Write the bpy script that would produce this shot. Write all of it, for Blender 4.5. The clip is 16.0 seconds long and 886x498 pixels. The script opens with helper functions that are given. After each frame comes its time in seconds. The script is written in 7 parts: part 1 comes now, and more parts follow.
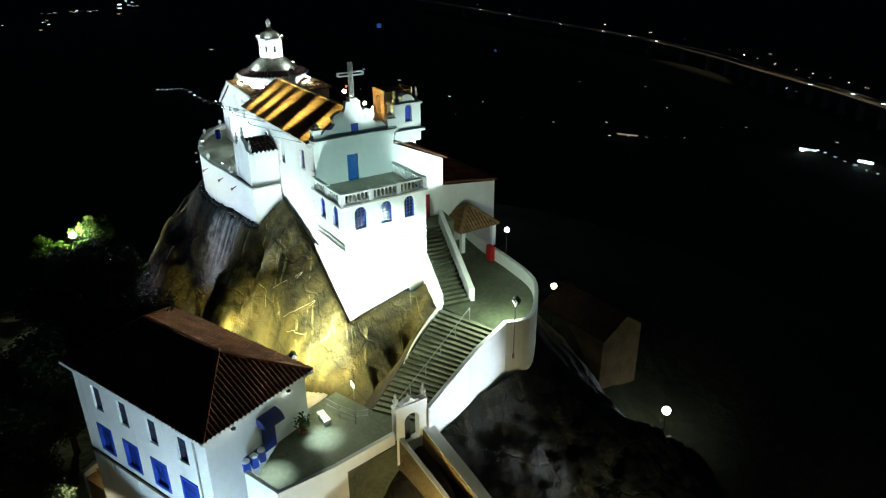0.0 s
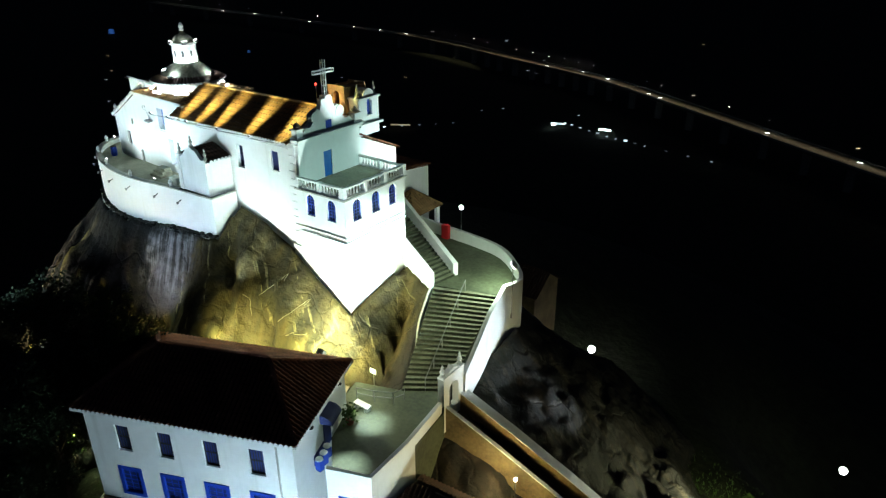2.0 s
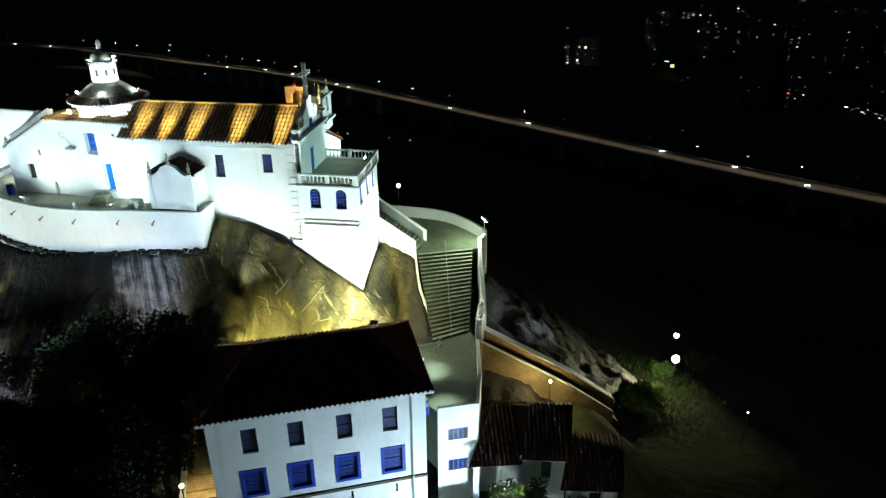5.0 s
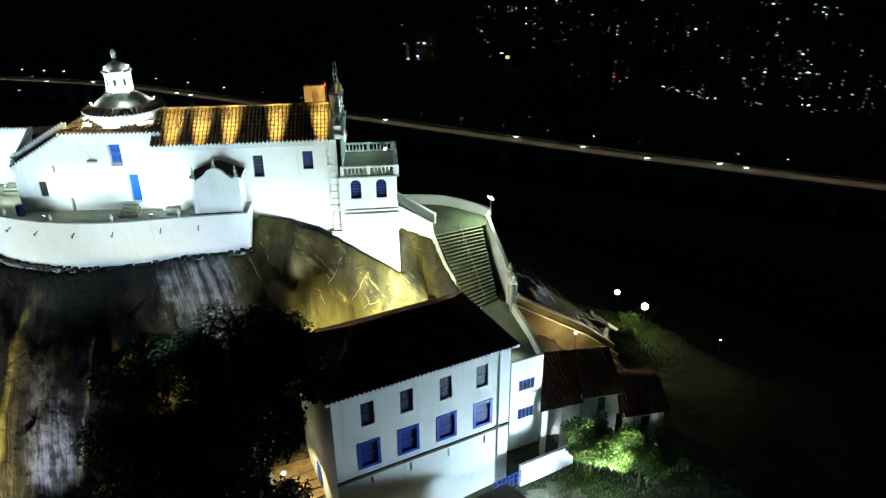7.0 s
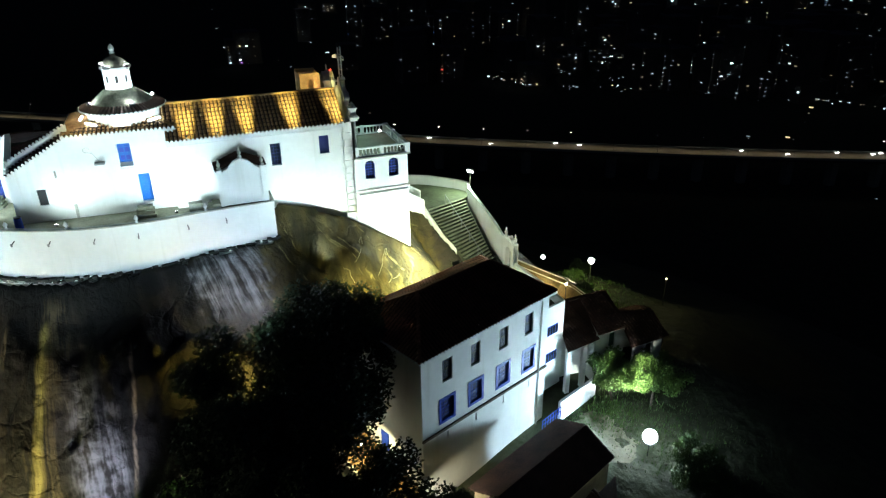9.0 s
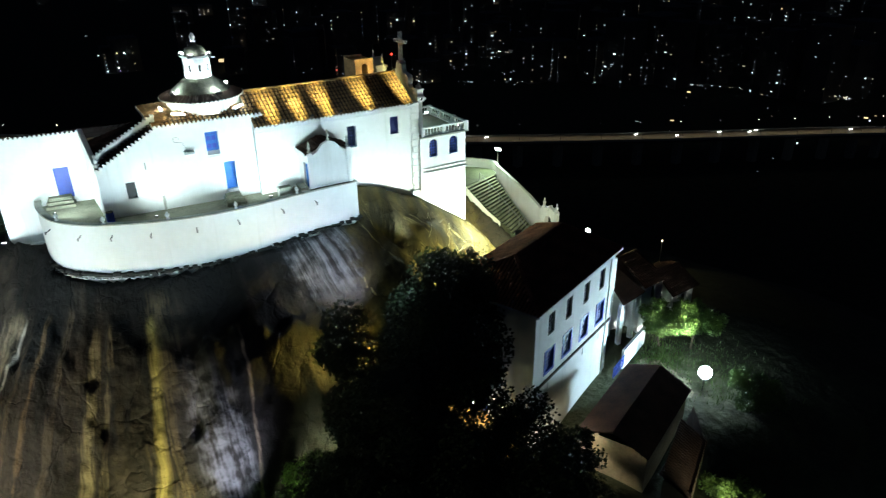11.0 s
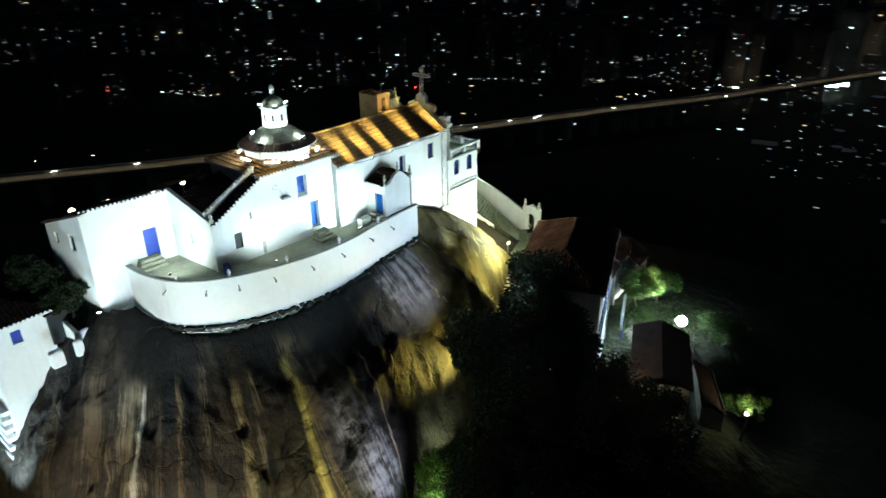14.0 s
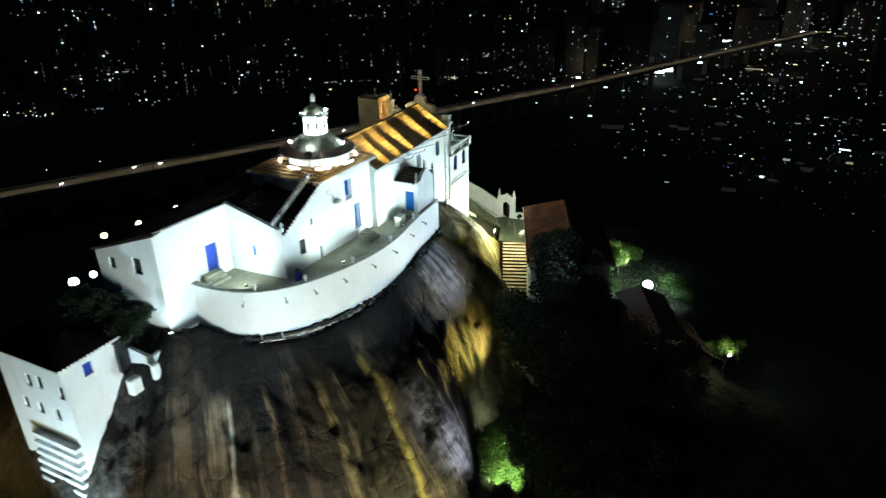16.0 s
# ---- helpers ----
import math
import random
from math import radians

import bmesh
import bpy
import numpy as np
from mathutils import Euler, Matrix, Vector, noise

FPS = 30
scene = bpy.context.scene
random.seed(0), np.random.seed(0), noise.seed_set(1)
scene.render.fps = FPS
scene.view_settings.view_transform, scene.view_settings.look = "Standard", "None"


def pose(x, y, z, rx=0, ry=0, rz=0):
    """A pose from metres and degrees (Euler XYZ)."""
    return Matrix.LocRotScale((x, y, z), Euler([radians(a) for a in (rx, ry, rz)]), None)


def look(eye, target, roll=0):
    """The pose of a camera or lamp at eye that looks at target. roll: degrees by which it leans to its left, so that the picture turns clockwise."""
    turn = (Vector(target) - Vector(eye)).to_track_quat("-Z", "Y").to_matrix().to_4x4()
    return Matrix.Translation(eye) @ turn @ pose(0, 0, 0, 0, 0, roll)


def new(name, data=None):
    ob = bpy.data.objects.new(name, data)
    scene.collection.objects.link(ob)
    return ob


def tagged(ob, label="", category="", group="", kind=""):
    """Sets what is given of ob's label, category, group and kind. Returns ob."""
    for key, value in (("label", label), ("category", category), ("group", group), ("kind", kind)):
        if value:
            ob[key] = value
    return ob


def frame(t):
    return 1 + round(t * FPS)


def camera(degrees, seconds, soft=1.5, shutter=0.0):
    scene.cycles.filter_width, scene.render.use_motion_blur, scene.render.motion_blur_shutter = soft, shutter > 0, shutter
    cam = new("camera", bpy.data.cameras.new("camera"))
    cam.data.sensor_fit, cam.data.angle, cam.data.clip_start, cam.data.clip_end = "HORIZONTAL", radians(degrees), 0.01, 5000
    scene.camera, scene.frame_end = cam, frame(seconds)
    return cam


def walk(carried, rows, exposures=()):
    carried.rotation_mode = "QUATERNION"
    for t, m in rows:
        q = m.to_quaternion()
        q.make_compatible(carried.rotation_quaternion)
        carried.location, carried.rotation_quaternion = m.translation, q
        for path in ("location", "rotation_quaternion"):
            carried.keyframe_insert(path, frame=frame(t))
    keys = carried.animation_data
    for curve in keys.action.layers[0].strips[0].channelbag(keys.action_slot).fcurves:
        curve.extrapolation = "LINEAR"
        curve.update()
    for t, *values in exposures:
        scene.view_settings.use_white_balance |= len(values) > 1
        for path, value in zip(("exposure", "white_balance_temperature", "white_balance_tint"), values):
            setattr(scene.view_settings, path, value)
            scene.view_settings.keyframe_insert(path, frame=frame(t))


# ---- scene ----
cam = camera(65.2, 16.0, soft=1.2, shutter=0.5)
METRES, EYE, TILT, LEAN, TURN = 128.0, 36.0, -24.7, 0.3, 56.4
ROWS = [
    (0.0, 0.0, 0.0, 0.0, 0.0, 0.0, -0.0),
    (0.5, -0.0296, -0.0034, -0.0016, -4.5, -0.12, 2.03),
    (1.0, -0.0615, -0.0057, -0.0029, -9.41, -0.38, 4.23),
    (1.5, -0.0919, -0.0065, -0.0024, -14.01, -0.84, 6.23),
    (2.0, -0.1241, -0.0052, -0.0011, -18.83, -1.58, 8.32),
    (2.5, -0.1549, -0.0023, 0.0005, -23.47, -2.41, 10.25),
    (3.0, -0.1869, 0.0017, 0.003, -28.09, -3.37, 12.12),
    (5.5, -0.3306, 0.048, 0.034, -48.65, -9.14, 19.31),
    (6.0, -0.3568, 0.0638, 0.0428, -51.64, -10.16, 20.21),
    (6.5, -0.3807, 0.0801, 0.0516, -55.11, -11.43, 21.04),
    (7.0, -0.4042, 0.0994, 0.0605, -59.61, -13.1, 22.05),
    (7.5, -0.4248, 0.1196, 0.0694, -63.96, -14.77, 22.89),
    (8.0, -0.4448, 0.1426, 0.0788, -68.41, -16.55, 23.61),
    (10.5, -0.5154, 0.2688, 0.1277, -84.65, -23.31, 25.27),
    (11.0, -0.5247, 0.2967, 0.14, -86.95, -24.28, 25.36),
    (11.5, -0.5318, 0.3235, 0.1534, -87.54, -24.53, 25.5),
    (12.0, -0.5381, 0.3496, 0.1727, -87.3, -24.42, 25.61),
    (12.5, -0.5432, 0.3741, 0.193, -87.05, -24.28, 25.69),
    (13.0, -0.5481, 0.3992, 0.2128, -90.5, -25.76, 25.68),
    (13.5, -0.5521, 0.4241, 0.2305, -99.51, -29.6, 25.28),
    (14.0, -0.5541, 0.4509, 0.2476, -108.4, -33.3, 24.41),
    (14.5, -0.5537, 0.4771, 0.2633, -116.38, -36.5, 23.18),
    (15.0, -0.5503, 0.5052, 0.278, -122.03, -38.65, 22.11),
    (15.5, -0.5442, 0.5322, 0.2921, -122.84, -38.92, 22.03),
    (16.0, -0.5348, 0.5595, 0.3068, -122.63, -38.84, 22.17),
]
walk(cam, [(t, pose(0, 0, EYE, TILT, LEAN, TURN) @ pose(METRES * x, METRES * y, METRES * z, 90 + pitch, roll, yaw)) for t, x, y, z, yaw, pitch, roll in ROWS],
     exposures=[(0.0, 0.0, 5900, 3.0), (16.0, 0.0, 5900, 3.0)])

# ---- night sky and lamps ----
world = bpy.data.worlds.new("night")
world.use_nodes = True
scene.world = world
world.node_tree.nodes["Background"].inputs[0].default_value = (0.35, 0.5, 1.0, 1)
world.node_tree.nodes["Background"].inputs[1].default_value = 0.008


def lamp(name, kind, at, power, colour=(1, 1, 1), aim=None, cone=90, blend=0.6, size=0.15):
    data = bpy.data.lights.new(name, kind)
    data.energy, data.color = power, colour
    if kind == "AREA":
        data.shape, data.size = "DISK", size
    else:
        data.shadow_soft_size = size
    if kind == "SPOT":
        data.spot_size, data.spot_blend = radians(cone), blend
    ob = new(name, data)
    ob.matrix_world = look(at, aim) if aim else Matrix.Translation(at)
    return ob


WHITE, COOL, GREEN = (0.87, 1.0, 0.92), (0.71, 0.91, 1.0), (0.86, 1.0, 0.7)
# unseen floods added high beyond the trees to light the outer walls
lamp("wall_flood", "SPOT", (-56.0, -9.0, 16.5), 17500, COOL, (-56, 17, 18.8), 42, 0.9)
lamp("wall_flood", "SPOT", (-70.0, -6.0, 12.0), 14500, COOL, (-67, 18, 19.0), 50, 0.9)
lamp("wall_flood", "SPOT", (-86.0, 6.0, 8.5), 13000, COOL, (-75, 26, 17.5), 60, 0.9)
# floods at the foot of the rock and the church
lamp("tower_flood", "SPOT", (-36.0, 12.6, 7.6), 19000, WHITE, (-41.0, 18.8, 15.2), 84, 0.8)
lamp("rock_flood", "SPOT", (-39.0, 13.0, 9.4), 7600, (1, 0.92, 0.34), (-41.0, 17.0, 8.4), 125, 1.0)
lamp("rock_flood", "SPOT", (-46.0, 9.8, 9.2), 3800, (1, 0.92, 0.34), (-46.0, 15.0, 8.2), 125, 1.0)
lamp("rock_flood", "SPOT", (-36.2, 14.6, 9.2), 2300, (1, 0.92, 0.4), (-38.0, 18.5, 8.6), 140, 1.0)
lamp("rock_flood", "SPOT", (-38.6, 16.2, 10.6), 700, (1, 0.96, 0.6), (-40.6, 18.0, 9.6), 120, 1.0)
# unseen lamp added on the rock shoulder to brighten the nave wall
lamp("nave_fill", "SPOT", (-47.6, 13.0, 11.9), 3500, WHITE, (-48.3, 18.4, 19.5), 92, 1.0)
lamp("corner_flood", "SPOT", (-53.4, 9.4, 10.2), 1700, (0.84, 0.88, 1), (-55.6, 14.2, 12.0), 125, 1.0)
lamp("low_flood", "SPOT", (-66.2, -1.0, 1.0), 6000, (0.86, 0.86, 1), (-66.0, 8.6, 3.6), 46, 1.0, 0.6)
lamp("low_flood", "SPOT", (-71.0, 0.0, -3.0), 11000, (1, 0.87, 0.45), (-71.8, 11, 4.5), 70, 1.0)
lamp("low_flood", "SPOT", (-93.0, 2.0, 1.0), 19000, (1, 0.88, 0.7), (-79, 18, 6.5), 62, 1.0)
lamp("side_flood", "SPOT", (-52.4, 7.4, 3.6), 8500, (1, 0.74, 0.14), (-56.4, 11.0, 7.0), 84, 1.0, 0.5)
# unseen lamp hung in the air to brighten the tower front
lamp("front_fill", "SPOT", (-24.0, 25.0, 13.0), 25000, WHITE, (-39.6, 21.6, 14.3), 31, 0.5)
lamp("corner_lamp_light", "SPOT", (-76.7, 24.6, 14.9), 420, COOL, (-76.0, 26.2, 18.0), 130, 1.0)
lamp("west_flood", "SPOT", (-89.0, 25.5, 2.0), 9000, COOL, (-82, 30.5, 9.5), 80)
# floods on the terrace parapet and on the roof terrace
lamp("terrace_flood", "SPOT", (-58.5, 16.0, 17.9), 1600, WHITE, (-58.5, 18.5, 20.8), 174, 1.0)
lamp("terrace_flood", "SPOT", (-66.5, 16.7, 17.9), 950, WHITE, (-65, 18.5, 20.8), 174, 1.0)
lamp("terrace_flood", "SPOT", (-72.6, 21.0, 17.9), 1150, WHITE, (-70, 25, 20.5), 174, 1.0)
lamp("roof_terrace_flood", "SPOT", (-40.1, 18.7, 20.35), 200, (0.64, 1, 0.86), (-44, 20.8, 22.6), 150)
lamp("roof_terrace_flood", "SPOT", (-40.4, 23.9, 20.35), 200, (0.64, 1, 0.86), (-44, 22.3, 22.6), 150)
# unseen lamp hung before the tower to brighten the gable
lamp("gable_fill", "SPOT", (-36.5, 21.6, 20.8), 5200, WHITE, (-44, 22.6, 25.2), 27, 0.8)
lamp("turret_light", "POINT", (-46.2, 24.1, 24.2), 60, (1, 0.66, 0.26))
# unseen lamp hung over the courtyard to brighten the annex
lamp("annex_fill", "SPOT", (-38.0, 29.0, 17.5), 3600, WHITE, (-44, 28.0, 20.5), 62)
# golden lamps that band the nave tiles; their place off the eave is assumed
BANDS = (-56.9, -54.75, -52.5, -48.95, -45.5)
for x in BANDS:
    for y, z, p in ((18.6, 22.8, 3400), (19.4, 23.25, 6000), (20.2, 23.7, 8500), (21.1, 24.2, 4800)):
        lamp("eave_light", "SPOT", (x, 15.4, 23.9), p, (1, 0.84, 0.26), (x + 0.1, y, z), 22.5, 1.0, 0.05)
# white lamps round the dome and its lantern
for a in (20, 110, 200, 290):
    ca, sa = math.cos(radians(a)), math.sin(radians(a))
    lamp("dome_light", "POINT", (-61.05 + 2.2 * ca, 22.2 + 2.2 * sa, 25.35), 120, WHITE)
    for k in (22.5, 67.5):
        lamp("drum_light", "POINT", (-61.05 + 3.25 * math.cos(radians(a + k)), 22.2 + 3.25 * math.sin(radians(a + k)), 23.95), 40, WHITE)
    ca, sa = math.cos(radians(a + 40)), math.sin(radians(a + 40))
    lamp("lantern_light", "SPOT", (-61.05 + 2.0 * ca, 22.2 + 2.0 * sa, 26.1), 300, WHITE, (-61.05, 22.2, 26.7), 100)
    lamp("cupola_light", "POINT", (-61.05 + 1.15 * ca, 22.2 + 1.15 * sa, 27.75), 45, WHITE)
# unseen golden lamp added off the eave to brighten the chancel tiles
lamp("chancel_roof_fill", "SPOT", (-64.6, 17.9, 24.6), 220, (1, 0.85, 0.4), (-63.8, 20.6, 23.6), 110, 1.0)
# yard, gate and hillside
lamp("yard_flood", "SPOT", (-26.2, 0.1, 0.9), 8000, COOL, (-42, 3.0, 6.0), 130, 0.5, 0.5)
lamp("yard_lamp_light", "POINT", (-24.9, 0.6, 0.5), 160, COOL)
lamp("yard_lamp_light", "SPOT", (-25.2, 0.6, 1.4), 9500, (1, 1, 0.78), (-25.2, 5.4, 2.6), 84, 0.9)
lamp("stair_lamp_light", "SPOT", (-48.2, 3.6, 3.0), 900, (1, 0.84, 0.42), (-47.4, 4.4, 0), 120, 0.6)
lamp("yard_corner_light", "SPOT", (-45.4, -1.6, 1.9), 1500, (1, 0.84, 0.55), (-42.6, -2.4, -1.6), 125, 0.5)
lamp("path_lamp_light", "POINT", (-36.9, -11.2, -0.6), 150, (1, 0.95, 0.55))
lamp("gate_flood", "SPOT", (-37.1, 13.1, 10.6), 1600, (1, 0.86, 0.45), (-40.6, 12.9, 5.0), 100, 0.8)
lamp("gate_flood", "SPOT", (-37.1, 13.2, 10.7), 1200, (1, 0.95, 0.62), (-32.5, 17.6, 8.0), 120)
lamp("court_lamp_light", "SPOT", (-30.85, 26.0, 14.0), 2500, GREEN, (-36.0, 24.6, 10.5), 150, 0.5)
lamp("kiosk_lamp_light", "POINT", (-39.5, 32.3, 14.45), 130, WHITE)
lamp("hill_flood", "SPOT", (-12.6, 30.6, -2.0), 34000, (0.9, 0.98, 1), (-30.4, 21.0, 10.2), 23, 0.8)
lamp("hill_flood", "SPOT", (-12.6, 30.2, -2.0), 3500, (1, 0.98, 0.86), (-29.3, 12.6, 6.8), 20, 0.9)
lamp("hill_lamp_light", "POINT", (-12.9, 30.0, -2.6), 480, (1, 1, 0.4))
lamp("hill_lamp_light", "SPOT", (-12.6, 30.4, -2.2), 4200, (1, 0.92, 0.5), (-21, 25.5, -2), 90, 1.0)
lamp("hill_flood", "SPOT", (-31.8, 44.6, -3.6), 2600, (0.9, 1, 0.98), (-31, 31, 6), 110)
lamp("eave_downlight", "SPOT", (-32.55, 8.7, 10.3), 2100, (0.88, 1, 0.95), (-31.7, 8.9, 7), 50, 1.0)
lamp("eave_downlight", "SPOT", (-34.05, 12.6, 10.3), 2100, (0.88, 1, 0.95), (-33.2, 12.8, 7), 50, 1.0)
lamp("lane_lamp_light", "POINT", (-24.2, 15.9, 4.6), 700, (1, 0.76, 0.32))
lamp("far_lane_light", "POINT", (-7.0, 22.0, -1.2), 60, (1, 0.75, 0.35))
lamp("west_hill_light", "POINT", (-90.5, 40.6, 4.4), 900, (1, 0.66, 0.2))
lamp("tree_uplight", "SPOT", (-65.2, 2.6, -2.6), 5500, (0.85, 1, 0.5), (-61, 5.2, -2), 80, 0.8)
lamp("west_tree_light", "POINT", (-103.4, 5.2, -2.2), 6000, (1, 1, 0.5))
lamp("north_lamp_light", "POINT", (-41.7, 40.2, 5.6), 40, (1, 0.95, 0.5))
lamp("rock_foot_light", "POINT", (-58.8, 5.0, -1.5), 2400, (0.95, 1, 0.5))

# street lamps of the far shore
for x, y, z, p in ((690, 70, -70, 26000), (640, 85, -74, 16000), (735, 20, -72, 22000), (560, 120, -76, 14000), (790, -30, -70, 22000), (480, 150, -78, 9000), (600, -10, -80, 9000), (720, 190, -70, 14000)):
    lamp("street_lamp_light", "POINT", (x, y, z), p * 0.1, (1, 0.8, 0.5))

# rows of street lamps over the bridge deck
BR = [(-1151, 709), (-554, 652), (-353, 582), (-234, 534), (-64, 422), (77, 326), (200, 252), (318, 190), (406, 141), (607, 46), (760, -30)]
for (x0, y0), (x1, y1) in zip(BR[1:], BR[2:]):
    run = math.hypot(x1 - x0, y1 - y0)
    strip = bpy.data.lights.new("bridge_lamp_light", "AREA")
    strip.shape, strip.size, strip.size_y = "RECTANGLE", run, 1.0
    strip.energy, strip.color, strip.spread = 9.0 * run, (1, 0.8, 0.52), radians(70)
    new("bridge_lamp_light", strip).matrix_basis = pose((x0 + x1) / 2, (y0 + y1) / 2, -71.6, 0, 0, math.degrees(math.atan2(y1 - y0, x1 - x0)))

# ---- materials ----


def material(name, base, rough=0.8, metal=0.0, spread=0.15, scale=1.5, fine=14.0, bump=0.15, dark=None, stretch=(1, 1, 1), glow=None, power=0.0, deep=0.05):
    """A surface with two scales of variation and a fine relief."""
    m = bpy.data.materials.new(name)
    m.use_nodes = True
    nt = m.node_tree
    bsdf = nt.nodes["Principled BSDF"]
    bsdf.inputs["Roughness"].default_value, bsdf.inputs["Metallic"].default_value = rough, metal
    if glow:
        bsdf.inputs["Base Color"].default_value = (*base, 1)
        bsdf.inputs["Emission Color"].default_value = (*glow, 1)
        bsdf.inputs["Emission Strength"].default_value = power
        return m
    co = nt.nodes.new("ShaderNodeTexCoord")
    mp = nt.nodes.new("ShaderNodeMapping")
    mp.inputs["Scale"].default_value = stretch
    nt.links.new(co.outputs["Object"], mp.inputs["Vector"])
    big, small = nt.nodes.new("ShaderNodeTexNoise"), nt.nodes.new("ShaderNodeTexNoise")
    for n, s in ((big, scale), (small, fine)):
        n.inputs["Scale"].default_value, n.inputs["Detail"].default_value = s, 5
        nt.links.new(mp.outputs[0], n.inputs["Vector"])
    ramp = nt.nodes.new("ShaderNodeValToRGB")
    lo = dark or tuple(c * (1 - 2 * spread) for c in base)
    hi = tuple(min(1, c * (1 + spread)) for c in base)
    ramp.color_ramp.elements[0].position, ramp.color_ramp.elements[1].position = 0.3, 0.7
    ramp.color_ramp.elements[0].color, ramp.color_ramp.elements[1].color = (*lo, 1), (*hi, 1)
    mix = nt.nodes.new("ShaderNodeMath")
    mix.operation = "MULTIPLY_ADD"
    mix.inputs[1].default_value = 0.4
    half = nt.nodes.new("ShaderNodeMath")
    half.operation = "MULTIPLY"
    half.inputs[1].default_value = 0.6
    nt.links.new(big.outputs["Fac"], half.inputs[0])
    nt.links.new(small.outputs["Fac"], mix.inputs[0])
    nt.links.new(half.outputs[0], mix.inputs[2])
    nt.links.new(mix.outputs[0], ramp.inputs["Fac"])
    nt.links.new(ramp.outputs["Color"], bsdf.inputs["Base Color"])
    if bump:
        b = nt.nodes.new("ShaderNodeBump")
        b.inputs["Strength"].default_value, b.inputs["Distance"].default_value = bump, deep
        nt.links.new(small.outputs["Fac"], b.inputs["Height"])
        nt.links.new(b.outputs[0], bsdf.inputs["Normal"])
    return m


def rock_material():
    """Dark granite: brown mottling, tan streaks down the face, pale runs, floodlit patches painted pale, black runs
    with the unlit upper face painted dark, olive tone on the east shoulder.
    """
    m = material("granite", (0.05, 0.04, 0.03), 0.75, spread=0.35, scale=0.4, fine=2.2, bump=0.0, dark=(0.012, 0.01, 0.008))
    nt = m.node_tree
    bsdf = nt.nodes["Principled BSDF"]
    bsdf.inputs["Specular IOR Level"].default_value = 0.3
    base = bsdf.inputs["Base Color"].links[0].from_socket
    co = nt.nodes.new("ShaderNodeTexCoord")
    sep = nt.nodes.new("ShaderNodeSeparateXYZ")
    nt.links.new(co.outputs["Object"], sep.inputs[0])
    height = sep.outputs[2]

    def calc(op, a, b):
        n = nt.nodes.new("ShaderNodeMath")
        n.operation = op
        for k, v in enumerate((a, b)):
            if isinstance(v, (int, float)):
                n.inputs[k].default_value = v
            else:
                nt.links.new(v, n.inputs[k])
        return n.outputs[0]

    def grain(vector, scale, detail=6, warp=0.0):
        n = nt.nodes.new("ShaderNodeTexNoise")
        n.inputs["Scale"].default_value, n.inputs["Detail"].default_value, n.inputs["Distortion"].default_value = scale, detail, warp
        nt.links.new(vector, n.inputs["Vector"])
        return n.outputs["Fac"]

    def span(value, lo, hi):
        r = nt.nodes.new("ShaderNodeMapRange")
        r.interpolation_type = "SMOOTHSTEP"
        r.inputs["From Min"].default_value, r.inputs["From Max"].default_value = min(lo, hi), max(lo, hi)
        if lo > hi:
            r.inputs["To Min"].default_value, r.inputs["To Max"].default_value = 1.0, 0.0
        nt.links.new(value, r.inputs["Value"])
        return r.outputs[0]

    def blend(fac, a, colour):
        mix = nt.nodes.new("ShaderNodeMixRGB")
        nt.links.new(fac, mix.inputs["Fac"])
        nt.links.new(a, mix.inputs["Color1"])
        if isinstance(colour, tuple):
            mix.inputs["Color2"].default_value = (*colour, 1)
        else:
            nt.links.new(colour, mix.inputs["Color2"])
        return mix.outputs[0]

    def runs(across, fall, wobbled):
        """Coordinates stretched down the face: way round the rock, height."""
        c = nt.nodes.new("ShaderNodeCombineXYZ")
        nt.links.new(calc("MULTIPLY", wobbled, across), c.inputs[0])
        nt.links.new(calc("MULTIPLY", height, fall), c.inputs[2])
        c.inputs[1].default_value = across
        return c.outputs[0]

    wobble = grain(co.outputs["Object"], 0.4, 4)
    turn = calc("ARCTAN2", calc("SUBTRACT", sep.outputs[0], -66.0), calc("SUBTRACT", 32.0, sep.outputs[1]))
    bent = calc("ADD", turn, calc("MULTIPLY", calc("SUBTRACT", wobble, 0.5), 0.03))
    blotch = grain(co.outputs["Object"], 1.1, 9)
    broken = span(blotch, 0.36, 0.58)
    reach0 = calc("ADD", sep.outputs[0], calc("MULTIPLY", blotch, 4.0))
    wide, narrow, hair = grain(runs(16.0, 0.12, bent), 1.0, 6), grain(runs(48.0, 0.16, bent), 1.0, 6), grain(runs(150.0, 0.35, bent), 1.0, 4)
    # broad dark patches
    base = blend(calc("MULTIPLY", span(grain(co.outputs["Object"], 0.22, 7), 0.5, 0.62), 0.75), base, (0.022, 0.018, 0.014))
    # faint tan runs all over the lower face
    base = blend(calc("MULTIPLY", calc("MULTIPLY", span(narrow, 0.52, 0.72), broken), 0.35), base, (0.12, 0.094, 0.064))
    base = blend(calc("MULTIPLY", calc("MULTIPLY", span(wide, 0.52, 0.74), broken), 0.4), base, (0.13, 0.1, 0.066))
    # black runs between them
    base = blend(calc("MULTIPLY", calc("MULTIPLY", span(grain(runs(11.0, 0.09, bent), 1.0, 8), 0.46, 0.62), span(blotch, 0.66, 0.4)), 0.85), base, (0.012, 0.011, 0.01))
    # south corner, as far as the wall's end, blended towards near-black by position
    base = blend(calc("MULTIPLY", calc("MULTIPLY", span(bent, -0.06, 0.06), span(reach0, -49.0, -54.0)), 0.7), base, (0.02, 0.017, 0.018))
    # olive tone and drip lines on the east shoulder
    slope = nt.nodes.new("ShaderNodeMapping")
    slope.inputs["Scale"].default_value = (1.0, 0.3, 0.3)
    nt.links.new(co.outputs["Object"], slope.inputs["Vector"])
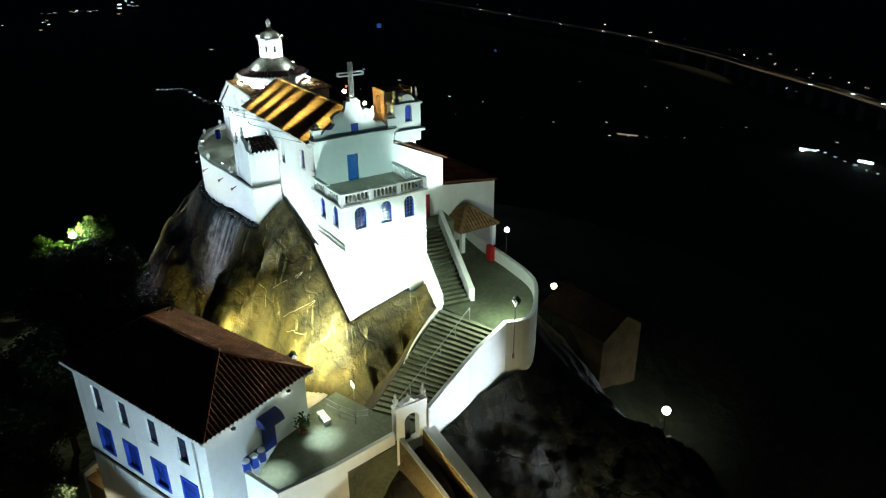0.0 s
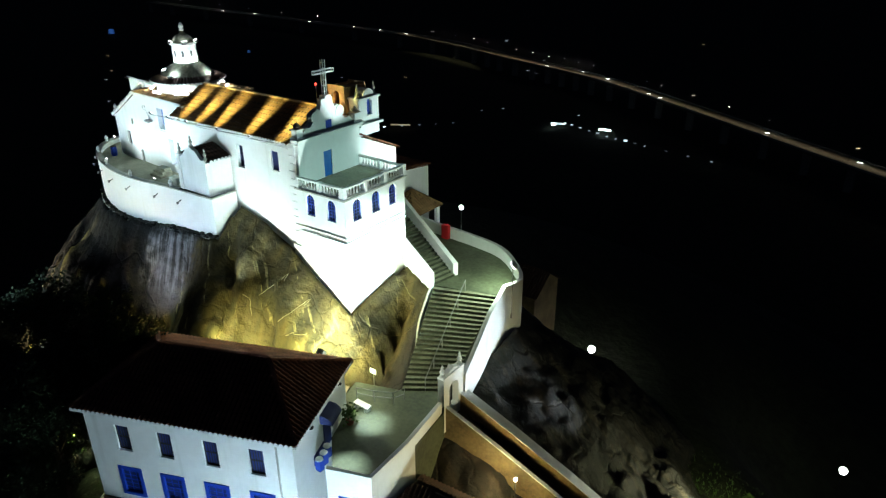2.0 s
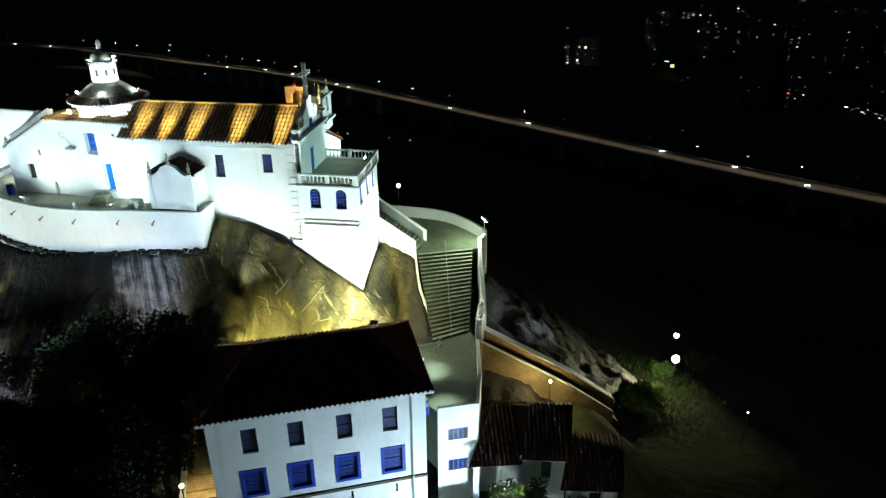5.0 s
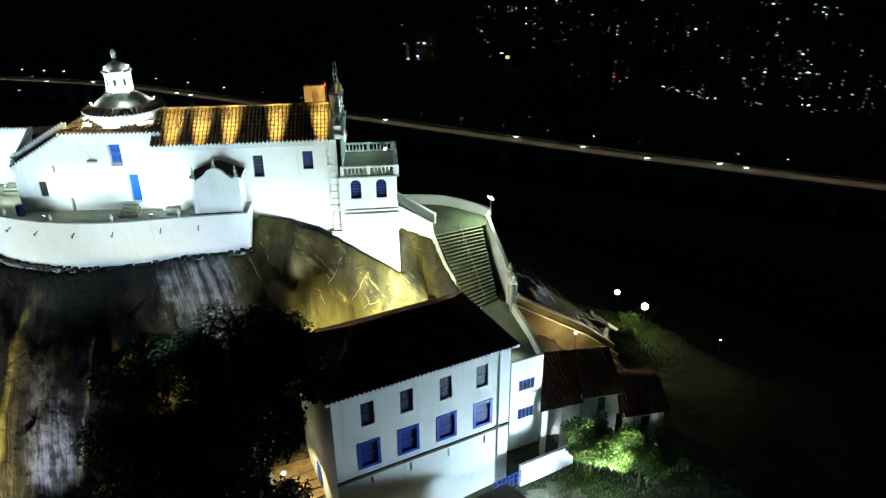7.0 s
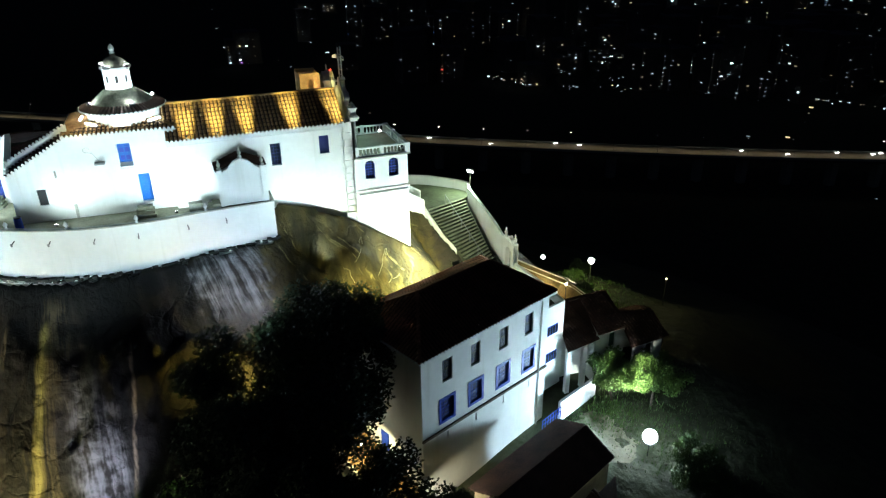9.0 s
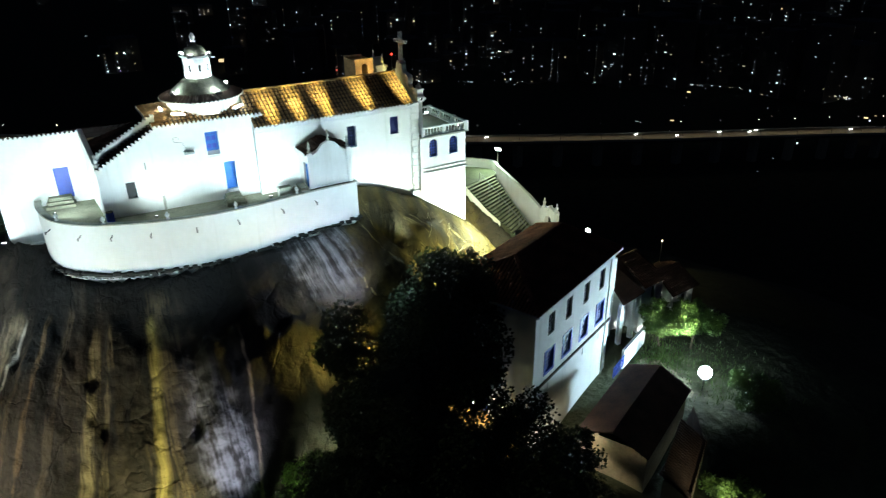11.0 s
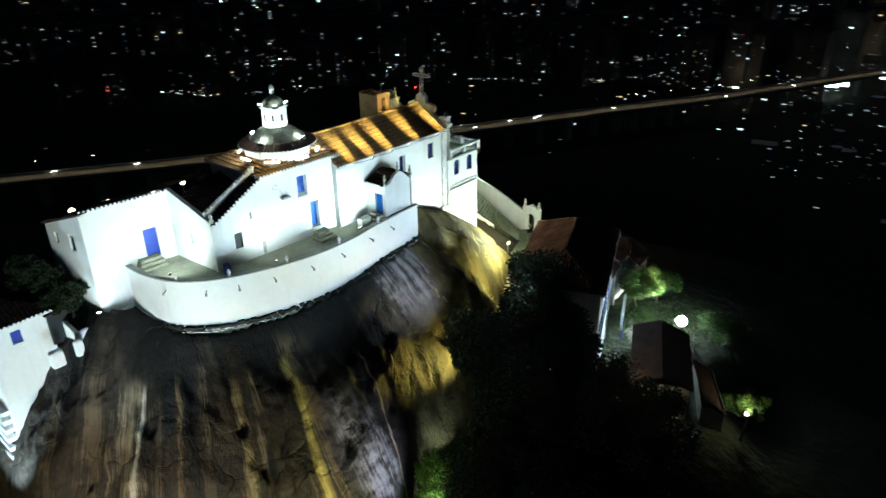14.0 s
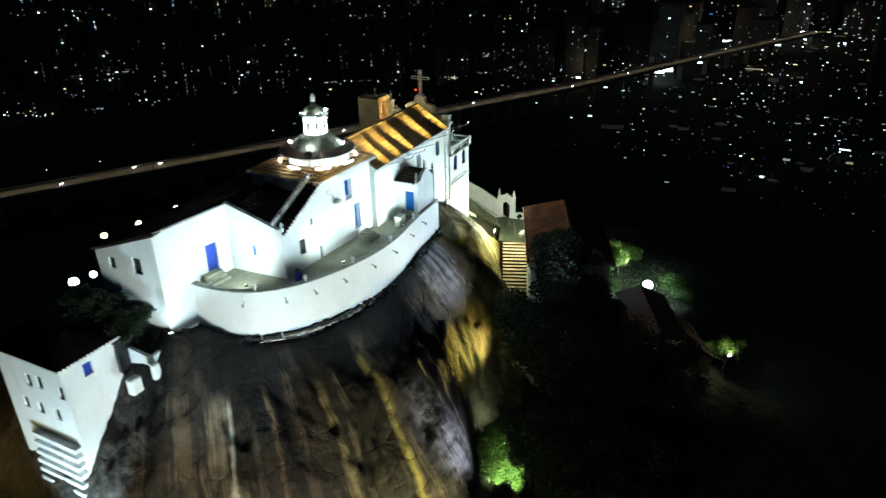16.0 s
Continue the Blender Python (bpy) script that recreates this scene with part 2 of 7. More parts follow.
    tone = nt.nodes.new("ShaderNodeValToRGB")
    tone.color_ramp.elements[0].position, tone.color_ramp.elements[1].position = 0.38, 0.7
    tone.color_ramp.elements[0].color, tone.color_ramp.elements[1].color = (0.022, 0.019, 0.007, 1), (0.13, 0.1, 0.032, 1)
    nt.links.new(grain(slope.outputs[0], 0.9, 10), tone.inputs["Fac"])
    drip = grain(runs(70.0, 0.12, bent), 1.0, 6)
    east_tone = blend(calc("MULTIPLY", span(drip, 0.58, 0.7), span(blotch, 0.45, 0.6)), tone.outputs["Color"], (0.42, 0.36, 0.17))
    seep = calc("ABSOLUTE", calc("ADD", sep.outputs[0], calc("ADD", 40.3, calc("MULTIPLY", calc("SUBTRACT", wobble, 0.5), 2.2))), 0)
    east_tone = blend(span(calc("ADD", seep, calc("MULTIPLY", hair, 0.7)), 0.65, 0.3), east_tone, (0.2, 0.17, 0.09))
    reach = calc("ADD", sep.outputs[0], calc("MULTIPLY", blotch, 4.0))
    base = blend(calc("MULTIPLY", span(reach, -51.8, -49.5), span(reach, -33.5, -35.5)), base, east_tone)
    # seaward side painted near-black to cut the hill flood, but for thin pale runs
    base = blend(calc("MULTIPLY", span(reach, -34.5, -32.0), span(calc("ADD", drip, calc("MULTIPLY", blotch, 0.4)), 0.8, 0.68)), base, (0.018, 0.017, 0.016))
    # black tongues, thickest below the wall: runs plus the unlit upper face painted dark
    upper_dark = calc("ADD", calc("ADD", grain(runs(8.0, 0.05, bent), 1.0, 6), calc("MULTIPLY", calc("MINIMUM", turn, 0.0), 0.12)), calc("MULTIPLY", height, 0.028))
    base = blend(calc("MULTIPLY", span(upper_dark, 0.62, 0.8), span(reach, -52.0, -55.0)), base, (0.006, 0.006, 0.006))
    # pale floodlit patch under the wall corner, its brightness painted into streaky colour
    lime = calc("MULTIPLY", calc("MULTIPLY", span(reach, -57.0, -54.5), span(reach, -50.2, -51.4)), calc("MULTIPLY", span(height, 9.0, 12.0), span(calc("ADD", calc("MULTIPLY", blotch, 0.4), calc("ADD", calc("MULTIPLY", narrow, 0.8), calc("MULTIPLY", hair, 0.5))), 0.7, 1.05)))
    base = blend(lime, base, (0.26, 0.26, 0.28))
    # pale and yellow runs with clear edges
    fall = calc("SUBTRACT", 12.0, height)
    mottle = grain(co.outputs["Object"], 0.55, 6)
    patch_grain = calc("ADD", calc("MULTIPLY", hair, 0.3), calc("ADD", calc("MULTIPLY", narrow, 0.45), calc("MULTIPLY", blotch, 0.7)))
    # grey patch low on the south corner: the floodlit shape put into the colour
    lit_patch = calc("MULTIPLY", calc("MULTIPLY", span(bent, -0.11, -0.05), span(bent, 0.09, 0.03)), calc("MULTIPLY", span(height, 10.0, 4.0), span(patch_grain, 0.6, 0.86)))
    base = blend(calc("MULTIPLY", lit_patch, 0.9), base, (0.3, 0.29, 0.3))
    fibre = span(calc("ADD", calc("MULTIPLY", hair, 0.7), calc("MULTIPLY", blotch, 0.5)), 0.4, 0.68)
    for centre, drift, half, colour, strength, rough, top in ((-0.14, -0.005, 0.027, (0.52, 0.43, 0.13), 1.0, 0.9, 11.0), (-0.112, -0.004, 0.05, (0.17, 0.13, 0.07), 0.6, 3.0, 12.6), (-0.36, -0.0045, 0.026, (0.36, 0.3, 0.16), 0.9, 1.6, 10.4), (-0.297, -0.006, 0.014, (0.27, 0.22, 0.13), 0.75, 2.2, 11.0),
                                                              (-0.79, -0.0035, 0.066, (0.3, 0.25, 0.17), 0.85, 2.0, 10.2), (-0.738, -0.006, 0.016, (0.62, 0.58, 0.5), 0.9, 1.6, 9.8), (0.165, -0.009, 0.009, (0.4, 0.31, 0.22), 0.9, 1.2, 9.6), (-0.585, -0.004, 0.014, (0.22, 0.15, 0.08), 0.7, 2.6, 10.9), (-0.985, 0.006, 0.055, (0.19, 0.14, 0.09), 0.7, 2.6, 11.2),
                                                              (-0.48, -0.006, 0.02, (0.13, 0.1, 0.065), 0.6, 3.4, 11.6), (-0.66, -0.004, 0.016, (0.14, 0.1, 0.065), 0.5, 3.4, 9.6), (-1.15, 0.004, 0.04, (0.15, 0.11, 0.07), 0.6, 3.0, 10.0)):
        away = calc("ABSOLUTE", calc("SUBTRACT", bent, calc("ADD", calc("MULTIPLY", fall, drift), centre)), 0)
        edge = calc("SUBTRACT", 1.1, calc("DIVIDE", away, half))
        ragged = calc("ADD", edge, calc("ADD", calc("MULTIPLY", calc("SUBTRACT", narrow, 0.5), rough * 1.5), calc("ADD", calc("MULTIPLY", calc("SUBTRACT", mottle, 0.52), rough * 0.9), calc("MULTIPLY", calc("SUBTRACT", hair, 0.5), rough * 0.7))))
        start = span(calc("ADD", height, calc("MULTIPLY", calc("ADD", narrow, mottle), 1.6)), top + 2.0, top + 0.9)
        inner = calc("ADD", calc("MULTIPLY", fibre, 0.5), 0.5)
        base = blend(calc("MULTIPLY", calc("MULTIPLY", calc("MULTIPLY", span(ragged, 0.0, 1.1), start), inner), strength), base, colour)
    # cracks that cut the face into slabs, dark inside, and pitting
    noise3 = nt.nodes.new("ShaderNodeTexNoise")
    noise3.inputs["Scale"].default_value, noise3.inputs["Detail"].default_value = 0.5, 7

    def cracks(scale, flat, warp):
        sized = nt.nodes.new("ShaderNodeMapping")
        sized.inputs["Scale"].default_value, sized.inputs["Rotation"].default_value = (1, 1, flat), (0.35, 0.2, 0)
        nt.links.new(co.outputs["Object"], sized.inputs["Vector"])
        twist = nt.nodes.new("ShaderNodeVectorMath")
        twist.operation = "MULTIPLY_ADD"
        nt.links.new(noise3.outputs["Color"], twist.inputs[0])
        twist.inputs[1].default_value = (warp, warp, warp)
        nt.links.new(sized.outputs[0], twist.inputs[2])
        v = nt.nodes.new("ShaderNodeTexVoronoi")
        v.feature = "DISTANCE_TO_EDGE"
        v.inputs["Scale"].default_value = scale
        nt.links.new(twist.outputs[0], v.inputs["Vector"])
        cell = nt.nodes.new("ShaderNodeTexVoronoi")
        cell.inputs["Scale"].default_value = scale
        nt.links.new(twist.outputs[0], cell.inputs["Vector"])
        tone = nt.nodes.new("ShaderNodeSeparateColor")
        nt.links.new(cell.outputs["Color"], tone.inputs[0])
        return v.outputs["Distance"], tone.outputs[0]

    nt.links.new(co.outputs["Object"], noise3.inputs["Vector"])
    slab, slab_tone = cracks(0.3, 0.55, 2.6)
    chip, chip_tone = cracks(0.95, 0.8, 1.4)
    patchy = span(grain(co.outputs["Object"], 0.28, 5), 0.42, 0.6)
    base = blend(calc("MULTIPLY", calc("MULTIPLY", span(slab, 0.016, 0.0), patchy), 0.6), base, (0.006, 0.005, 0.005))
    base = blend(calc("MULTIPLY", calc("MULTIPLY", span(chip, 0.025, 0.0), span(blotch, 0.52, 0.66)), 0.5), base, (0.008, 0.007, 0.006))
    base = blend(calc("MULTIPLY", span(slab_tone, 0.5, 0.95), 0.22), base, (0.018, 0.014, 0.011))
    nt.links.new(base, bsdf.inputs["Base Color"])
    relief = calc("ADD", calc("ADD", calc("MULTIPLY", span(slab, 0.0, 0.05), 0.16), calc("MULTIPLY", slab_tone, 0.16)),
                  calc("ADD", calc("ADD", calc("MULTIPLY", span(chip, 0.0, 0.06), 0.03), calc("MULTIPLY", chip_tone, 0.04)), calc("ADD", calc("MULTIPLY", grain(co.outputs["Object"], 1.3, 12), 0.9), calc("MULTIPLY", narrow, 0.2))))
    bump = nt.nodes.new("ShaderNodeBump")
    bump.inputs["Strength"].default_value, bump.inputs["Distance"].default_value = 0.85, 0.34
    nt.links.new(relief, bump.inputs["Height"])
    nt.links.new(bump.outputs[0], bsdf.inputs["Normal"])
    return m


def plaster_material(name, base, dirt=0.35):
    """Limewash: faint trowel patches, thin rain marks down the wall, a few grey blotches, a soft hand-made relief."""
    m = material(name, base, 0.9, spread=0.035, scale=0.7, fine=3.0, bump=0.0)
    nt = m.node_tree
    bsdf = nt.nodes["Principled BSDF"]
    bsdf.inputs["Specular IOR Level"].default_value = 0.25
    clean = bsdf.inputs["Base Color"].links[0].from_socket
    co = nt.nodes.new("ShaderNodeTexCoord")
    tall = nt.nodes.new("ShaderNodeMapping")
    tall.inputs["Scale"].default_value = (1.6, 1.6, 0.12)
    nt.links.new(co.outputs["Object"], tall.inputs["Vector"])

    def grain(vector, scale, detail):
        n = nt.nodes.new("ShaderNodeTexNoise")
        n.inputs["Scale"].default_value, n.inputs["Detail"].default_value = scale, detail
        nt.links.new(vector, n.inputs["Vector"])
        return n.outputs["Fac"]

    def step(value, lo, hi, top):
        r = nt.nodes.new("ShaderNodeMapRange")
        r.interpolation_type = "SMOOTHSTEP"
        r.inputs["From Min"].default_value, r.inputs["From Max"].default_value, r.inputs["To Max"].default_value = lo, hi, top
        nt.links.new(value, r.inputs["Value"])
        return r.outputs[0]

    colour = clean
    for fac, tint in ((step(grain(tall.outputs[0], 1.0, 5), 0.56, 0.78, dirt), (0.5, 0.5, 0.45)), (step(grain(co.outputs["Object"], 0.35, 8), 0.58, 0.75, dirt), (0.55, 0.55, 0.5))):
        mix = nt.nodes.new("ShaderNodeMixRGB")
        nt.links.new(fac, mix.inputs["Fac"])
        nt.links.new(colour, mix.inputs["Color1"])
        mix.inputs["Color2"].default_value = (*tint, 1)
        colour = mix.outputs[0]
    nt.links.new(colour, bsdf.inputs["Base Color"])
    b = nt.nodes.new("ShaderNodeBump")
    b.inputs["Strength"].default_value, b.inputs["Distance"].default_value = 0.25, 0.05
    nt.links.new(grain(co.outputs["Object"], 1.4, 3), b.inputs["Height"])
    nt.links.new(b.outputs[0], bsdf.inputs["Normal"])
    return m


PLASTER = plaster_material("lime_plaster", (0.77, 0.78, 0.77))
# Dark riser tone: the shade on step fronts is put into the colour.
RISER = material("shaded_riser", (0.03, 0.034, 0.018), 0.95, spread=0.3, scale=1.2, fine=8, bump=0.3)
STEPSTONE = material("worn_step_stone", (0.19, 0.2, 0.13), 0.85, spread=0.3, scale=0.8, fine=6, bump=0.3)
OCHRE = material("stained_ochre_plaster", (0.2, 0.15, 0.07), 0.9, spread=0.3, scale=0.7, fine=5)
BEIGE = material("stained_beige_plaster", (0.45, 0.38, 0.27), 0.9, spread=0.2, scale=0.8, fine=5, bump=0.15)
# Dark brown tone for the string course, porch ledge and lane floor.
DARKBROWN = material("dark_brown_plaster", (0.09, 0.07, 0.05), 0.9, spread=0.35, scale=0.7, fine=5, bump=0.2)
STONE = material("grey_stone", (0.4, 0.41, 0.36), 0.85, spread=0.2, scale=1.2, fine=9, bump=0.3)
PAVING = material("worn_paving", (0.085, 0.098, 0.055), 0.7, spread=0.3, scale=0.5, fine=4, bump=0.3)
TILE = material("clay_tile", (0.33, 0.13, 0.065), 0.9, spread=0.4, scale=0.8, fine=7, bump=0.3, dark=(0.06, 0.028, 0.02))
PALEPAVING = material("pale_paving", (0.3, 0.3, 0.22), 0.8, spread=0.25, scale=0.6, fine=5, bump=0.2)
# Near-black tile copy for roofs the floods miss; their shade is in the colour.
DARKTILE = material("unlit_clay_tile", (0.06, 0.028, 0.02), 0.95, spread=0.4, scale=0.8, fine=7, bump=0.3)
SKYBLUE = material("bright_blue_paint", (0.006, 0.13, 0.5), 0.5, spread=0.12, scale=2, fine=12, bump=0.08)
NAVY = material("navy_paint", (0.008, 0.018, 0.13), 0.5, spread=0.15, scale=2, fine=12)
# Paler tan tile for the nave, chancel and kiosk.
OLDTILE = material("tan_clay_tile", (0.34, 0.2, 0.085), 0.9, spread=0.3, scale=1.1, fine=6, bump=0.3, dark=(0.11, 0.06, 0.028))
# Dark tone for tile troughs and lips: recess shade put into the colour.
HOLLOW = material("shaded_tile_joint", (0.035, 0.02, 0.012), 0.95, spread=0.4, scale=1.2, fine=9, bump=0.2)
BLUE = material("blue_paint", (0.012, 0.05, 0.42), 0.5, spread=0.12, scale=2, fine=12, bump=0.08)
WHITEPAINT = material("white_paint", (0.7, 0.72, 0.72), 0.5, spread=0.05)
# Darker blue copy for the shaded east wall; the shade is in the colour.
SHADEBLUE = material("shaded_blue_paint", (0.006, 0.016, 0.13), 0.6, spread=0.15, scale=2, fine=12, bump=0.08)
RED = material("red_paint", (0.35, 0.01, 0.015), 0.5, spread=0.1, scale=2, fine=12, bump=0.08)
DARK = material("dark_iron", (0.03, 0.03, 0.032), 0.6, 0.4, spread=0.2)
STEEL = material("galvanised_steel", (0.3, 0.3, 0.3), 0.45, 0.7, spread=0.15)
GLASS = material("window_glass", (0.02, 0.025, 0.035), 0.12, spread=0.2, bump=0.02)
DOME = material("mossy_render", (0.12, 0.12, 0.095), 1.0, spread=0.4, scale=2.2, fine=9, bump=0.6, dark=(0.03, 0.03, 0.022), deep=0.08)
WOOD = material("weathered_wood", (0.16, 0.1, 0.05), 0.8, spread=0.3, scale=3, fine=20)
EARTH = material("earth_and_scrub", (0.036, 0.042, 0.018), 0.95, spread=0.5, scale=0.25, fine=0.9, bump=0.8, dark=(0.012, 0.013, 0.006), deep=0.5)
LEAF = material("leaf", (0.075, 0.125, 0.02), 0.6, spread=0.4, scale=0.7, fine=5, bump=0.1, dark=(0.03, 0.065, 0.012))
# Darker leaf copy for trees the lamps miss; their shade is in the colour.
SHADELEAF = material("shaded_leaf", (0.022, 0.034, 0.012), 0.55, spread=0.4, scale=0.7, fine=5, bump=0.1, dark=(0.01, 0.018, 0.006))
DRYVINE = material("dry_creeper", (0.55, 0.5, 0.36), 0.9, spread=0.15, scale=3, fine=16)
BARK = material("bark", (0.09, 0.07, 0.05), 0.9, spread=0.3, scale=3, fine=16, bump=0.5)
ROCK = rock_material()
BULB = material("lit_lamp", (1, 1, 1), glow=(1.0, 0.97, 0.85), power=30)
COLDBULB = material("lit_cold_lamp", (1, 1, 1), glow=(0.8, 0.9, 1.0), power=90)

# ---- mesh helpers ----


def part(name, bm, mat, parent=None, label="", smooth=False):
    me = bpy.data.meshes.new(name)
    bm.to_mesh(me)
    bm.free()
    for mt in (mat if isinstance(mat, (list, tuple)) else (mat,)):
        me.materials.append(mt)
    if smooth:
        me.shade_smooth()
    ob = new(name, me)
    if parent:
        ob.parent = parent
        ob.matrix_parent_inverse = parent.matrix_basis.inverted()
    if label:
        ob["label"] = label
    return ob


def share(name, source, parent, m):
    """Another part on the same mesh, at the pose m of the world."""
    ob = new(name, source.data)
    ob.parent = parent
    ob.matrix_parent_inverse = parent.matrix_basis.inverted()
    ob.matrix_basis = m
    return ob


def thing(name, at, label, category, group="", kind=""):
    ob = new(name)
    ob.empty_display_size = 0.3
    ob.matrix_basis = Matrix.Translation(at)
    return tagged(ob, label, category, group, kind)


def box(bm, x0, y0, z0, x1, y1, z1, m=None):
    vs = [bm.verts.new((x, y, z)) for z in (z0, z1) for x, y in ((x0, y0), (x1, y0), (x1, y1), (x0, y1))]
    for f in ((3, 2, 1, 0), (4, 5, 6, 7), (0, 1, 5, 4), (1, 2, 6, 5), (2, 3, 7, 6), (3, 0, 4, 7)):
        bm.faces.new([vs[i] for i in f])
    if m:
        bmesh.ops.transform(bm, matrix=m, verts=vs)
    return vs


def beam(bm, a, b, w, h):
    """A bar of width w and height h from a to b."""
    a, b = Vector(a), Vector(b)
    d = b - a
    side = d.cross(Vector((0, 0, 1)))
    side = side.normalized() if side.length > 1e-4 else Vector((1, 0, 0))
    up = side.cross(d).normalized()
    vs = [bm.verts.new(p + side * (w / 2 * i) + up * (h / 2 * j)) for p in (a, b) for i, j in ((-1, -1), (1, -1), (1, 1), (-1, 1))]
    for f in ((3, 2, 1, 0), (4, 5, 6, 7), (0, 1, 5, 4), (1, 2, 6, 5), (2, 3, 7, 6), (3, 0, 4, 7)):
        bm.faces.new([vs[i] for i in f])


def prism(bm, outline, z0, z1):
    """An upright block on an outline; z0 and z1 are numbers or one value a corner."""
    n = len(outline)
    lo = z0 if isinstance(z0, (list, tuple)) else [z0] * n
    hi = z1 if isinstance(z1, (list, tuple)) else [z1] * n
    a = [bm.verts.new((x, y, z)) for (x, y), z in zip(outline, lo)]
    b = [bm.verts.new((x, y, z)) for (x, y), z in zip(outline, hi)]
    for i in range(n):
        j = (i + 1) % n
        bm.faces.new((a[i], a[j], b[j], b[i]))
    bm.faces.new(b)
    bm.faces.new(a[::-1])


def lathe(bm, profile, at=(0, 0, 0), n=16, turn=0.0):
    """A turned body from (radius, height) pairs."""
    rings = []
    for r, z in profile:
        rings.append([bm.verts.new((at[0] + r * math.cos(turn + 2 * math.pi * i / n), at[1] + r * math.sin(turn + 2 * math.pi * i / n), at[2] + z)) for i in range(n)])
    for p, q in zip(rings, rings[1:]):
        for i in range(n):
            j = (i + 1) % n
            bm.faces.new((p[i], p[j], q[j], q[i]))
    bm.faces.new(rings[-1])
    bm.faces.new(rings[0][::-1])


def ribbon(bm, path, inner, outer, z0, z1):
    """A wall along a path of (x, y): from inner to outer beside it, between heights, single or one a point."""
    n = len(path)
    lo = z0 if isinstance(z0, (list, tuple)) else [z0] * n
    hi = z1 if isinstance(z1, (list, tuple)) else [z1] * n
    rows = []
    for i, (x, y) in enumerate(path):
        a, b = Vector(path[max(i - 1, 0)]), Vector(path[min(i + 1, n - 1)])
        t = (b - a).normalized()
        nx, ny = t.y, -t.x
        rows.append([bm.verts.new((x + nx * o, y + ny * o, z)) for o, z in ((inner, lo[i]), (outer, lo[i]), (outer, hi[i]), (inner, hi[i]))])
    for p, q in zip(rows, rows[1:]):
        for i in range(4):
            j = (i + 1) % 4
            bm.faces.new((p[i], q[i], q[j], p[j]))
    bm.faces.new(rows[0])
    bm.faces.new(rows[-1][::-1])


def wall(bm, p0, p1, z0, z1, openings=(), depth=0.28, top=None):
    """A wall face from p0 to p1, outside to the right of the way, with openings (s0, s1, za, zb, arched) and their reveals.
    top: the height at p1, for a sloping head above all openings."""
    a, b = Vector(p0), Vector(p1)
    length = (b - a).length
    d = (b - a) / length
    inward = Vector((-d.y, d.x))

    def at(s, z, k=0.0):
        q = a + d * s + inward * k
        return bm.verts.new((q.x, q.y, z))

    def head(s):
        return z1 if top is None else z1 + (top - z1) * s / length

    flat = min(z1, top) if top is not None else z1
    ss = sorted({0.0, length, *(o[0] for o in openings), *(o[1] for o in openings)})
    zs = sorted({z0, flat, *(o[2] for o in openings), *(o[3] for o in openings)})
    for s0, s1 in zip(ss, ss[1:]):
        for k0, k1 in zip(zs, zs[1:]):
            cs, cz = (s0 + s1) / 2, (k0 + k1) / 2
            if not any(o[0] < cs < o[1] and o[2] < cz < o[3] for o in openings):
                bm.faces.new((at(s0, k0), at(s1, k0), at(s1, k1), at(s0, k1)))
        if top is not None:
            bm.faces.new((at(s0, flat), at(s1, flat), at(s1, head(s1) + 1e-4), at(s0, head(s0) + 1e-4)))
    for s0, s1, za, zb, arched in openings:
        if not arched:
            ring = [(s0, za), (s1, za), (s1, zb), (s0, zb)]
        else:
            r = (s1 - s0) / 2
            arc = [(s0 + r + r * math.cos(math.pi * i / 10), zb - r + r * math.sin(math.pi * i / 10)) for i in range(11)]
            ring = [(s0, za), (s1, za)] + arc
            right, left = arc[:6], arc[5:]
            bm.faces.new([at(s, z) for s, z in right][::-1] + [at(s1, zb)])
            bm.faces.new([at(s, z) for s, z in left][::-1] + [at(s0, zb)])
        for (sa, ka), (sb, kb) in zip(ring, ring[1:] + ring[:1]):
            bm.faces.new((at(sa, ka), at(sb, kb), at(sb, kb, depth), at(sa, ka, depth)))


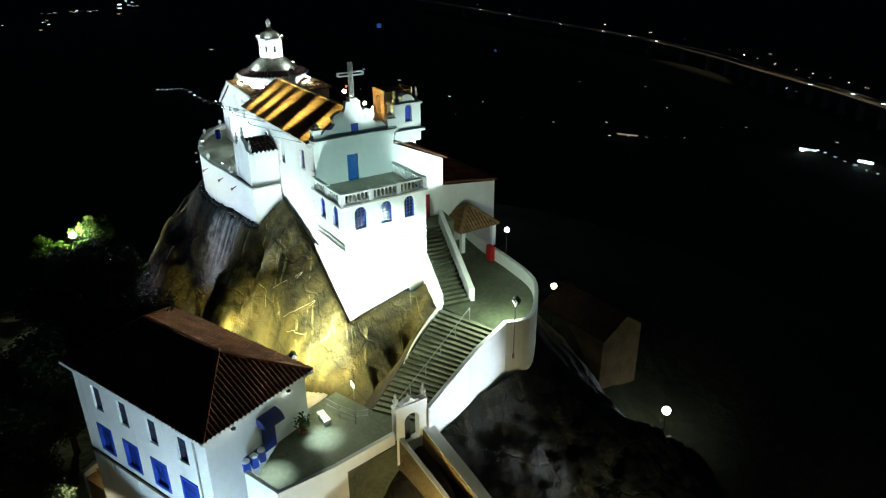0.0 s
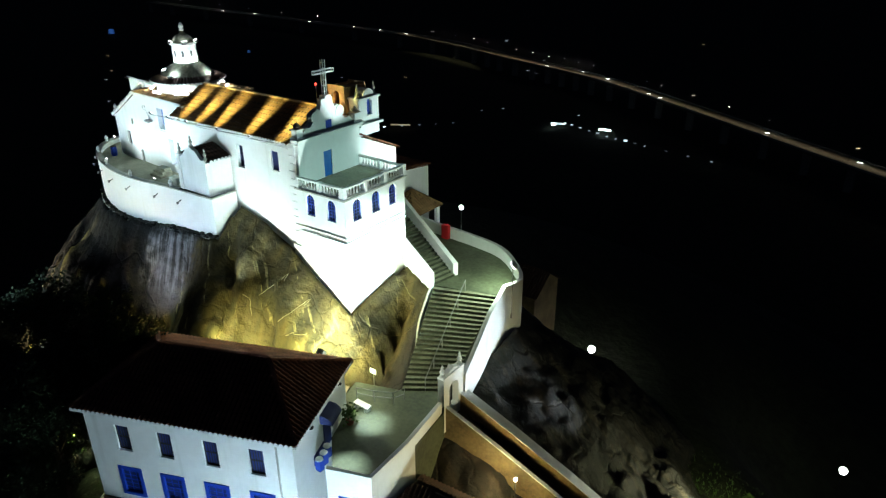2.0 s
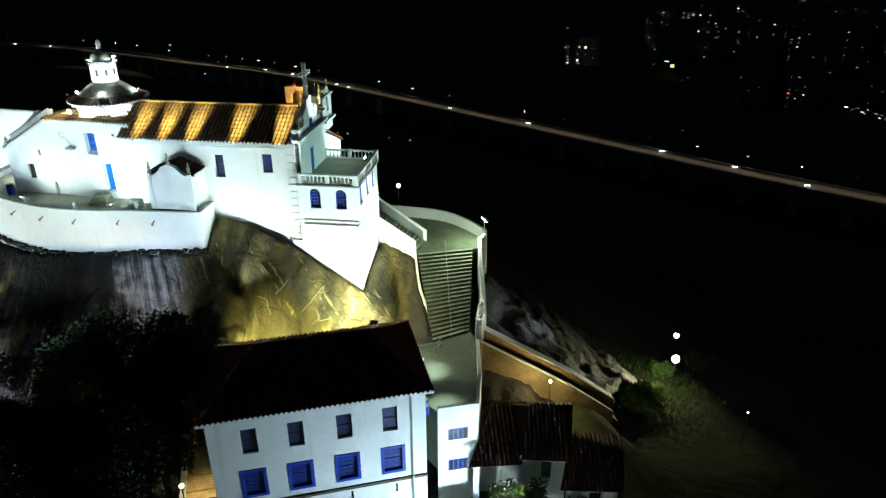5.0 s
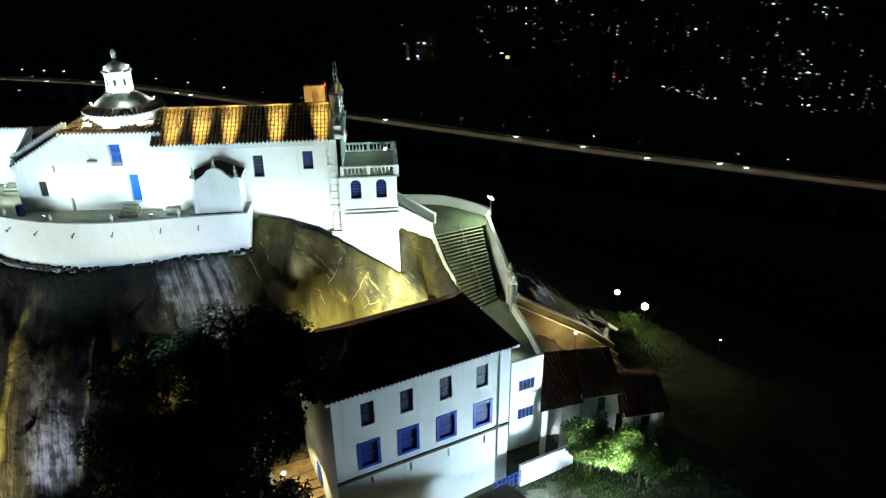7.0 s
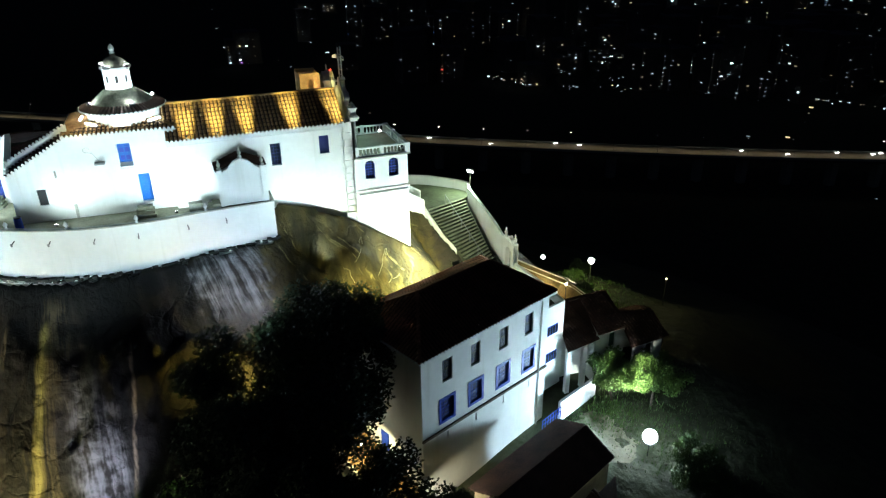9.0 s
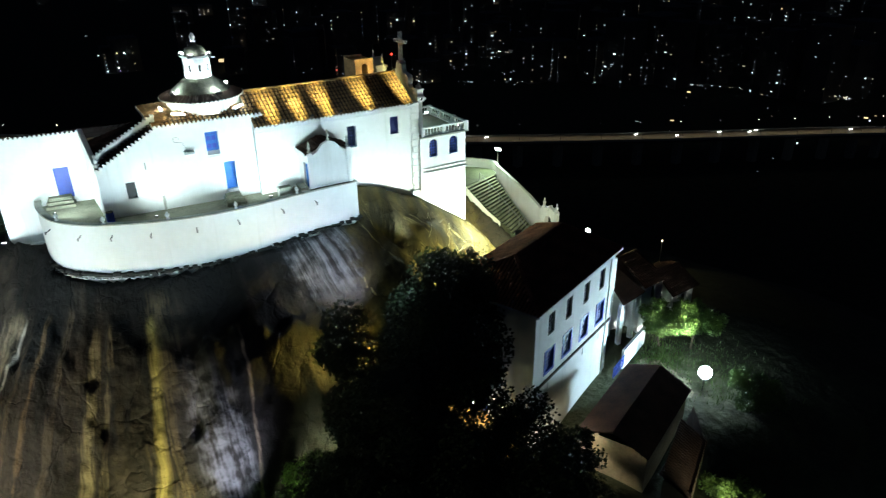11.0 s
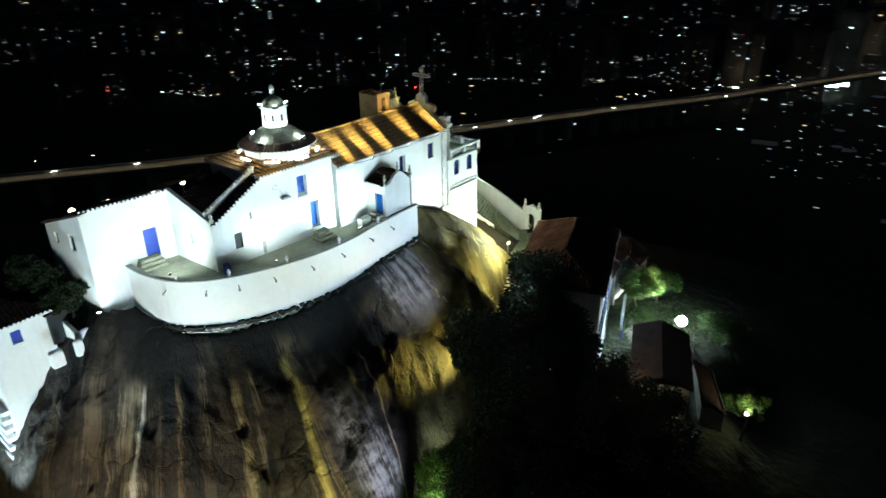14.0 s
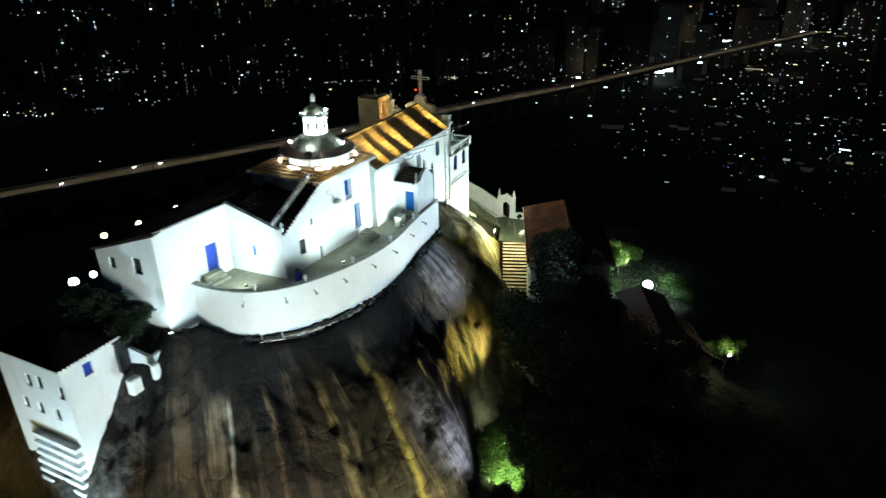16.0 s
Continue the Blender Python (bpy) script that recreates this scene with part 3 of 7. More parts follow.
def tiles(bm, e0, e1, r0, r1, pitch=0.3, course=0.44, rise=0.11):
    """Rows of barrel tiles on a slope: eave from e0 to e1, ridge from r0 to r1 (the same point for a hip's triangle)."""
    e0, e1, r0, r1 = (Vector(p) for p in (e0, e1, r0, r1))
    u = (e1 - e0).normalized()
    length = (e1 - e0).length
    nrm = u.cross((r0 + r1) / 2 - e0).normalized()
    v = nrm.cross(u)
    full = (r0 - e0).dot(v)
    a, b = (r0 - e0).dot(u), (r1 - e0).dot(u)

    def reach(s):
        k = full
        if s < a:
            k = min(k, full * s / a) if a > 1e-6 else k
        if s > b:
            k = min(k, full * (length - s) / (length - b)) if length - b > 1e-6 else k
        if a < 0 and s < 0:
            k = full
        return max(k, 0.0)

    cols = max(int(length / pitch), 1)
    w = length / cols
    for c in range(cols):
        prof = [(0.0, 0.0), (0.13, 0.62), (0.36, 1.0), (0.59, 0.62), (0.72, 0.0), (0.86, -0.2), (1.0, 0.0)]
        s_mid = (c + 0.5) * w
        if reach(s_mid) < 0.05:
            continue
        n = max(int(math.ceil(reach(s_mid) / course)), 1)
        prev, lipped = None, False
        jit = random.uniform(-0.02, 0.02)
        for k in range(n + 1):
            for lift in ((0.0, 0.07) if 0 < k < n else (0.07,) if k == 0 else (0.0,)):
                row = []
                for q, hgt in prof:
                    s = (c + q) * w
                    t = min(k * course + (jit if 0 < k < n else 0), reach(min(max(s, 0.001), length - 0.001)))
                    p = e0 + u * s + v * t + nrm * (hgt * rise + (lift if lift else 0.0))
                    row.append(bm.verts.new(p))
                if prev:
                    for i in range(6):
                        f = bm.faces.new((prev[i], prev[i + 1], row[i + 1], row[i]))
                        # troughs and lips take the recess shade tone
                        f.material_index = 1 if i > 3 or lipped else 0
                prev, lipped = row, lift == 0.0
    # the boards under the tiles
    q = [bm.verts.new(p - nrm * 0.08) for p in ((e0, e1, r1) if (r1 - r0).length < 1e-3 else (e0, e1, r1, r0))]
    bm.faces.new(q)
    q2 = [bm.verts.new(p) for p in (e0, e1)]
    bm.faces.new((q[0], q[1], q2[1], q2[0]))

# ---- ground and rock ----
GROUND = ((-40, -4, -2.2), (-32, 1, -1.2), (-25, 1, -3.2), (-27, 7, -0.8), (-20, 8, -1.5), (-22, 17, 1.5), (-28, 20, 1.0), (-17, 22, -5), (-12, 30, -5.8), (-24, 32, -6), (-33, 38, -4), (-32, 45.5, -7),
          (-44, 44, 2), (-60, 42, 4), (-76, 40, 2), (-86, 24, -2), (-80, 8, -8), (-66, 0, -9), (-54, -3, -6), (-50, 4, -3), (-30, -14, -7), (-60, -20, -16), (-100, 20, -18), (-7, 51, -17.6), (2, 38, -13))


def ground_height(x, y):
    top, weight = 0.0, 0.0
    for gx, gy, gz in GROUND:
        w = 1.0 / ((x - gx) ** 2 + (y - gy) ** 2 + 4) ** 1.5
        top, weight = top + gz * w, weight + w
    near = top / weight
    r = math.hypot(x + 50, y - 20)
    k = min(max((r - 38) / 170, 0), 1)
    k = k * k * (3 - 2 * k)
    return near * (1 - k) - 96 * k + noise.noise((x * 0.12, y * 0.12, 3)) * 0.5 * min(1, r / 30)


def make_ground():
    bm = bmesh.new()
    rings = [0.0] + [1.6 * i for i in range(1, 34)] + [53 * 1.17 ** i for i in range(1, 29)]
    n = 96
    last = [bm.verts.new((-50, 20, ground_height(-50, 20)))] * n
    for r in rings[1:]:
        row = [bm.verts.new((-50 + r * math.cos(2 * math.pi * i / n), 20 + r * math.sin(2 * math.pi * i / n), 0)) for i in range(n)]
        for v in row:
            v.co.z = ground_height(v.co.x, v.co.y)
        for i in range(n):
            j = (i + 1) % n
            fs = [last[i], row[i], row[j], last[j]] if last[i] is not last[j] else [last[i], row[i], row[j]]
            bm.faces.new(fs)
        last = row
    return tagged(part("ground", bm, EARTH, smooth=True), "dark wooded hillside falling to the bay at night", "ground", kind="structure")


make_ground()

FOOT = ((-76.5, 40, 12), (-76.5, 31.5, 14.5), (-76.2, 25.4, 14.8), (-74.2, 23.6, 14.4), (-73.6, 20.6, 13.6), (-72.3, 18.9, 13.4), (-70.8, 17.6, 13.4), (-67.2, 15.9, 13.5),
        (-62.4, 14.9, 13.9), (-57.2, 15.3, 14.2), (-51.4, 15.8, 14.4), (-51.0, 18.2, 16.4), (-48, 18.2, 15.6), (-45.2, 18.0, 14.4), (-39.6, 18.0, 10.6), (-39.5, 24.6, 12.2),
        (-36.6, 23.9, 11.2), (-33.9, 17.2, 7.3), (-31, 18, 6.8), (-30.4, 26, 8.5), (-32, 29, 8.5), (-36, 31.6, 8.5), (-47, 33, 9), (-60, 38, 10))


def make_rock():
    step = 0.27
    xs, ys = np.arange(-100, -14, step), np.arange(-8, 46, step)
    gx, gy = np.meshgrid(xs, ys, indexing="ij")
    best, level = np.full(gx.shape, 1e9), np.zeros(gx.shape)
    inside = np.zeros(gx.shape, bool)
    for (ax, ay, az), (bx, by, bz) in zip(FOOT, FOOT[1:] + FOOT[:1]):
        dx, dy = bx - ax, by - ay
        t = np.clip(((gx - ax) * dx + (gy - ay) * dy) / (dx * dx + dy * dy), 0, 1)
        d = np.hypot(gx - ax - t * dx, gy - ay - t * dy)
        pick = d < best
        best, level = np.where(pick, d, best), np.where(pick, az + t * (bz - az), level)
        if ay != by:
            inside ^= ((ay > gy) != (by > gy)) & (gx < (bx - ax) * (gy - ay) / (by - ay) + ax)
    d = np.where(inside, 0, best)
    steep = np.clip((gx + 66) / 6, 0, 1) * np.clip((-50 - gx) / 3, 0, 1)
    curve = 0.075 + 0.1 * steep - 0.058 * np.clip((gx + 31) / 4, 0, 1)
    z = level - 0.6 * d - curve * d * d - np.where(inside, 0.5, 0.0)
    z -= 0.9 * np.clip(-83.2 - gx, 0, 30) ** 1.6 * np.clip((gy - 17) / 4, 0, 1)
    along, out_ = (gx + 44.82) * 0.928 + (gy - 0.6) * 0.373, (gx + 44.82) * -0.373 + (gy - 0.6) * 0.928
    cut = 6.6 - 0.34 * np.clip(12.6 - along, 0, 9) + 2.6 * np.clip(out_ - 10.5, 0, 20) + 3.0 * np.clip(3.4 - along, 0, 20)
    z = np.where((along < 13.0) & (out_ > 5), np.minimum(z, cut), z)
    z = np.maximum(z, -30)
    pitch = 0.6 + 2 * curve * d
    bm = bmesh.new()
    grid = []
    for i, x in enumerate(xs):
        row = []
        for j, y in enumerate(ys):
            h, k = z[i, j], min(d[i, j] / 1.8, 1)
            if k == 0 or h < -28:
                row.append(bm.verts.new((x, y, h)))
                continue
            out = min(max(pitch[i, j], 0.8), 2.6)
            turn = math.atan2(x + 66, 32 - y) * 20
            big = noise.fractal(Vector((x * 0.11, y * 0.11, h * 0.05)), 1.0, 2.0, 3) * 1.3
            flute = noise.ridged_multi_fractal(Vector((turn * 0.34, h * 0.05, 2)), 1.0, 2.1, 4, 1.0, 2.0) * 0.3
            shift = noise.noise_vector(Vector((x * 0.3, y * 0.3, h * 0.3))) * 0.5
            near = noise.voronoi(Vector((turn * 0.26, h * 0.1, 7.0)) + shift)[0]
            cleft = max(0.0, 1.0 - (near[1] - near[0]) / 0.12) * 0.2
            shelf = noise.cell(Vector((turn * 0.24, h * 0.2, 3.0)) + shift * 1.6) * 0.09
            chip = noise.fractal(Vector((x * 0.9, y * 0.9, h * 0.4)), 0.8, 2.0, 4) * (0.19 + 0.16 * min(max((x + 31) / 3, 0), 1))
            lip = 10.2 + 2.2 * noise.fractal(Vector((turn * 0.3, 3.0, 0)), 1.0, 2.0, 4)
            lower = 6.0 + 2.4 * noise.fractal(Vector((turn * 0.28, 9.0, 0)), 1.0, 2.0, 4)
            seaward = min(max((-57.5 - x) / 2, 0), 1)
            set_back = 0.42 * min(max((h - lip) / 0.5, 0), 1) + 0.3 * min(max((h - lower) / 0.5, 0), 1) * max(0.0, noise.noise(Vector((turn * 0.5, 5.0, 1.0))) * 2)
            row.append(bm.verts.new((x, y, h + k * (big + out * (chip + shelf - flute - cleft - seaward * set_back)))))
        grid.append(row)
    for i in range(len(xs) - 1):
        for j in range(len(ys) - 1):
            if max(grid[i][j].co.z, grid[i + 1][j + 1].co.z) > -27:
                bm.faces.new((grid[i][j], grid[i + 1][j], grid[i + 1][j + 1], grid[i][j + 1]))
    bmesh.ops.delete(bm, geom=[v for v in bm.verts if not v.link_faces], context="VERTS")
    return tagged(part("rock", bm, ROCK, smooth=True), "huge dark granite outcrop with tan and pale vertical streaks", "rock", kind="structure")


rock = make_rock()
bpy.context.view_layer.update()
vine_rng = random.Random(8)
for x, y, z, n in ((-44.5, 12, 12.4, 16), (-42.6, 12, 11.0, 18), (-46.8, 12, 11.6, 12), (-41.6, 12, 9.4, 12)):
    heading, px, pz, pts = vine_rng.uniform(0, 6.28), x, z, []
    for _ in range(n):
        struck, place, up, _ = rock.ray_cast(Vector((px, y - 4, pz)), Vector((0, 1, 0)))
        if not struck:
            break
        pts.append(place + up * 0.05)
        heading += vine_rng.gauss(0, 0.55)
        px, pz = px + math.cos(heading) * 0.14, pz + math.sin(heading) * 0.14 - 0.05
    bm = bmesh.new()
    for p, q in zip(pts, pts[1:]):
        if (q - p).length < 0.6:
            beam(bm, p, q, 0.022, 0.022)
    tagged(part("creeper", bm, DRYVINE), "thin pale dry creeper hanging on the rock", "creeper", "creepers on the rock")

# ---- church ----
church = thing("church", (-52, 21.5, 14), "floodlit white colonial hilltop church with clay tile roofs and dome", "church")


def block(bm, x0, y0, x1, y1, z0, z1, south=(), east=(), west=(), north=()):
    """Four walls with openings, and a lid."""
    wall(bm, (x0, y0), (x1, y0), z0, z1, south)
    wall(bm, (x1, y0), (x1, y1), z0, z1, east)
    wall(bm, (x1, y1), (x0, y1), z0, z1, north)
    wall(bm, (x0, y1), (x0, y0), z0, z1, west)
    bm.faces.new([bm.verts.new(p) for p in ((x0, y0, z1), (x1, y0, z1), (x1, y1, z1), (x0, y1, z1))])


def frame_on(p0, p1):
    """The pose that turns (along, inward, up) of a wall from p0 to p1 into the world."""
    a = math.atan2(p1[1] - p0[1], p1[0] - p0[0])
    return pose(p0[0], p0[1], 0, 0, 0, math.degrees(a))


def window(parent, p0, p1, o, back=0.2, style="grid", paint=BLUE, glass=None):
    """A window in the opening o of the wall from p0 to p1: a frame, its panes and bars; or a closed shutter or door."""
    m = frame_on(p0, p1)
    s0, s1, za, zb, arched = o
    w = s1 - s0
    bm = bmesh.new()
    f = 0.07
    if style in ("grid", "bars"):
        for a, b, c, d in ((s0, s0 + f, za, zb), (s1 - f, s1, za, zb), (s0 + f, s1 - f, za, za + f), (s0 + f, s1 - f, zb - f, zb)):
            box(bm, a, back - 0.06, c, b, back + 0.03, d)
        zm = za + (zb - za) * 0.5
        box(bm, s0 + f, back - 0.05, zm - 0.03, s1 - f, back + 0.02, zm + 0.03)
    else:
        box(bm, s0, back - 0.03, za, s1, back + 0.03, zb)
        n = max(int(w / 0.28), 2)
        for i in range(1, n):
            box(bm, s0 + w * i / n - 0.012, back - 0.045, za + 0.05, s0 + w * i / n + 0.012, back - 0.03, zb - 0.05)
        for k in (0.2, 0.8):
            zz = za + (zb - za) * k
            box(bm, s0 + 0.04, back - 0.06, zz - 0.05, s1 - 0.04, back - 0.045, zz + 0.05)
    bm.transform(m)
    win = part("door" if style == "door" else "shutter" if style == "shutter" else "window", bm, paint, parent)
    if style in ("grid", "bars"):
        bm = bmesh.new()
        nx, nz = (5, 1) if style == "bars" else (3, 6)
        for i in range(1, nx):
            x = s0 + f + (w - 2 * f) * i / nx
            bar = bmesh.new()
            box(bar, x - 0.02, back - 0.03, za + f, x + 0.02, back, zb - f)
            bar.transform(m)
            part("bar", bar, paint, win)
        for i in range(1, nz):
            z = za + f + (zb - za - 2 * f) * i / nz
            if abs(i - nz / 2) > 0.1:
                bar = bmesh.new()
                box(bar, s0 + f, back - 0.025, z - 0.018, s1 - f, back - 0.004, z + 0.018)
                bar.transform(m)
                part("bar", bar, paint, win)
        box(bm, s0 + f, back + 0.005, za + f, s1 - f, back + 0.02, zb - f)
        bm.transform(m)
        part("pane", bm, glass or GLASS, win)
    else:
        bm = bmesh.new()
        lathe(bm, ((0.02, 0), (0.03, 0.03), (0.02, 0.06)), (s0 + w * 0.85, back - 0.09, za + (zb - za) * 0.45), 8)
        bm.transform(m)
        part("handle", bm, DARK, win)
    return win


def opening(p0, p1, a, b, za, zb, arched=False):
    """An opening between two positions along a wall; a and b count from p0."""
    return (a, b, za, zb, arched)


def roof_part(slopes, parent, label="", caps=(), mat=None):
    bm = bmesh.new()
    for s in slopes:
        tiles(bm, *s)
    for a, b in caps:
        beam(bm, Vector(a) + Vector((0, 0, 0.08)), Vector(b) + Vector((0, 0, 0.08)), 0.26, 0.16)
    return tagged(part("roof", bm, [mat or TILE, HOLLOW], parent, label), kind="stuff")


def eave_row(parent, a, b, drop=0.02, pitch=0.3):
    """White mortar plugs in the tile mouths along an eave, over a thin white fillet."""
    a, b = Vector(a), Vector(b)
    d = b - a
    n = max(int(d.length / pitch), 1)
    u, out = d.normalized(), Vector((d.y, -d.x, 0)).normalized()
    up = out.cross(u)
    if up.z < 0:
        up = -up
    w = d.length / n
    ring = [(0.36 + 0.34 * math.cos(math.pi * k / 5), 0.5 * math.sin(math.pi * k / 5)) for k in range(6)]
    bm = bmesh.new()
    for i in range(n):
        fr = [bm.verts.new(a + u * (i + q) * w + up * (h * 0.34 - drop) + out * 0.07) for q, h in ring]
        bk = [bm.verts.new(v.co - out * 0.12) for v in fr]
        bm.faces.new(fr)
        for k in range(6):
            j = (k + 1) % 6
            bm.faces.new((fr[j], fr[k], bk[k], bk[j]))
    beam(bm, a - up * (drop + 0.05) + out * 0.02, b - up * (drop + 0.05) + out * 0.02, 0.1, 0.1)
    return tagged(part("eave_mortar", bm, PLASTER, parent, "row of white mortar plugs along the eave"), kind="stuff")


# nave
NX0, NX1, NY0, NY1, NZ = -58.4, -44.3, 18.45, 24.65, 22.4
nave_open = [(58.4 - 50.9, 58.4 - 50.1, 19.5, 21.3, False), (58.4 - 47.0, 58.4 - 46.2, 20.0, 21.5, False)]
bm = bmesh.new()
wall(bm, (NX0, NY0), (NX1, NY0), 12.5, NZ, nave_open, 0.5)
wall(bm, (NX1, NY0), (NX1, NY1), 12.5, NZ)
wall(bm, (NX1, NY1), (NX0, NY1), 12.5, NZ)
wall(bm, (NX0, NY1), (NX0, NY0), 12.5, NZ)
bm.faces.new([bm.verts.new(p) for p in ((NX0, NY0, NZ), (NX1, NY0, NZ), (NX1, NY1, NZ), (NX0, NY1, NZ))])
for name, *b in (("pilaster", NX1 - 0.7, NY0 - 0.05, 14.6, NX1 + 0.02, NY0 - 0.002, NZ - 0.22), ("pilaster_base", NX1 - 0.85, NY0 - 0.2, 12.5, NX1 + 0.02, NY0 - 0.001, 14.6),
                 ("cornice", NX0, NY0 - 0.14, NZ - 0.22, NX1 + 0.02, NY0 - 0.003, NZ - 0.02), ("moulding", NX0, NY0 - 0.06, NZ - 0.5, NX1 - 0.76, NY0 - 0.004, NZ - 0.42)):
    t = bmesh.new()
    box(t, *b)
    part(name, t, PLASTER, church)
for k in range(13):
    t = bmesh.new()
    box(t, NX1 - (0.78 if k % 2 else 0.64), NY0 - 0.11, 14.64 + k * 0.58, NX1 + 0.03, NY0 - 0.051, 15.16 + k * 0.58)
    bmesh.ops.bevel(t, geom=t.edges[:], offset=0.025, segments=1, affect="EDGES")
    part("quoin", t, PLASTER, church)
nave = part("nave_wall", bm, PLASTER, church, "white lime-plastered wall")
window(church, (NX0, NY0), (NX1, NY0), nave_open[0], back=0.4, style="grid", paint=NAVY)
window(church, (NX0, NY0), (NX1, NY0), nave_open[1], style="shutter", paint=NAVY)
RY, RZ = (NY0 + NY1) / 2, 24.45
roof_part((((NX0, NY0 - 0.35, NZ), (NX1 - 0.5, NY0 - 0.35, NZ), (NX0, RY, RZ), (NX1 - 0.5, RY, RZ)),
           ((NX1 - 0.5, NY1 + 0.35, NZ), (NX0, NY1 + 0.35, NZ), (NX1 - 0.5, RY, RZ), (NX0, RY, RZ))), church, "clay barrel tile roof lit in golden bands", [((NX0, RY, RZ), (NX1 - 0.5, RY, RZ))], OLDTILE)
eave_row(church, (NX0, NY0 - 0.35, NZ), (NX1 - 0.5, NY0 - 0.35, NZ))
for x in (NX0 + 0.02, NX1 - 0.52):
    bm = bmesh.new()
    vs = [bm.verts.new(p) for p in ((x, NY0, NZ), (x, NY1, NZ), (x, RY, RZ - 0.1))]
    bm.faces.new(vs)
    part("gable_wall", bm, PLASTER, church)

# porch tower with arcade windows and a roof terrace
TX0, TX1, TY0, TY1, TZ = -44.3, -39.65, 18.2, 24.75, 19.25
t_south = [(0.9, 1.75, 17.4, 19.0, True), (2.95, 3.8, 17.4, 19.0, True)]
t_east = [(0.85, 1.75, 17.4, 19.0, True), (2.85, 3.75, 17.4, 19.0, True), (4.75, 5.6, 17.4, 19.0, True)]
bm = bmesh.new()
block(bm, TX0, TY0, TX1, TY1, 8.5, TZ, south=t_south, east=t_east)
for z, o in ((16.0, 0.1), (16.35, 0.07)):
    t = bmesh.new()
    prism(t, ((TX0 + 0.3, TY0 - o), (TX1 + o, TY0 - o), (TX1 + o, TY1), (TX1 + 0.002, TY1), (TX1 + 0.002, TY0 - 0.002), (TX0 + 0.3, TY0 - 0.002)), z, z + 0.09)
    part("string_course", t, PLASTER, church)
part("tower_wall", bm, PLASTER, church, "white arcaded entrance block, plastered")
for o in t_south:
    window(church, (TX0, TY0), (TX1, TY0), o, style="grid")
for o in t_east:
    window(church, (TX1, TY0), (TX1, TY1), o, style="grid")
bm = bmesh.new()
box(bm, TX0 + 0.01, TY0 - 0.22, TZ, TX1 + 0.22, TY1 + 0.05, TZ + 0.12)
part("cornice", bm, STONE, church)
bm = bmesh.new()
box(bm, TX0 + 0.02, TY0 + 0.25, TZ + 0.12, TX1 - 0.25, TY1 - 0.25, TZ + 0.16)
part("terrace_floor", bm, PALEPAVING, church)


def balustrade(parent, a, b, z0, z1, gap=0.3, post=0.15):
    """A run of balusters between posts under a rail."""
    a, b = Vector(a), Vector(b)
    length = (b - a).length
    d = (b - a) / length
    bm = bmesh.new()
    beam(bm, (a.x, a.y, z0 + 0.06), (b.x, b.y, z0 + 0.06), 0.26, 0.12)
    beam(bm, (a.x, a.y, z1 - 0.06), (b.x, b.y, z1 - 0.06), 0.26, 0.12)
    posts = max(round(length / 2.2), 1)
    for i in range(posts + 1):
        p = a + d * length * i / posts
        box(bm, p.x - post, p.y - post, z0, p.x + post, p.y + post, z1 + post * 0.3)
    run = part("balustrade", bm, PLASTER, parent)
    src = None
    n = int(length / gap)
    for i in range(n):
        s = (i + 0.5) * length / n
        if min(abs(s - length * k / posts) for k in range(posts + 1)) < 0.25:
            continue
        p = a + d * s
        if src is None:
            bm = bmesh.new()
            h = z1 - z0 - 0.24
            lathe(bm, ((0.06, 0), (0.06, 0.05 * h), (0.085, 0.25 * h), (0.04, 0.62 * h), (0.06, 0.92 * h), (0.06, h)), (0, 0, 0), 8)
            src = part("baluster", bm, PLASTER, run)
            src.matrix_parent_inverse = run.matrix_world.inverted()
            src.matrix_basis = Matrix.Translation((p.x, p.y, z0 + 0.12))
        else:
            ob = new("baluster", src.data)
            ob.parent = run
            ob.matrix_basis = Matrix.Translation((p.x, p.y, z0 + 0.12))
    return run


for a, b, k in (((TX0 + 0.3, TY0 - 0.02), (TX1 - 0.13, TY0 - 0.02), 0.14), ((TX1 + 0.02, TY0 - 0.02), (TX1 + 0.02, TY1 - 0.15), 0.17), ((TX1 - 0.13, TY1 - 0.15), (TX0 + 0.3, TY1 - 0.15), 0.14)):
    balustrade(church, a, b, TZ + 0.12, TZ + 0.92, post=k)

# facade with its gable of scrolls and the cross
FX = -43.95
bm = bmesh.new()
f_open = [(20.8 - 18.3, 21.65 - 18.3, 19.41, 21.35, False)]
wall(bm, (FX + 0.02, 18.3), (FX + 0.02, 24.75), 19.3, 22.5, f_open)
box(bm, FX - 0.45, 18.25, 22.45, FX + 0.2, 24.85, 22.62)
box(bm, FX - 0.45, 18.15, 22.62, FX + 0.32, 24.95, 22.78)
outline = [(18.6, 22.78), (18.6, 23.0), (19.0, 23.05), (19.3, 23.4), (19.75, 23.35), (20.1, 23.7), (20.25, 24.3), (20.55, 24.55), (20.8, 24.4), (20.95, 24.7), (21.0, 25.15), (22.0, 25.15)]
full = outline + [(43.1 - y, z) for y, z in outline[:-1][::-1]]
front = [bm.verts.new((FX - 0.02, y - 0.02, z)) for y, z in full]
back = [bm.verts.new((FX - 0.42, y - 0.02, z)) for y, z in full]
bm.faces.new(front)
bm.faces.new(back[::-1])
for i in range(len(full)):
    j = (i + 1) % len(full)
    bm.faces.new((front[j], front[i], back[i], back[j]))
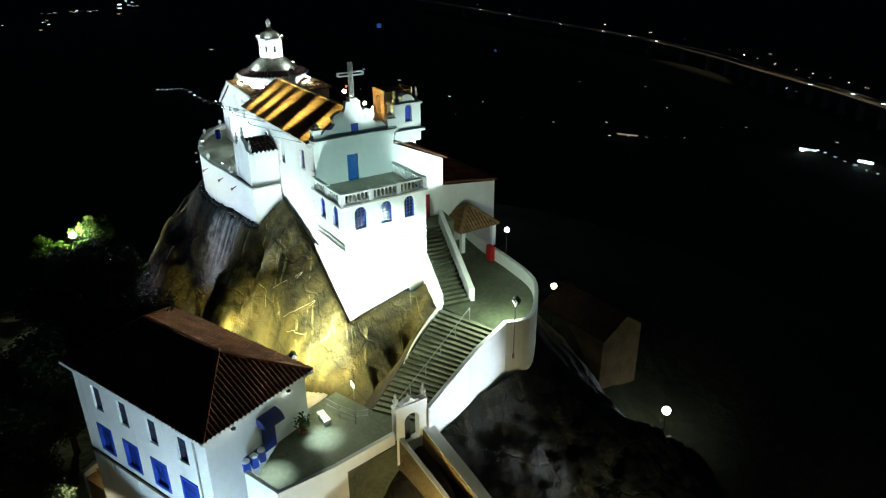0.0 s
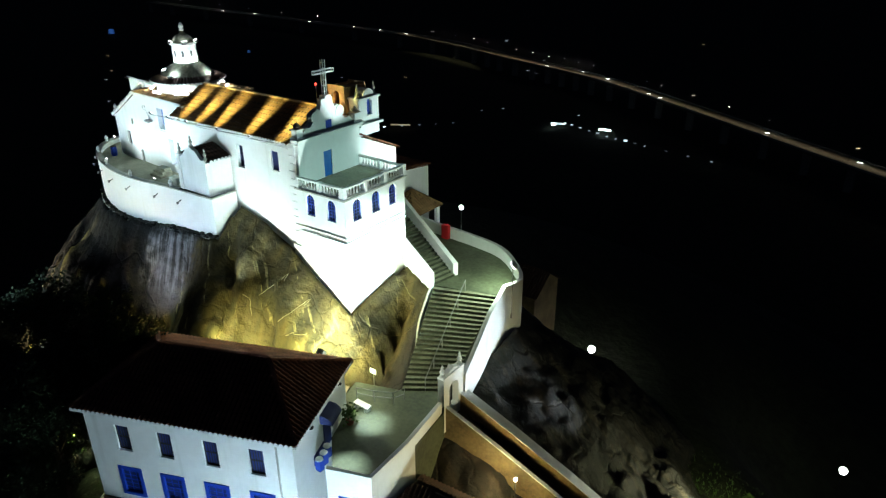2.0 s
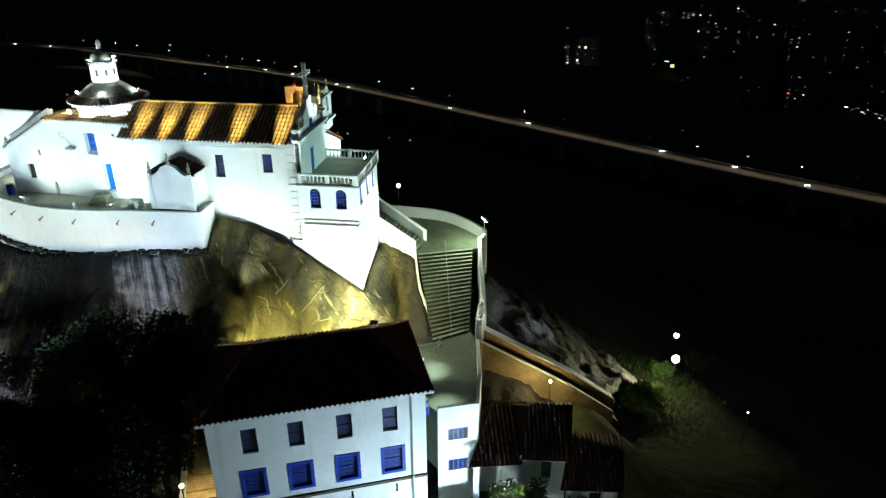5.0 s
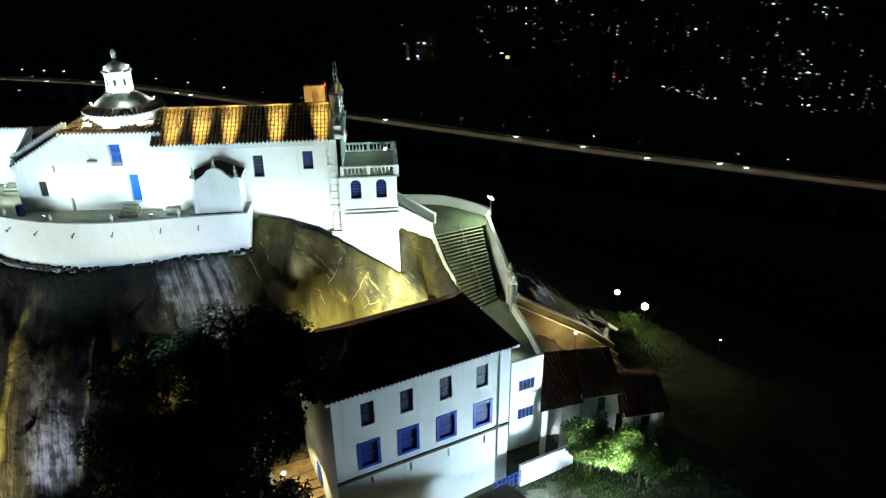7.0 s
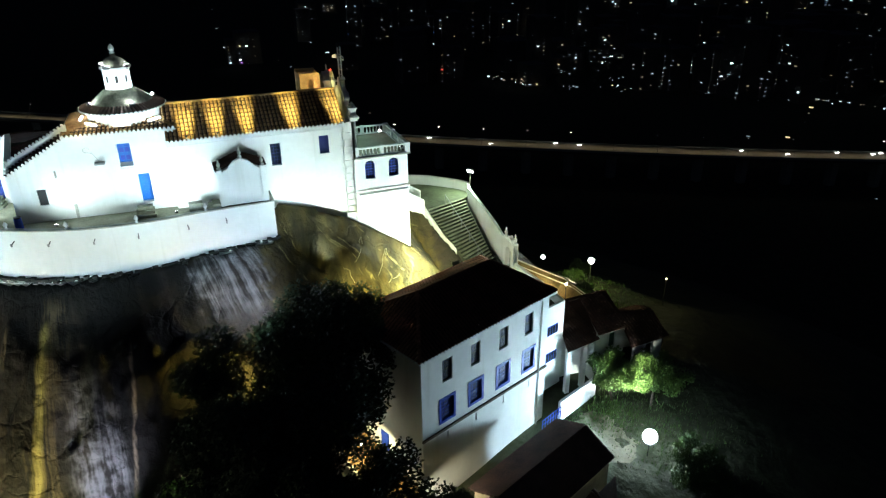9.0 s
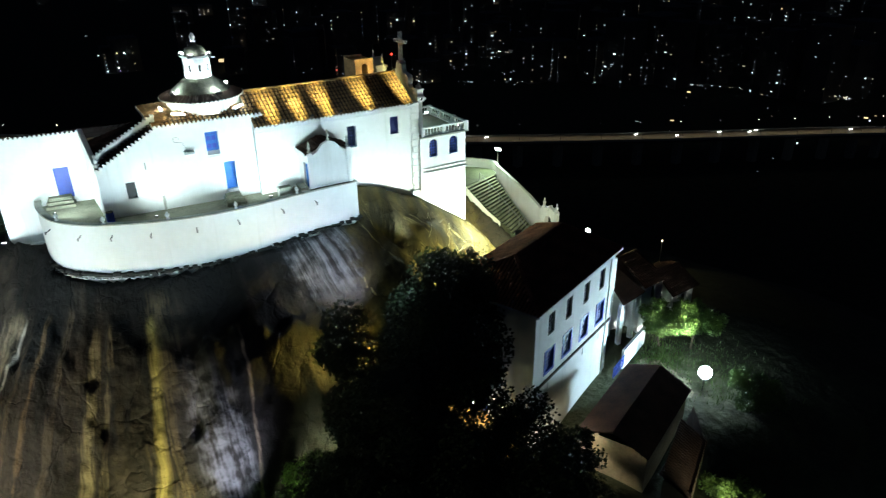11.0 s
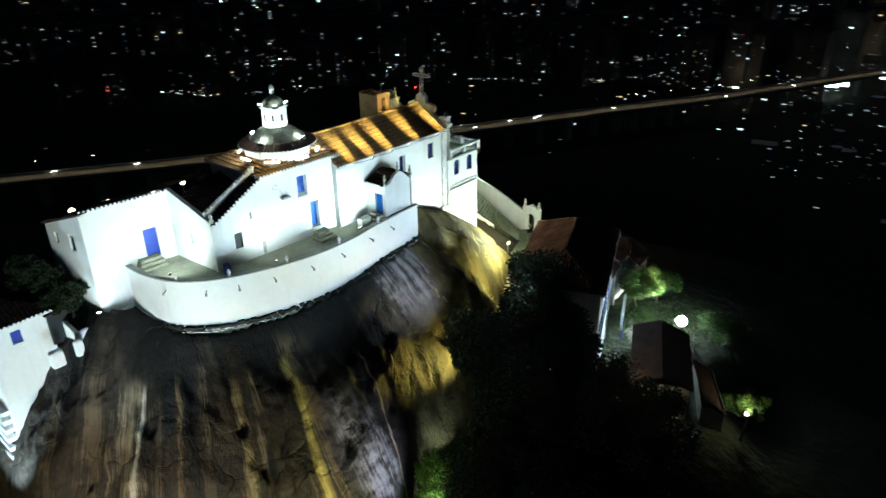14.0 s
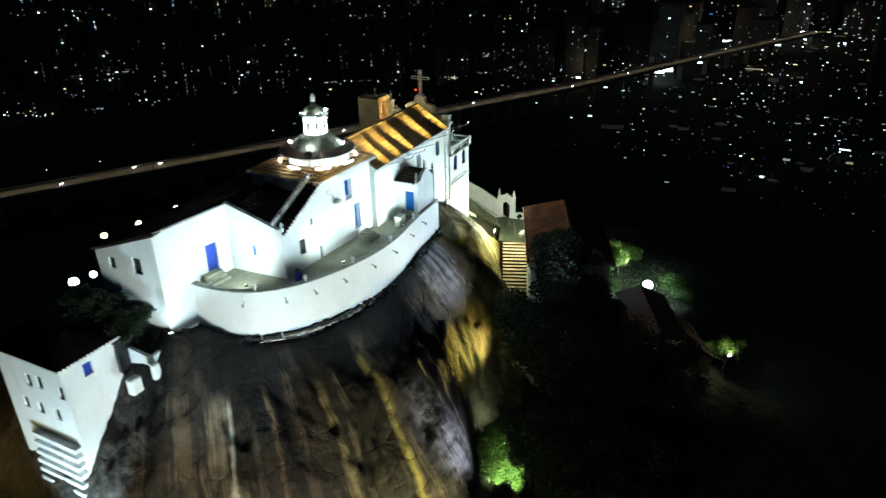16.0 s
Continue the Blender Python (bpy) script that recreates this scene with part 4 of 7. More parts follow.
for y in (20.3, 22.76):
    t = bmesh.new()
    lathe(t, ((0.12, 0), (0.42, 0.03), (0.42, 0.5), (0.12, 0.53)), (0, 0, -0.26), 18)
    t.transform(pose(FX - 0.2, y, 24.0, 0, 90, 0))
    me = bpy.data.meshes.new("scroll")
    t.to_mesh(me)
    t.free()
    bm.from_mesh(me)
    bpy.data.meshes.remove(me)
part("facade", bm, PLASTER, church, "white baroque gable with curling scrolls")
window(church, (FX + 0.02, 18.3), (FX + 0.02, 24.75), f_open[0], back=0.12, style="door", paint=SKYBLUE)
for y in (18.6, 24.5):
    bm = bmesh.new()
    box(bm, FX - 0.5, y - 0.38, 22.78, FX + 0.2, y + 0.38, 22.9)
    box(bm, FX - 0.42, y - 0.3, 22.9, FX + 0.12, y + 0.3, 23.4)
    box(bm, FX - 0.5, y - 0.38, 23.4, FX + 0.2, y + 0.38, 23.52)
    ped = part("pedestal", bm, PLASTER, church)
    bm = bmesh.new()
    lathe(bm, ((0.1, 0), (0.22, 0.08), (0.26, 0.2), (0.12, 0.34), (0.05, 0.45)), (FX - 0.15, y, 23.52), 10)
    part("urn", bm, STONE, ped)
bm = bmesh.new()
CY = 21.55
box(bm, FX - 0.45, CY - 0.3, 25.15, FX + 0.1, CY + 0.3, 25.35)
for dx in (-0.11, 0.11):
    for dy in (-0.11, 0.11):
        beam(bm, (FX - 0.2 + dx, CY + dy, 25.35), (FX - 0.2 + dx, CY + dy, 27.8), 0.06, 0.06)
    for dz in (-0.11, 0.11):
        beam(bm, (FX - 0.2 + dx, CY - 0.95, 27.0 + dz), (FX - 0.2 + dx, CY + 0.95, 27.0 + dz), 0.06, 0.06)
    for y in (CY - 0.95, CY + 0.95):
        beam(bm, (FX - 0.2 + dx, y, 26.89), (FX - 0.2 + dx, y, 27.11), 0.05, 0.05)
for z in np.arange(25.6, 27.9, 0.4):
    for a, b in (((-0.11, -0.11), (-0.11, 0.11)), ((0.11, -0.11), (0.11, 0.11)), ((-0.11, -0.11), (0.11, -0.11)), ((-0.11, 0.11), (0.11, 0.11))):
        beam(bm, (FX - 0.2 + a[0], CY + a[1], z), (FX - 0.2 + b[0], CY + b[1], z), 0.03, 0.03)
part("cross", bm, WHITEPAINT, church, "openwork white metal cross on the gable")
bm = bmesh.new()
box(bm, FX - 0.06, CY - 0.28, 22.95, FX + 0.02, CY + 0.28, 23.55)
part("gable_window", bm, BLUE, church, "small blue window in the gable")

# bell gable and annexes on the north side
bm = bmesh.new()
b_open = [(0.95, 1.55, 23.0, 24.3, True)]
wall(bm, (FX, 24.8), (FX, 27.1), 21.5, 24.5, b_open, 0.4)
box(bm, FX - 1.0, 24.8, 21.5, FX - 0.45, 27.1, 24.5)
box(bm, FX - 0.45, 24.8, 21.5, FX - 0.01, 25.1, 24.5)
box(bm, FX - 0.45, 26.8, 21.5, FX - 0.01, 27.1, 24.5)
box(bm, FX - 1.1, 24.75, 22.25, FX + 0.25, 27.35, 22.45)
box(bm, FX - 1.1, 24.75, 24.3, FX + 0.15, 27.2, 24.45)
arc = [(25.95 + 0.62 * math.cos(math.pi * i / 10), 24.45 + 0.62 * math.sin(math.pi * i / 10)) for i in range(11)]
fr = [bm.verts.new((FX + 0.02, y, z)) for y, z in arc]
bk = [bm.verts.new((FX - 0.9, y, z)) for y, z in arc]
bm.faces.new(fr[::-1])
bm.faces.new(bk)
for i in range(10):
    bm.faces.new((fr[i], fr[i + 1], bk[i + 1], bk[i]))
belfry = part("bell_gable", bm, PLASTER, church, "white bell gable with an arched niche")
window(church, (FX, 24.8), (FX, 27.1), b_open[0], back=0.3, style="shutter")
for y in (25.0, 26.9):
    bm = bmesh.new()
    lathe(bm, ((0.16, 0), (0.16, 0.2), (0.07, 0.3), (0.15, 0.5), (0.05, 0.75), (0.09, 0.85), (0.02, 1.05)), (FX - 0.3, y, 24.45), 8)
    part("finial", bm, STONE, belfry)
bm = bmesh.new()
o_open = [(0.6, 1.2, 23.4, 24.8, True)]
wall(bm, (-47.05, 24.75), (-45.3, 24.75), 22.0, 25.1, o_open)
wall(bm, (-45.3, 24.75), (-45.3, 27.2), 22.0, 25.1)
wall(bm, (-45.3, 27.2), (-47.05, 27.2), 22.0, 25.1)
wall(bm, (-47.05, 27.2), (-47.05, 24.75), 22.0, 25.1)
TURRET = material("ochre_turret_plaster", (0.62, 0.44, 0.22), 0.85, spread=0.2, scale=1.2, fine=8)
part("stair_turret", bm, TURRET, church, "small square ochre turret")
bm = bmesh.new()
box(bm, -46.8, 25.0, 24.8, -45.55, 26.95, 24.95)
for k in range(7):
    for y in (24.75, 27.06):
        box(bm, -47.05 + k * 0.25, y, 25.102, -46.83 + k * 0.25, y + 0.14, 25.24)
part("turret_top", bm, TURRET, church, "flat turret top with a row of low stubs")
bm = bmesh.new()
wall(bm, (-44.0, 24.6), (-44.0, 29.1), 12.0, 21.6, (), top=19.7)
wall(bm, (-44.0, 29.1), (-57.0, 29.1), 12.0, 19.7)
wall(bm, (-45.6, 29.1), (-45.6, 35.6), 10.0, 16.8, (), top=16.2)
wall(bm, (-45.6, 35.6), (-54.0, 35.6), 10.0, 16.2)
part("annex_wall", bm, PLASTER, church)
bm = bmesh.new()
box(bm, -43.99, 26.9, 14.97, -43.93, 27.8, 16.9)
part("door", bm, RED, church, "red door at the head of the stairs")
roof_part((((-43.8, 29.35, 19.62), (-57.0, 29.35, 19.62), (-43.8, 24.6, 21.75), (-57.0, 24.6, 21.75)), ((-45.4, 35.8, 16.2), (-54, 35.8, 16.2), (-45.4, 29.1, 17.0), (-54, 29.1, 17.0))), church)

# chancel with its dome
CX0, CX1, CY0, CY1, CZ = -65.1, -57.8, 19.4, 26.0, 23.3
CS = (CX1, 18.95)
CW0, CW1 = (CX0, CY0), CS
c_len = math.dist(CW0, CW1)
c_open = [(65.1 - 61.9, 65.1 - 60.95, 20.65, 22.4, False), (65.1 - 60.85, 65.1 - 60.0, 17.65, 19.95, False)]
bm = bmesh.new()
wall(bm, CW0, CW1, 12.5, CZ, c_open, 0.6)
wall(bm, CW1, (CX1, CY1), 12.5, CZ)
wall(bm, (CX1, CY1), (CX0, CY1), 12.5, CZ)
wall(bm, (CX0, CY1), CW0, 12.5, CZ)
bm.faces.new([bm.verts.new((*p, CZ)) for p in (CW0, CW1, (CX1, CY1), (CX0, CY1))])
part("chancel_wall", bm, PLASTER, church, "tall white chancel wall")
cm = frame_on(CW0, CW1)
bm = bmesh.new()
box(bm, 0.0, -0.12, CZ - 0.2, c_len, -0.003, CZ - 0.06, cm)
part("cornice", bm, PLASTER, church)
win = window(church, CW0, CW1, c_open[0], back=0.46, style="shutter", paint=SKYBLUE)
s0, s1 = c_open[0][:2]
for a, b in ((0.28, 0.74), (1.0, 1.5)):
    for c_ in (0.12, 0.5):
        bm = bmesh.new()
        box(bm, s0 + c_, 0.405, 20.65 + a, s0 + c_ + 0.3, 0.425, 20.65 + b, cm)
        part("panel", bm, BLUE, win, "darker blue panel")
bm = bmesh.new()
prism(bm, [(s0, -0.04), (s1, -0.04), (s1, 0.42), (s0, 0.42)], 20.45, (20.5, 20.5, 20.85, 20.85))
bm.transform(cm)
part("sill", bm, PLASTER, win, "sloping white sill")
window(church, CW0, CW1, c_open[1], back=0.46, style="door", paint=SKYBLUE)
# lamp box with its loop of cable, a stub of pipe and a slit on the chancel wall
bm = bmesh.new()
box(bm, 1.55, -0.42, 21.05, 2.25, -0.02, 21.2, cm)
wl = part("wall_lamp", bm, STEEL, church, "grey boxed lamp on the wall")
bm = bmesh.new()
loop = [(1.15 + 0.22 * math.cos(k * 0.6), 22.15 + 0.2 * math.sin(k * 0.6)) for k in range(8)] + [(1.5, 21.9), (1.75, 21.45), (1.85, 21.2)]
for p, q in zip(loop, loop[1:]):
    beam(bm, cm @ Vector((p[0], -0.03, p[1])), cm @ Vector((q[0], -0.03, q[1])), 0.02, 0.02)
part("cable", bm, STEEL, wl)
for k0, k1, z0, z1 in ((-0.5, -0.32, 16.9, 18.1), (-1.3, -1.2, 20.3, 20.8)):
    bm = bmesh.new()
    box(bm, k0, -0.14, z0, k1, -0.02, z1, cm)
    part("pipe", bm, STONE, church)
DX, DY = -61.05, 22.2
e = 0.25
c = [(CX0 - e, CY0 - e, CZ), (CX1 + e, CS[1] - e, CZ), (CX1 + e, CY1 + e, CZ), (CX0 - e, CY1 + e, CZ)]
apex = (DX, DY, CZ + 1.0)
roof_part([(c[i], c[(i + 1) % 4], apex, apex) for i in range(4)], church, "clay tile roof under the dome", mat=OLDTILE)
eave_row(church, c[0], c[1])
eave_row(church, c[3], c[0])
bm = bmesh.new()
lathe(bm, ((2.7, 0), (2.7, 1.2), (2.85, 1.27)), (DX, DY, 23.2), 8, math.pi / 8)
drum = part("drum", bm, PLASTER, church, "white eight-sided drum")
bm = bmesh.new()
lathe(bm, ((2.6, 0), (2.35, 0.2), (2.05, 0.48), (1.75, 0.75), (1.4, 1.02), (1.12, 1.2), (1.0, 1.3)), (DX, DY, 24.6), 32)
dome = part("dome", bm, DOME, church, "weathered grey dome", smooth=True)
bm = bmesh.new()
lathe(bm, ((2.75, 0), (2.98, 0.06), (3.02, 0.14), (2.75, 0.15)), (DX, DY, 24.36), 32)
part("drum_cornice", bm, PLASTER, church)
bm, plugs = bmesh.new(), bmesh.new()
for i in range(60):
    m = pose(DX, DY, 24.52, 0, 0, 6 * i)
    w = 0.17
    prof = [(-w, 0.0), (-w * 0.6, 0.1), (0, 0.14), (w * 0.6, 0.1), (w, 0.0)]
    lo, hi = [bm.verts.new(m @ Vector((3.08, y, z))) for y, z in prof], [bm.verts.new(m @ Vector((2.2, y * 0.72, z + 0.34))) for y, z in prof]
    for k in range(4):
        bm.faces.new((lo[k], lo[k + 1], hi[k + 1], hi[k]))
    rim0 = [plugs.verts.new(m @ Vector((3.11, y * 0.9, z * 0.9 - 0.01))) for y, z in prof]
    rim1 = [plugs.verts.new(m @ Vector((3.0, y * 0.9, z * 0.9 - 0.01))) for y, z in prof]
    plugs.faces.new(rim0)
    for k in range(5):
        j = (k + 1) % 5
        plugs.faces.new((rim0[j], rim0[k], rim1[k], rim1[j]))
tagged(part("dome_eave", bm, DARKTILE, church, "scalloped ring of dark clay tiles"), kind="stuff")
tagged(part("eave_mortar", plugs, PLASTER, church, "white mortar plugs round the dome"), kind="stuff")
bm = bmesh.new()
lathe(bm, ((1.0, 0), (1.0, 1.52), (1.16, 1.6), (1.16, 1.68)), (DX, DY, 25.8), 8, math.pi / 8)
lantern = part("lantern", bm, PLASTER, church, "white lantern with slit openings")
for i in range(8):
    t = bmesh.new()
    box(t, 0.9, -0.1, 0.6, 0.935, 0.1, 1.1)
    t.transform(pose(DX, DY, 25.8, 0, 0, 45 * i))
    part("slot", t, DARK, lantern)
bm = bmesh.new()
lathe(bm, ((0.86, 0), (0.84, 0.2), (0.68, 0.48), (0.4, 0.68), (0.2, 0.76), (0.14, 0.95)), (DX, DY, 27.48), 16)
part("cupola", bm, DOME, lantern, "dark weathered cupola", smooth=True)
bm = bmesh.new()
lathe(bm, ((0.16, 0), (0.24, 0.06), (0.14, 0.14), (0.22, 0.34), (0.16, 0.52), (0.06, 0.66)), (DX, DY, 28.43), 10)
part("finial", bm, PLASTER, lantern, "white pear-shaped finial")

# sacristy and west wing
SW, WR, WL = (-69.6, 19.7), (-69.9, 24.7), (-76.2, 25.5)
s_open = [(1.72, 2.35, 18.25, 19.5, False)]
bm = bmesh.new()
wall(bm, SW, (CX0, CY0), 12.5, 20.6, s_open, top=23.2)
w_open = [(2.1, 2.45, 18.5, 19.4, False)]
wall(bm, WR, SW, 12.5, 22.3, w_open, top=20.6)
d_open = [(76.2 - 72.15, 76.2 - 71.1, 17.4, 19.85, False)]
wall(bm, WL, WR, 11.0, 22.3, d_open)
v_open = [(1.6, 2.4, 18.9, 20.3, False), (4.2, 4.8, 18.9, 19.8, False)]
wall(bm, (-76.4, 31.5), WL, 11.0, 20.2, [(6.0 - b, 6.0 - a, c, d, e) for a, b, c, d, e in v_open], top=22.3)
part("west_wing_wall", bm, PLASTER, church, "white plastered wing wall")
window(church, SW, (CX0, CY0), s_open[0], style="shutter", paint=DARK)
window(church, WR, SW, w_open[0], style="shutter", paint=SKYBLUE)
window(church, WL, WR, d_open[0], style="door", paint=BLUE)
for a, b, c_, d_, e_ in v_open:
    window(church, (-76.4, 31.5), WL, (6.0 - b, 6.0 - a, c_, d_, e_), style="grid", paint=DARK)
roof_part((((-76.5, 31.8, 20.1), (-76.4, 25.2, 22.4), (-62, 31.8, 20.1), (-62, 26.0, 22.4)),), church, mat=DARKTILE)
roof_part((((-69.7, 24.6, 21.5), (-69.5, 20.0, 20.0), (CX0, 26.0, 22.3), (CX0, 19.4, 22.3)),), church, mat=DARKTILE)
eave_row(church, (WL[0], WL[1] - 0.12, 22.42), (WR[0] + 0.1, WR[1] - 0.12, 22.42))
# tiled coping down the raking south wall
u = Vector((CX0 - SW[0], CY0 - SW[1], 23.25 - 20.65))
tn = Vector((SW[1] - CY0, CX0 - SW[0])).normalized()
a0, a1 = Vector((*SW, 20.7)), Vector((CX0, CY0, 23.3))
side = Vector((-tn.x, -tn.y, 0))
if side.y > 0:
    side = -side
roof_part((((a0 + side * 0.22), (a1 + side * 0.22), (a0 - side * 0.75 + Vector((0, 0, 0.22))), (a1 - side * 0.75 + Vector((0, 0, 0.22)))),), church, mat=DARKTILE)
eave_row(church, a0 + side * 0.22, a1 + side * 0.22)

bm = bmesh.new()
a, b = Vector(WR), Vector(SW)
prism(bm, ((a.x - 0.05, a.y), (b.x - 0.05, b.y - 0.05), (b.x + 0.3, b.y - 0.05), (a.x + 0.3, a.y)), (22.2, 20.5, 20.5, 22.2), (22.6, 20.95, 20.95, 22.6))
part("parapet", bm, PLASTER, church)
bm = bmesh.new()
i0, i1 = a0 - side * 0.75, a1 - side * 0.75
o0, o1 = a0 - side * 1.05, a1 - side * 1.05
prism(bm, ((i0.x, i0.y), (i1.x, i1.y), (o1.x, o1.y), (o0.x, o0.y)), (20.0, 22.6, 22.6, 20.0), (21.45, 23.95, 23.95, 21.45))
part("upstand", bm, PLASTER, church)
eave_row(church, Vector((i0.x, i0.y, 21.5)), Vector((i1.x, i1.y, 24.0)))
bm = bmesh.new()
lathe(bm, ((0.2, 0), (0.2, 0.2), (0.08, 0.28), (0.17, 0.45), (0.04, 0.7)), (SW[0] + 0.15, SW[1] + 0.1, 20.95), 8)
part("finial", bm, PLASTER, church)

# south porch
PX0, PX1, PY0 = -55.2, -51.75, 16.15
bm = bmesh.new()
wall(bm, (PX0, PY0), (PX1, PY0), 13.5, 20.2)
wall(bm, (PX1, PY0), (PX1, NY0), 13.5, 20.2)
wall(bm, (PX0, NY0), (PX0, PY0), 13.5, 20.2, [(2.5 - 1.45, 2.5 - 0.55, 17.35, 19.45, False)])
g = [(PX0, 20.2), (PX0 + 0.3, 20.2), (PX0 + 0.75, 20.45), (PX0 + 1.2, 20.95), (-53.45, 21.15)]
g = g + [(2 * -53.45 - x, z) for x, z in g[:-1][::-1]]
f1 = [bm.verts.new((x, PY0, z)) for x, z in g]
f2 = [bm.verts.new((x, PY0 + 0.3, z)) for x, z in g]
bm.faces.new(f1[::-1])
bm.faces.new(f2)
for i in range(len(g) - 1):
    bm.faces.new((f1[i], f1[i + 1], f2[i + 1], f2[i]))
for x in (PX0 + 0.12, PX1 - 0.12):
    box(bm, x - 0.2, PY0 - 0.08, 13.5, x + 0.2, PY0 - 0.002, 20.4)
porch = part("porch_wall", bm, PLASTER, church, "small white porch with an ogee gable")
window(church, (PX0, NY0), (PX0, PY0), (1.05, 1.95, 17.35, 19.45, False), style="door", paint=SKYBLUE)
for x0, x1 in ((PX0 - 0.15, PX0 - 0.15), (PX1 + 0.15, PX1 + 0.15)):
    eave_row(church, *(((x0, NY0, 20.25), (x0, PY0 + 0.3, 20.25)) if x0 < -53 else ((x0, PY0 + 0.3, 20.25), (x0, NY0, 20.25))))
bm = bmesh.new()
prism(bm, ((PX0 - 0.1, PY0 - 0.25), (PX1 + 0.2, PY0 - 0.12), (PX1 + 0.2, PY0 - 0.01), (PX0 - 0.1, PY0 - 0.01)), 16.9, 17.56)
part("plinth", bm, DARKBROWN, church, "dark ledge before the porch")
for x, z in ((PX0 + 0.15, 20.4), (-53.45, 21.15), (PX1 - 0.15, 20.4)):
    bm = bmesh.new()
    lathe(bm, ((0.16, 0), (0.16, 0.15), (0.07, 0.22), (0.15, 0.42), (0.05, 0.62), (0.09, 0.72), (0.02, 0.9)), (x, PY0 + 0.15, z), 8)
    part("finial", bm, STONE, porch)
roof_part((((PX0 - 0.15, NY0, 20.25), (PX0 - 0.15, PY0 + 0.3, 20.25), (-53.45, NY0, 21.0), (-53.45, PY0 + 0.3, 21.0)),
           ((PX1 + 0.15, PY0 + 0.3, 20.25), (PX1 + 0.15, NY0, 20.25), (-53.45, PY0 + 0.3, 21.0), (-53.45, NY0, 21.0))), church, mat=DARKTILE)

# terrace with its curved retaining wall
RIM = [(-51.4, 18.3), (-51.4, 16.0), (-54.4, 15.85), (-57.2, 15.65), (-60, 15.3), (-62.6, 15.3), (-64.8, 15.6), (-67.2, 16.25), (-69.2, 17.05), (-70.8, 17.9), (-72.2, 19.1), (-73.3, 20.8), (-73.85, 23.2), (-73.85, 25.4)]


def smooth_path(path, n=4):
    out = []
    for i in range(len(path) - 1):
        p = [Vector(path[max(min(k, len(path) - 1), 0)]) for k in (i - 1, i, i + 1, i + 2)]
        for j in range(n):
            t = j / n
            q = 0.5 * (2 * p[1] + (p[2] - p[0]) * t + (2 * p[0] - 5 * p[1] + 4 * p[2] - p[3]) * t * t + (3 * p[1] - p[0] - 3 * p[2] + p[3]) * t ** 3)
            out.append((q.x, q.y))
    return out + [tuple(path[-1])]


rim = [RIM[0]] + smooth_path(RIM[1:])
rim = rim[::-1]
retaining = thing("retaining_wall", (-62, 15.5, 14), "curved white retaining wall with low parapet round the church terrace", "wall", kind="structure")
bm = bmesh.new()
ribbon(bm, rim, -0.35, 0.0, 12.5, 17.45)
part("parapet", bm, PLASTER, retaining)
bm = bmesh.new()
ribbon(bm, rim, -0.42, 0.06, 17.45, 17.53)
part("coping", bm, STONE, retaining)
bm = bmesh.new()
inner = [(x + (-62 - x) * 0.02, y + (21 - y) * 0.035) for x, y in rim[1:-1]]
prism(bm, inner + [(-51.8, 20), (-60, 22), (-73.2, 26)], 16.4, 17.0)
tagged(part("terrace", bm, PALEPAVING), "worn stone terrace beside the church", "terrace", kind="structure")

# ---- stairs and courtyard ----
STAIR_LOW = ((-33.7, 16.6), (-31.05, 18.5)), ((-36.15, 23.7), (-31.55, 25.4))
stairs = thing("lower_stairs", (-33, 20, 7), "broad worn stone stairs with dark risers and a thin handrail", "stairs", kind="structure")
N = 22
(a0, a1), (b0, b1) = ([Vector(p) for p in q] for q in STAIR_LOW)
for i in range(N):
    l0, r0 = a0.lerp(b0, i / N), a1.lerp(b1, i / N)
    l1, r1 = a0.lerp(b0, (i + 1.12) / N), a1.lerp(b1, (i + 1.12) / N)
    z = 7.05 + (i + 1) * (11.36 - 7.05) / N
    bm = bmesh.new()
    prism(bm, (tuple(l0), tuple(r0), tuple(r1), tuple(l1)), z - 0.6, z)
    bm.normal_update()
    # upright faces take the shaded riser tone
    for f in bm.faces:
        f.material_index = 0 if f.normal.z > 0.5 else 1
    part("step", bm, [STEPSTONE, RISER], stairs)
bm = bmesh.new()
h0, h1 = a0.lerp(a1, 0.5), b0.lerp(b1, 0.5)
beam(bm, (h0.x, h0.y, 8.0), (h1.x, h1.y, 12.3), 0.05, 0.05)
for k in range(6):
    p = h0.lerp(h1, k / 5)
    beam(bm, (p.x, p.y, 7.0 + 4.3 * k / 5), (p.x, p.y, 8.0 + 4.3 * k / 5), 0.05, 0.05)
part("handrail", bm, STEEL, stairs)
bm = bmesh.new()
ribbon(bm, smooth_path([(-36.4, 24.0), (-35.95, 22.3), (-35.4, 20.7), (-34.5, 19.3)]), -0.07, 0.07, 6.5, [11.95 - 0.29 * k for k in range(13)])
part("side_wall", bm, PLASTER, stairs, "low white wall curving down beside the steps")
upper = thing("upper_stairs", (-39, 25.5, 11.4), "narrow stone stairs climbing beside the church between white walls", "stairs", kind="structure")
N = 19
a0, b0, a1, b1 = Vector((-36.3, 23.95)), Vector((-42.6, 25.4)), Vector((-35.9, 26.1)), Vector((-42.2, 27.55))
for i in range(N):
    l0, r0, l1, r1 = a0.lerp(b0, i / N), a1.lerp(b1, i / N), a0.lerp(b0, (i + 1.12) / N), a1.lerp(b1, (i + 1.12) / N)
    z = 11.36 + (i + 1) * 3.6 / N
    bm = bmesh.new()
    prism(bm, (tuple(l0), tuple(r0), tuple(r1), tuple(l1)), z - 0.7, z)
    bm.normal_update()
    # upright faces take the shaded riser tone
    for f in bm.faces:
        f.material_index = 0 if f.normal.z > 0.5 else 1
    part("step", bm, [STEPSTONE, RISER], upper)
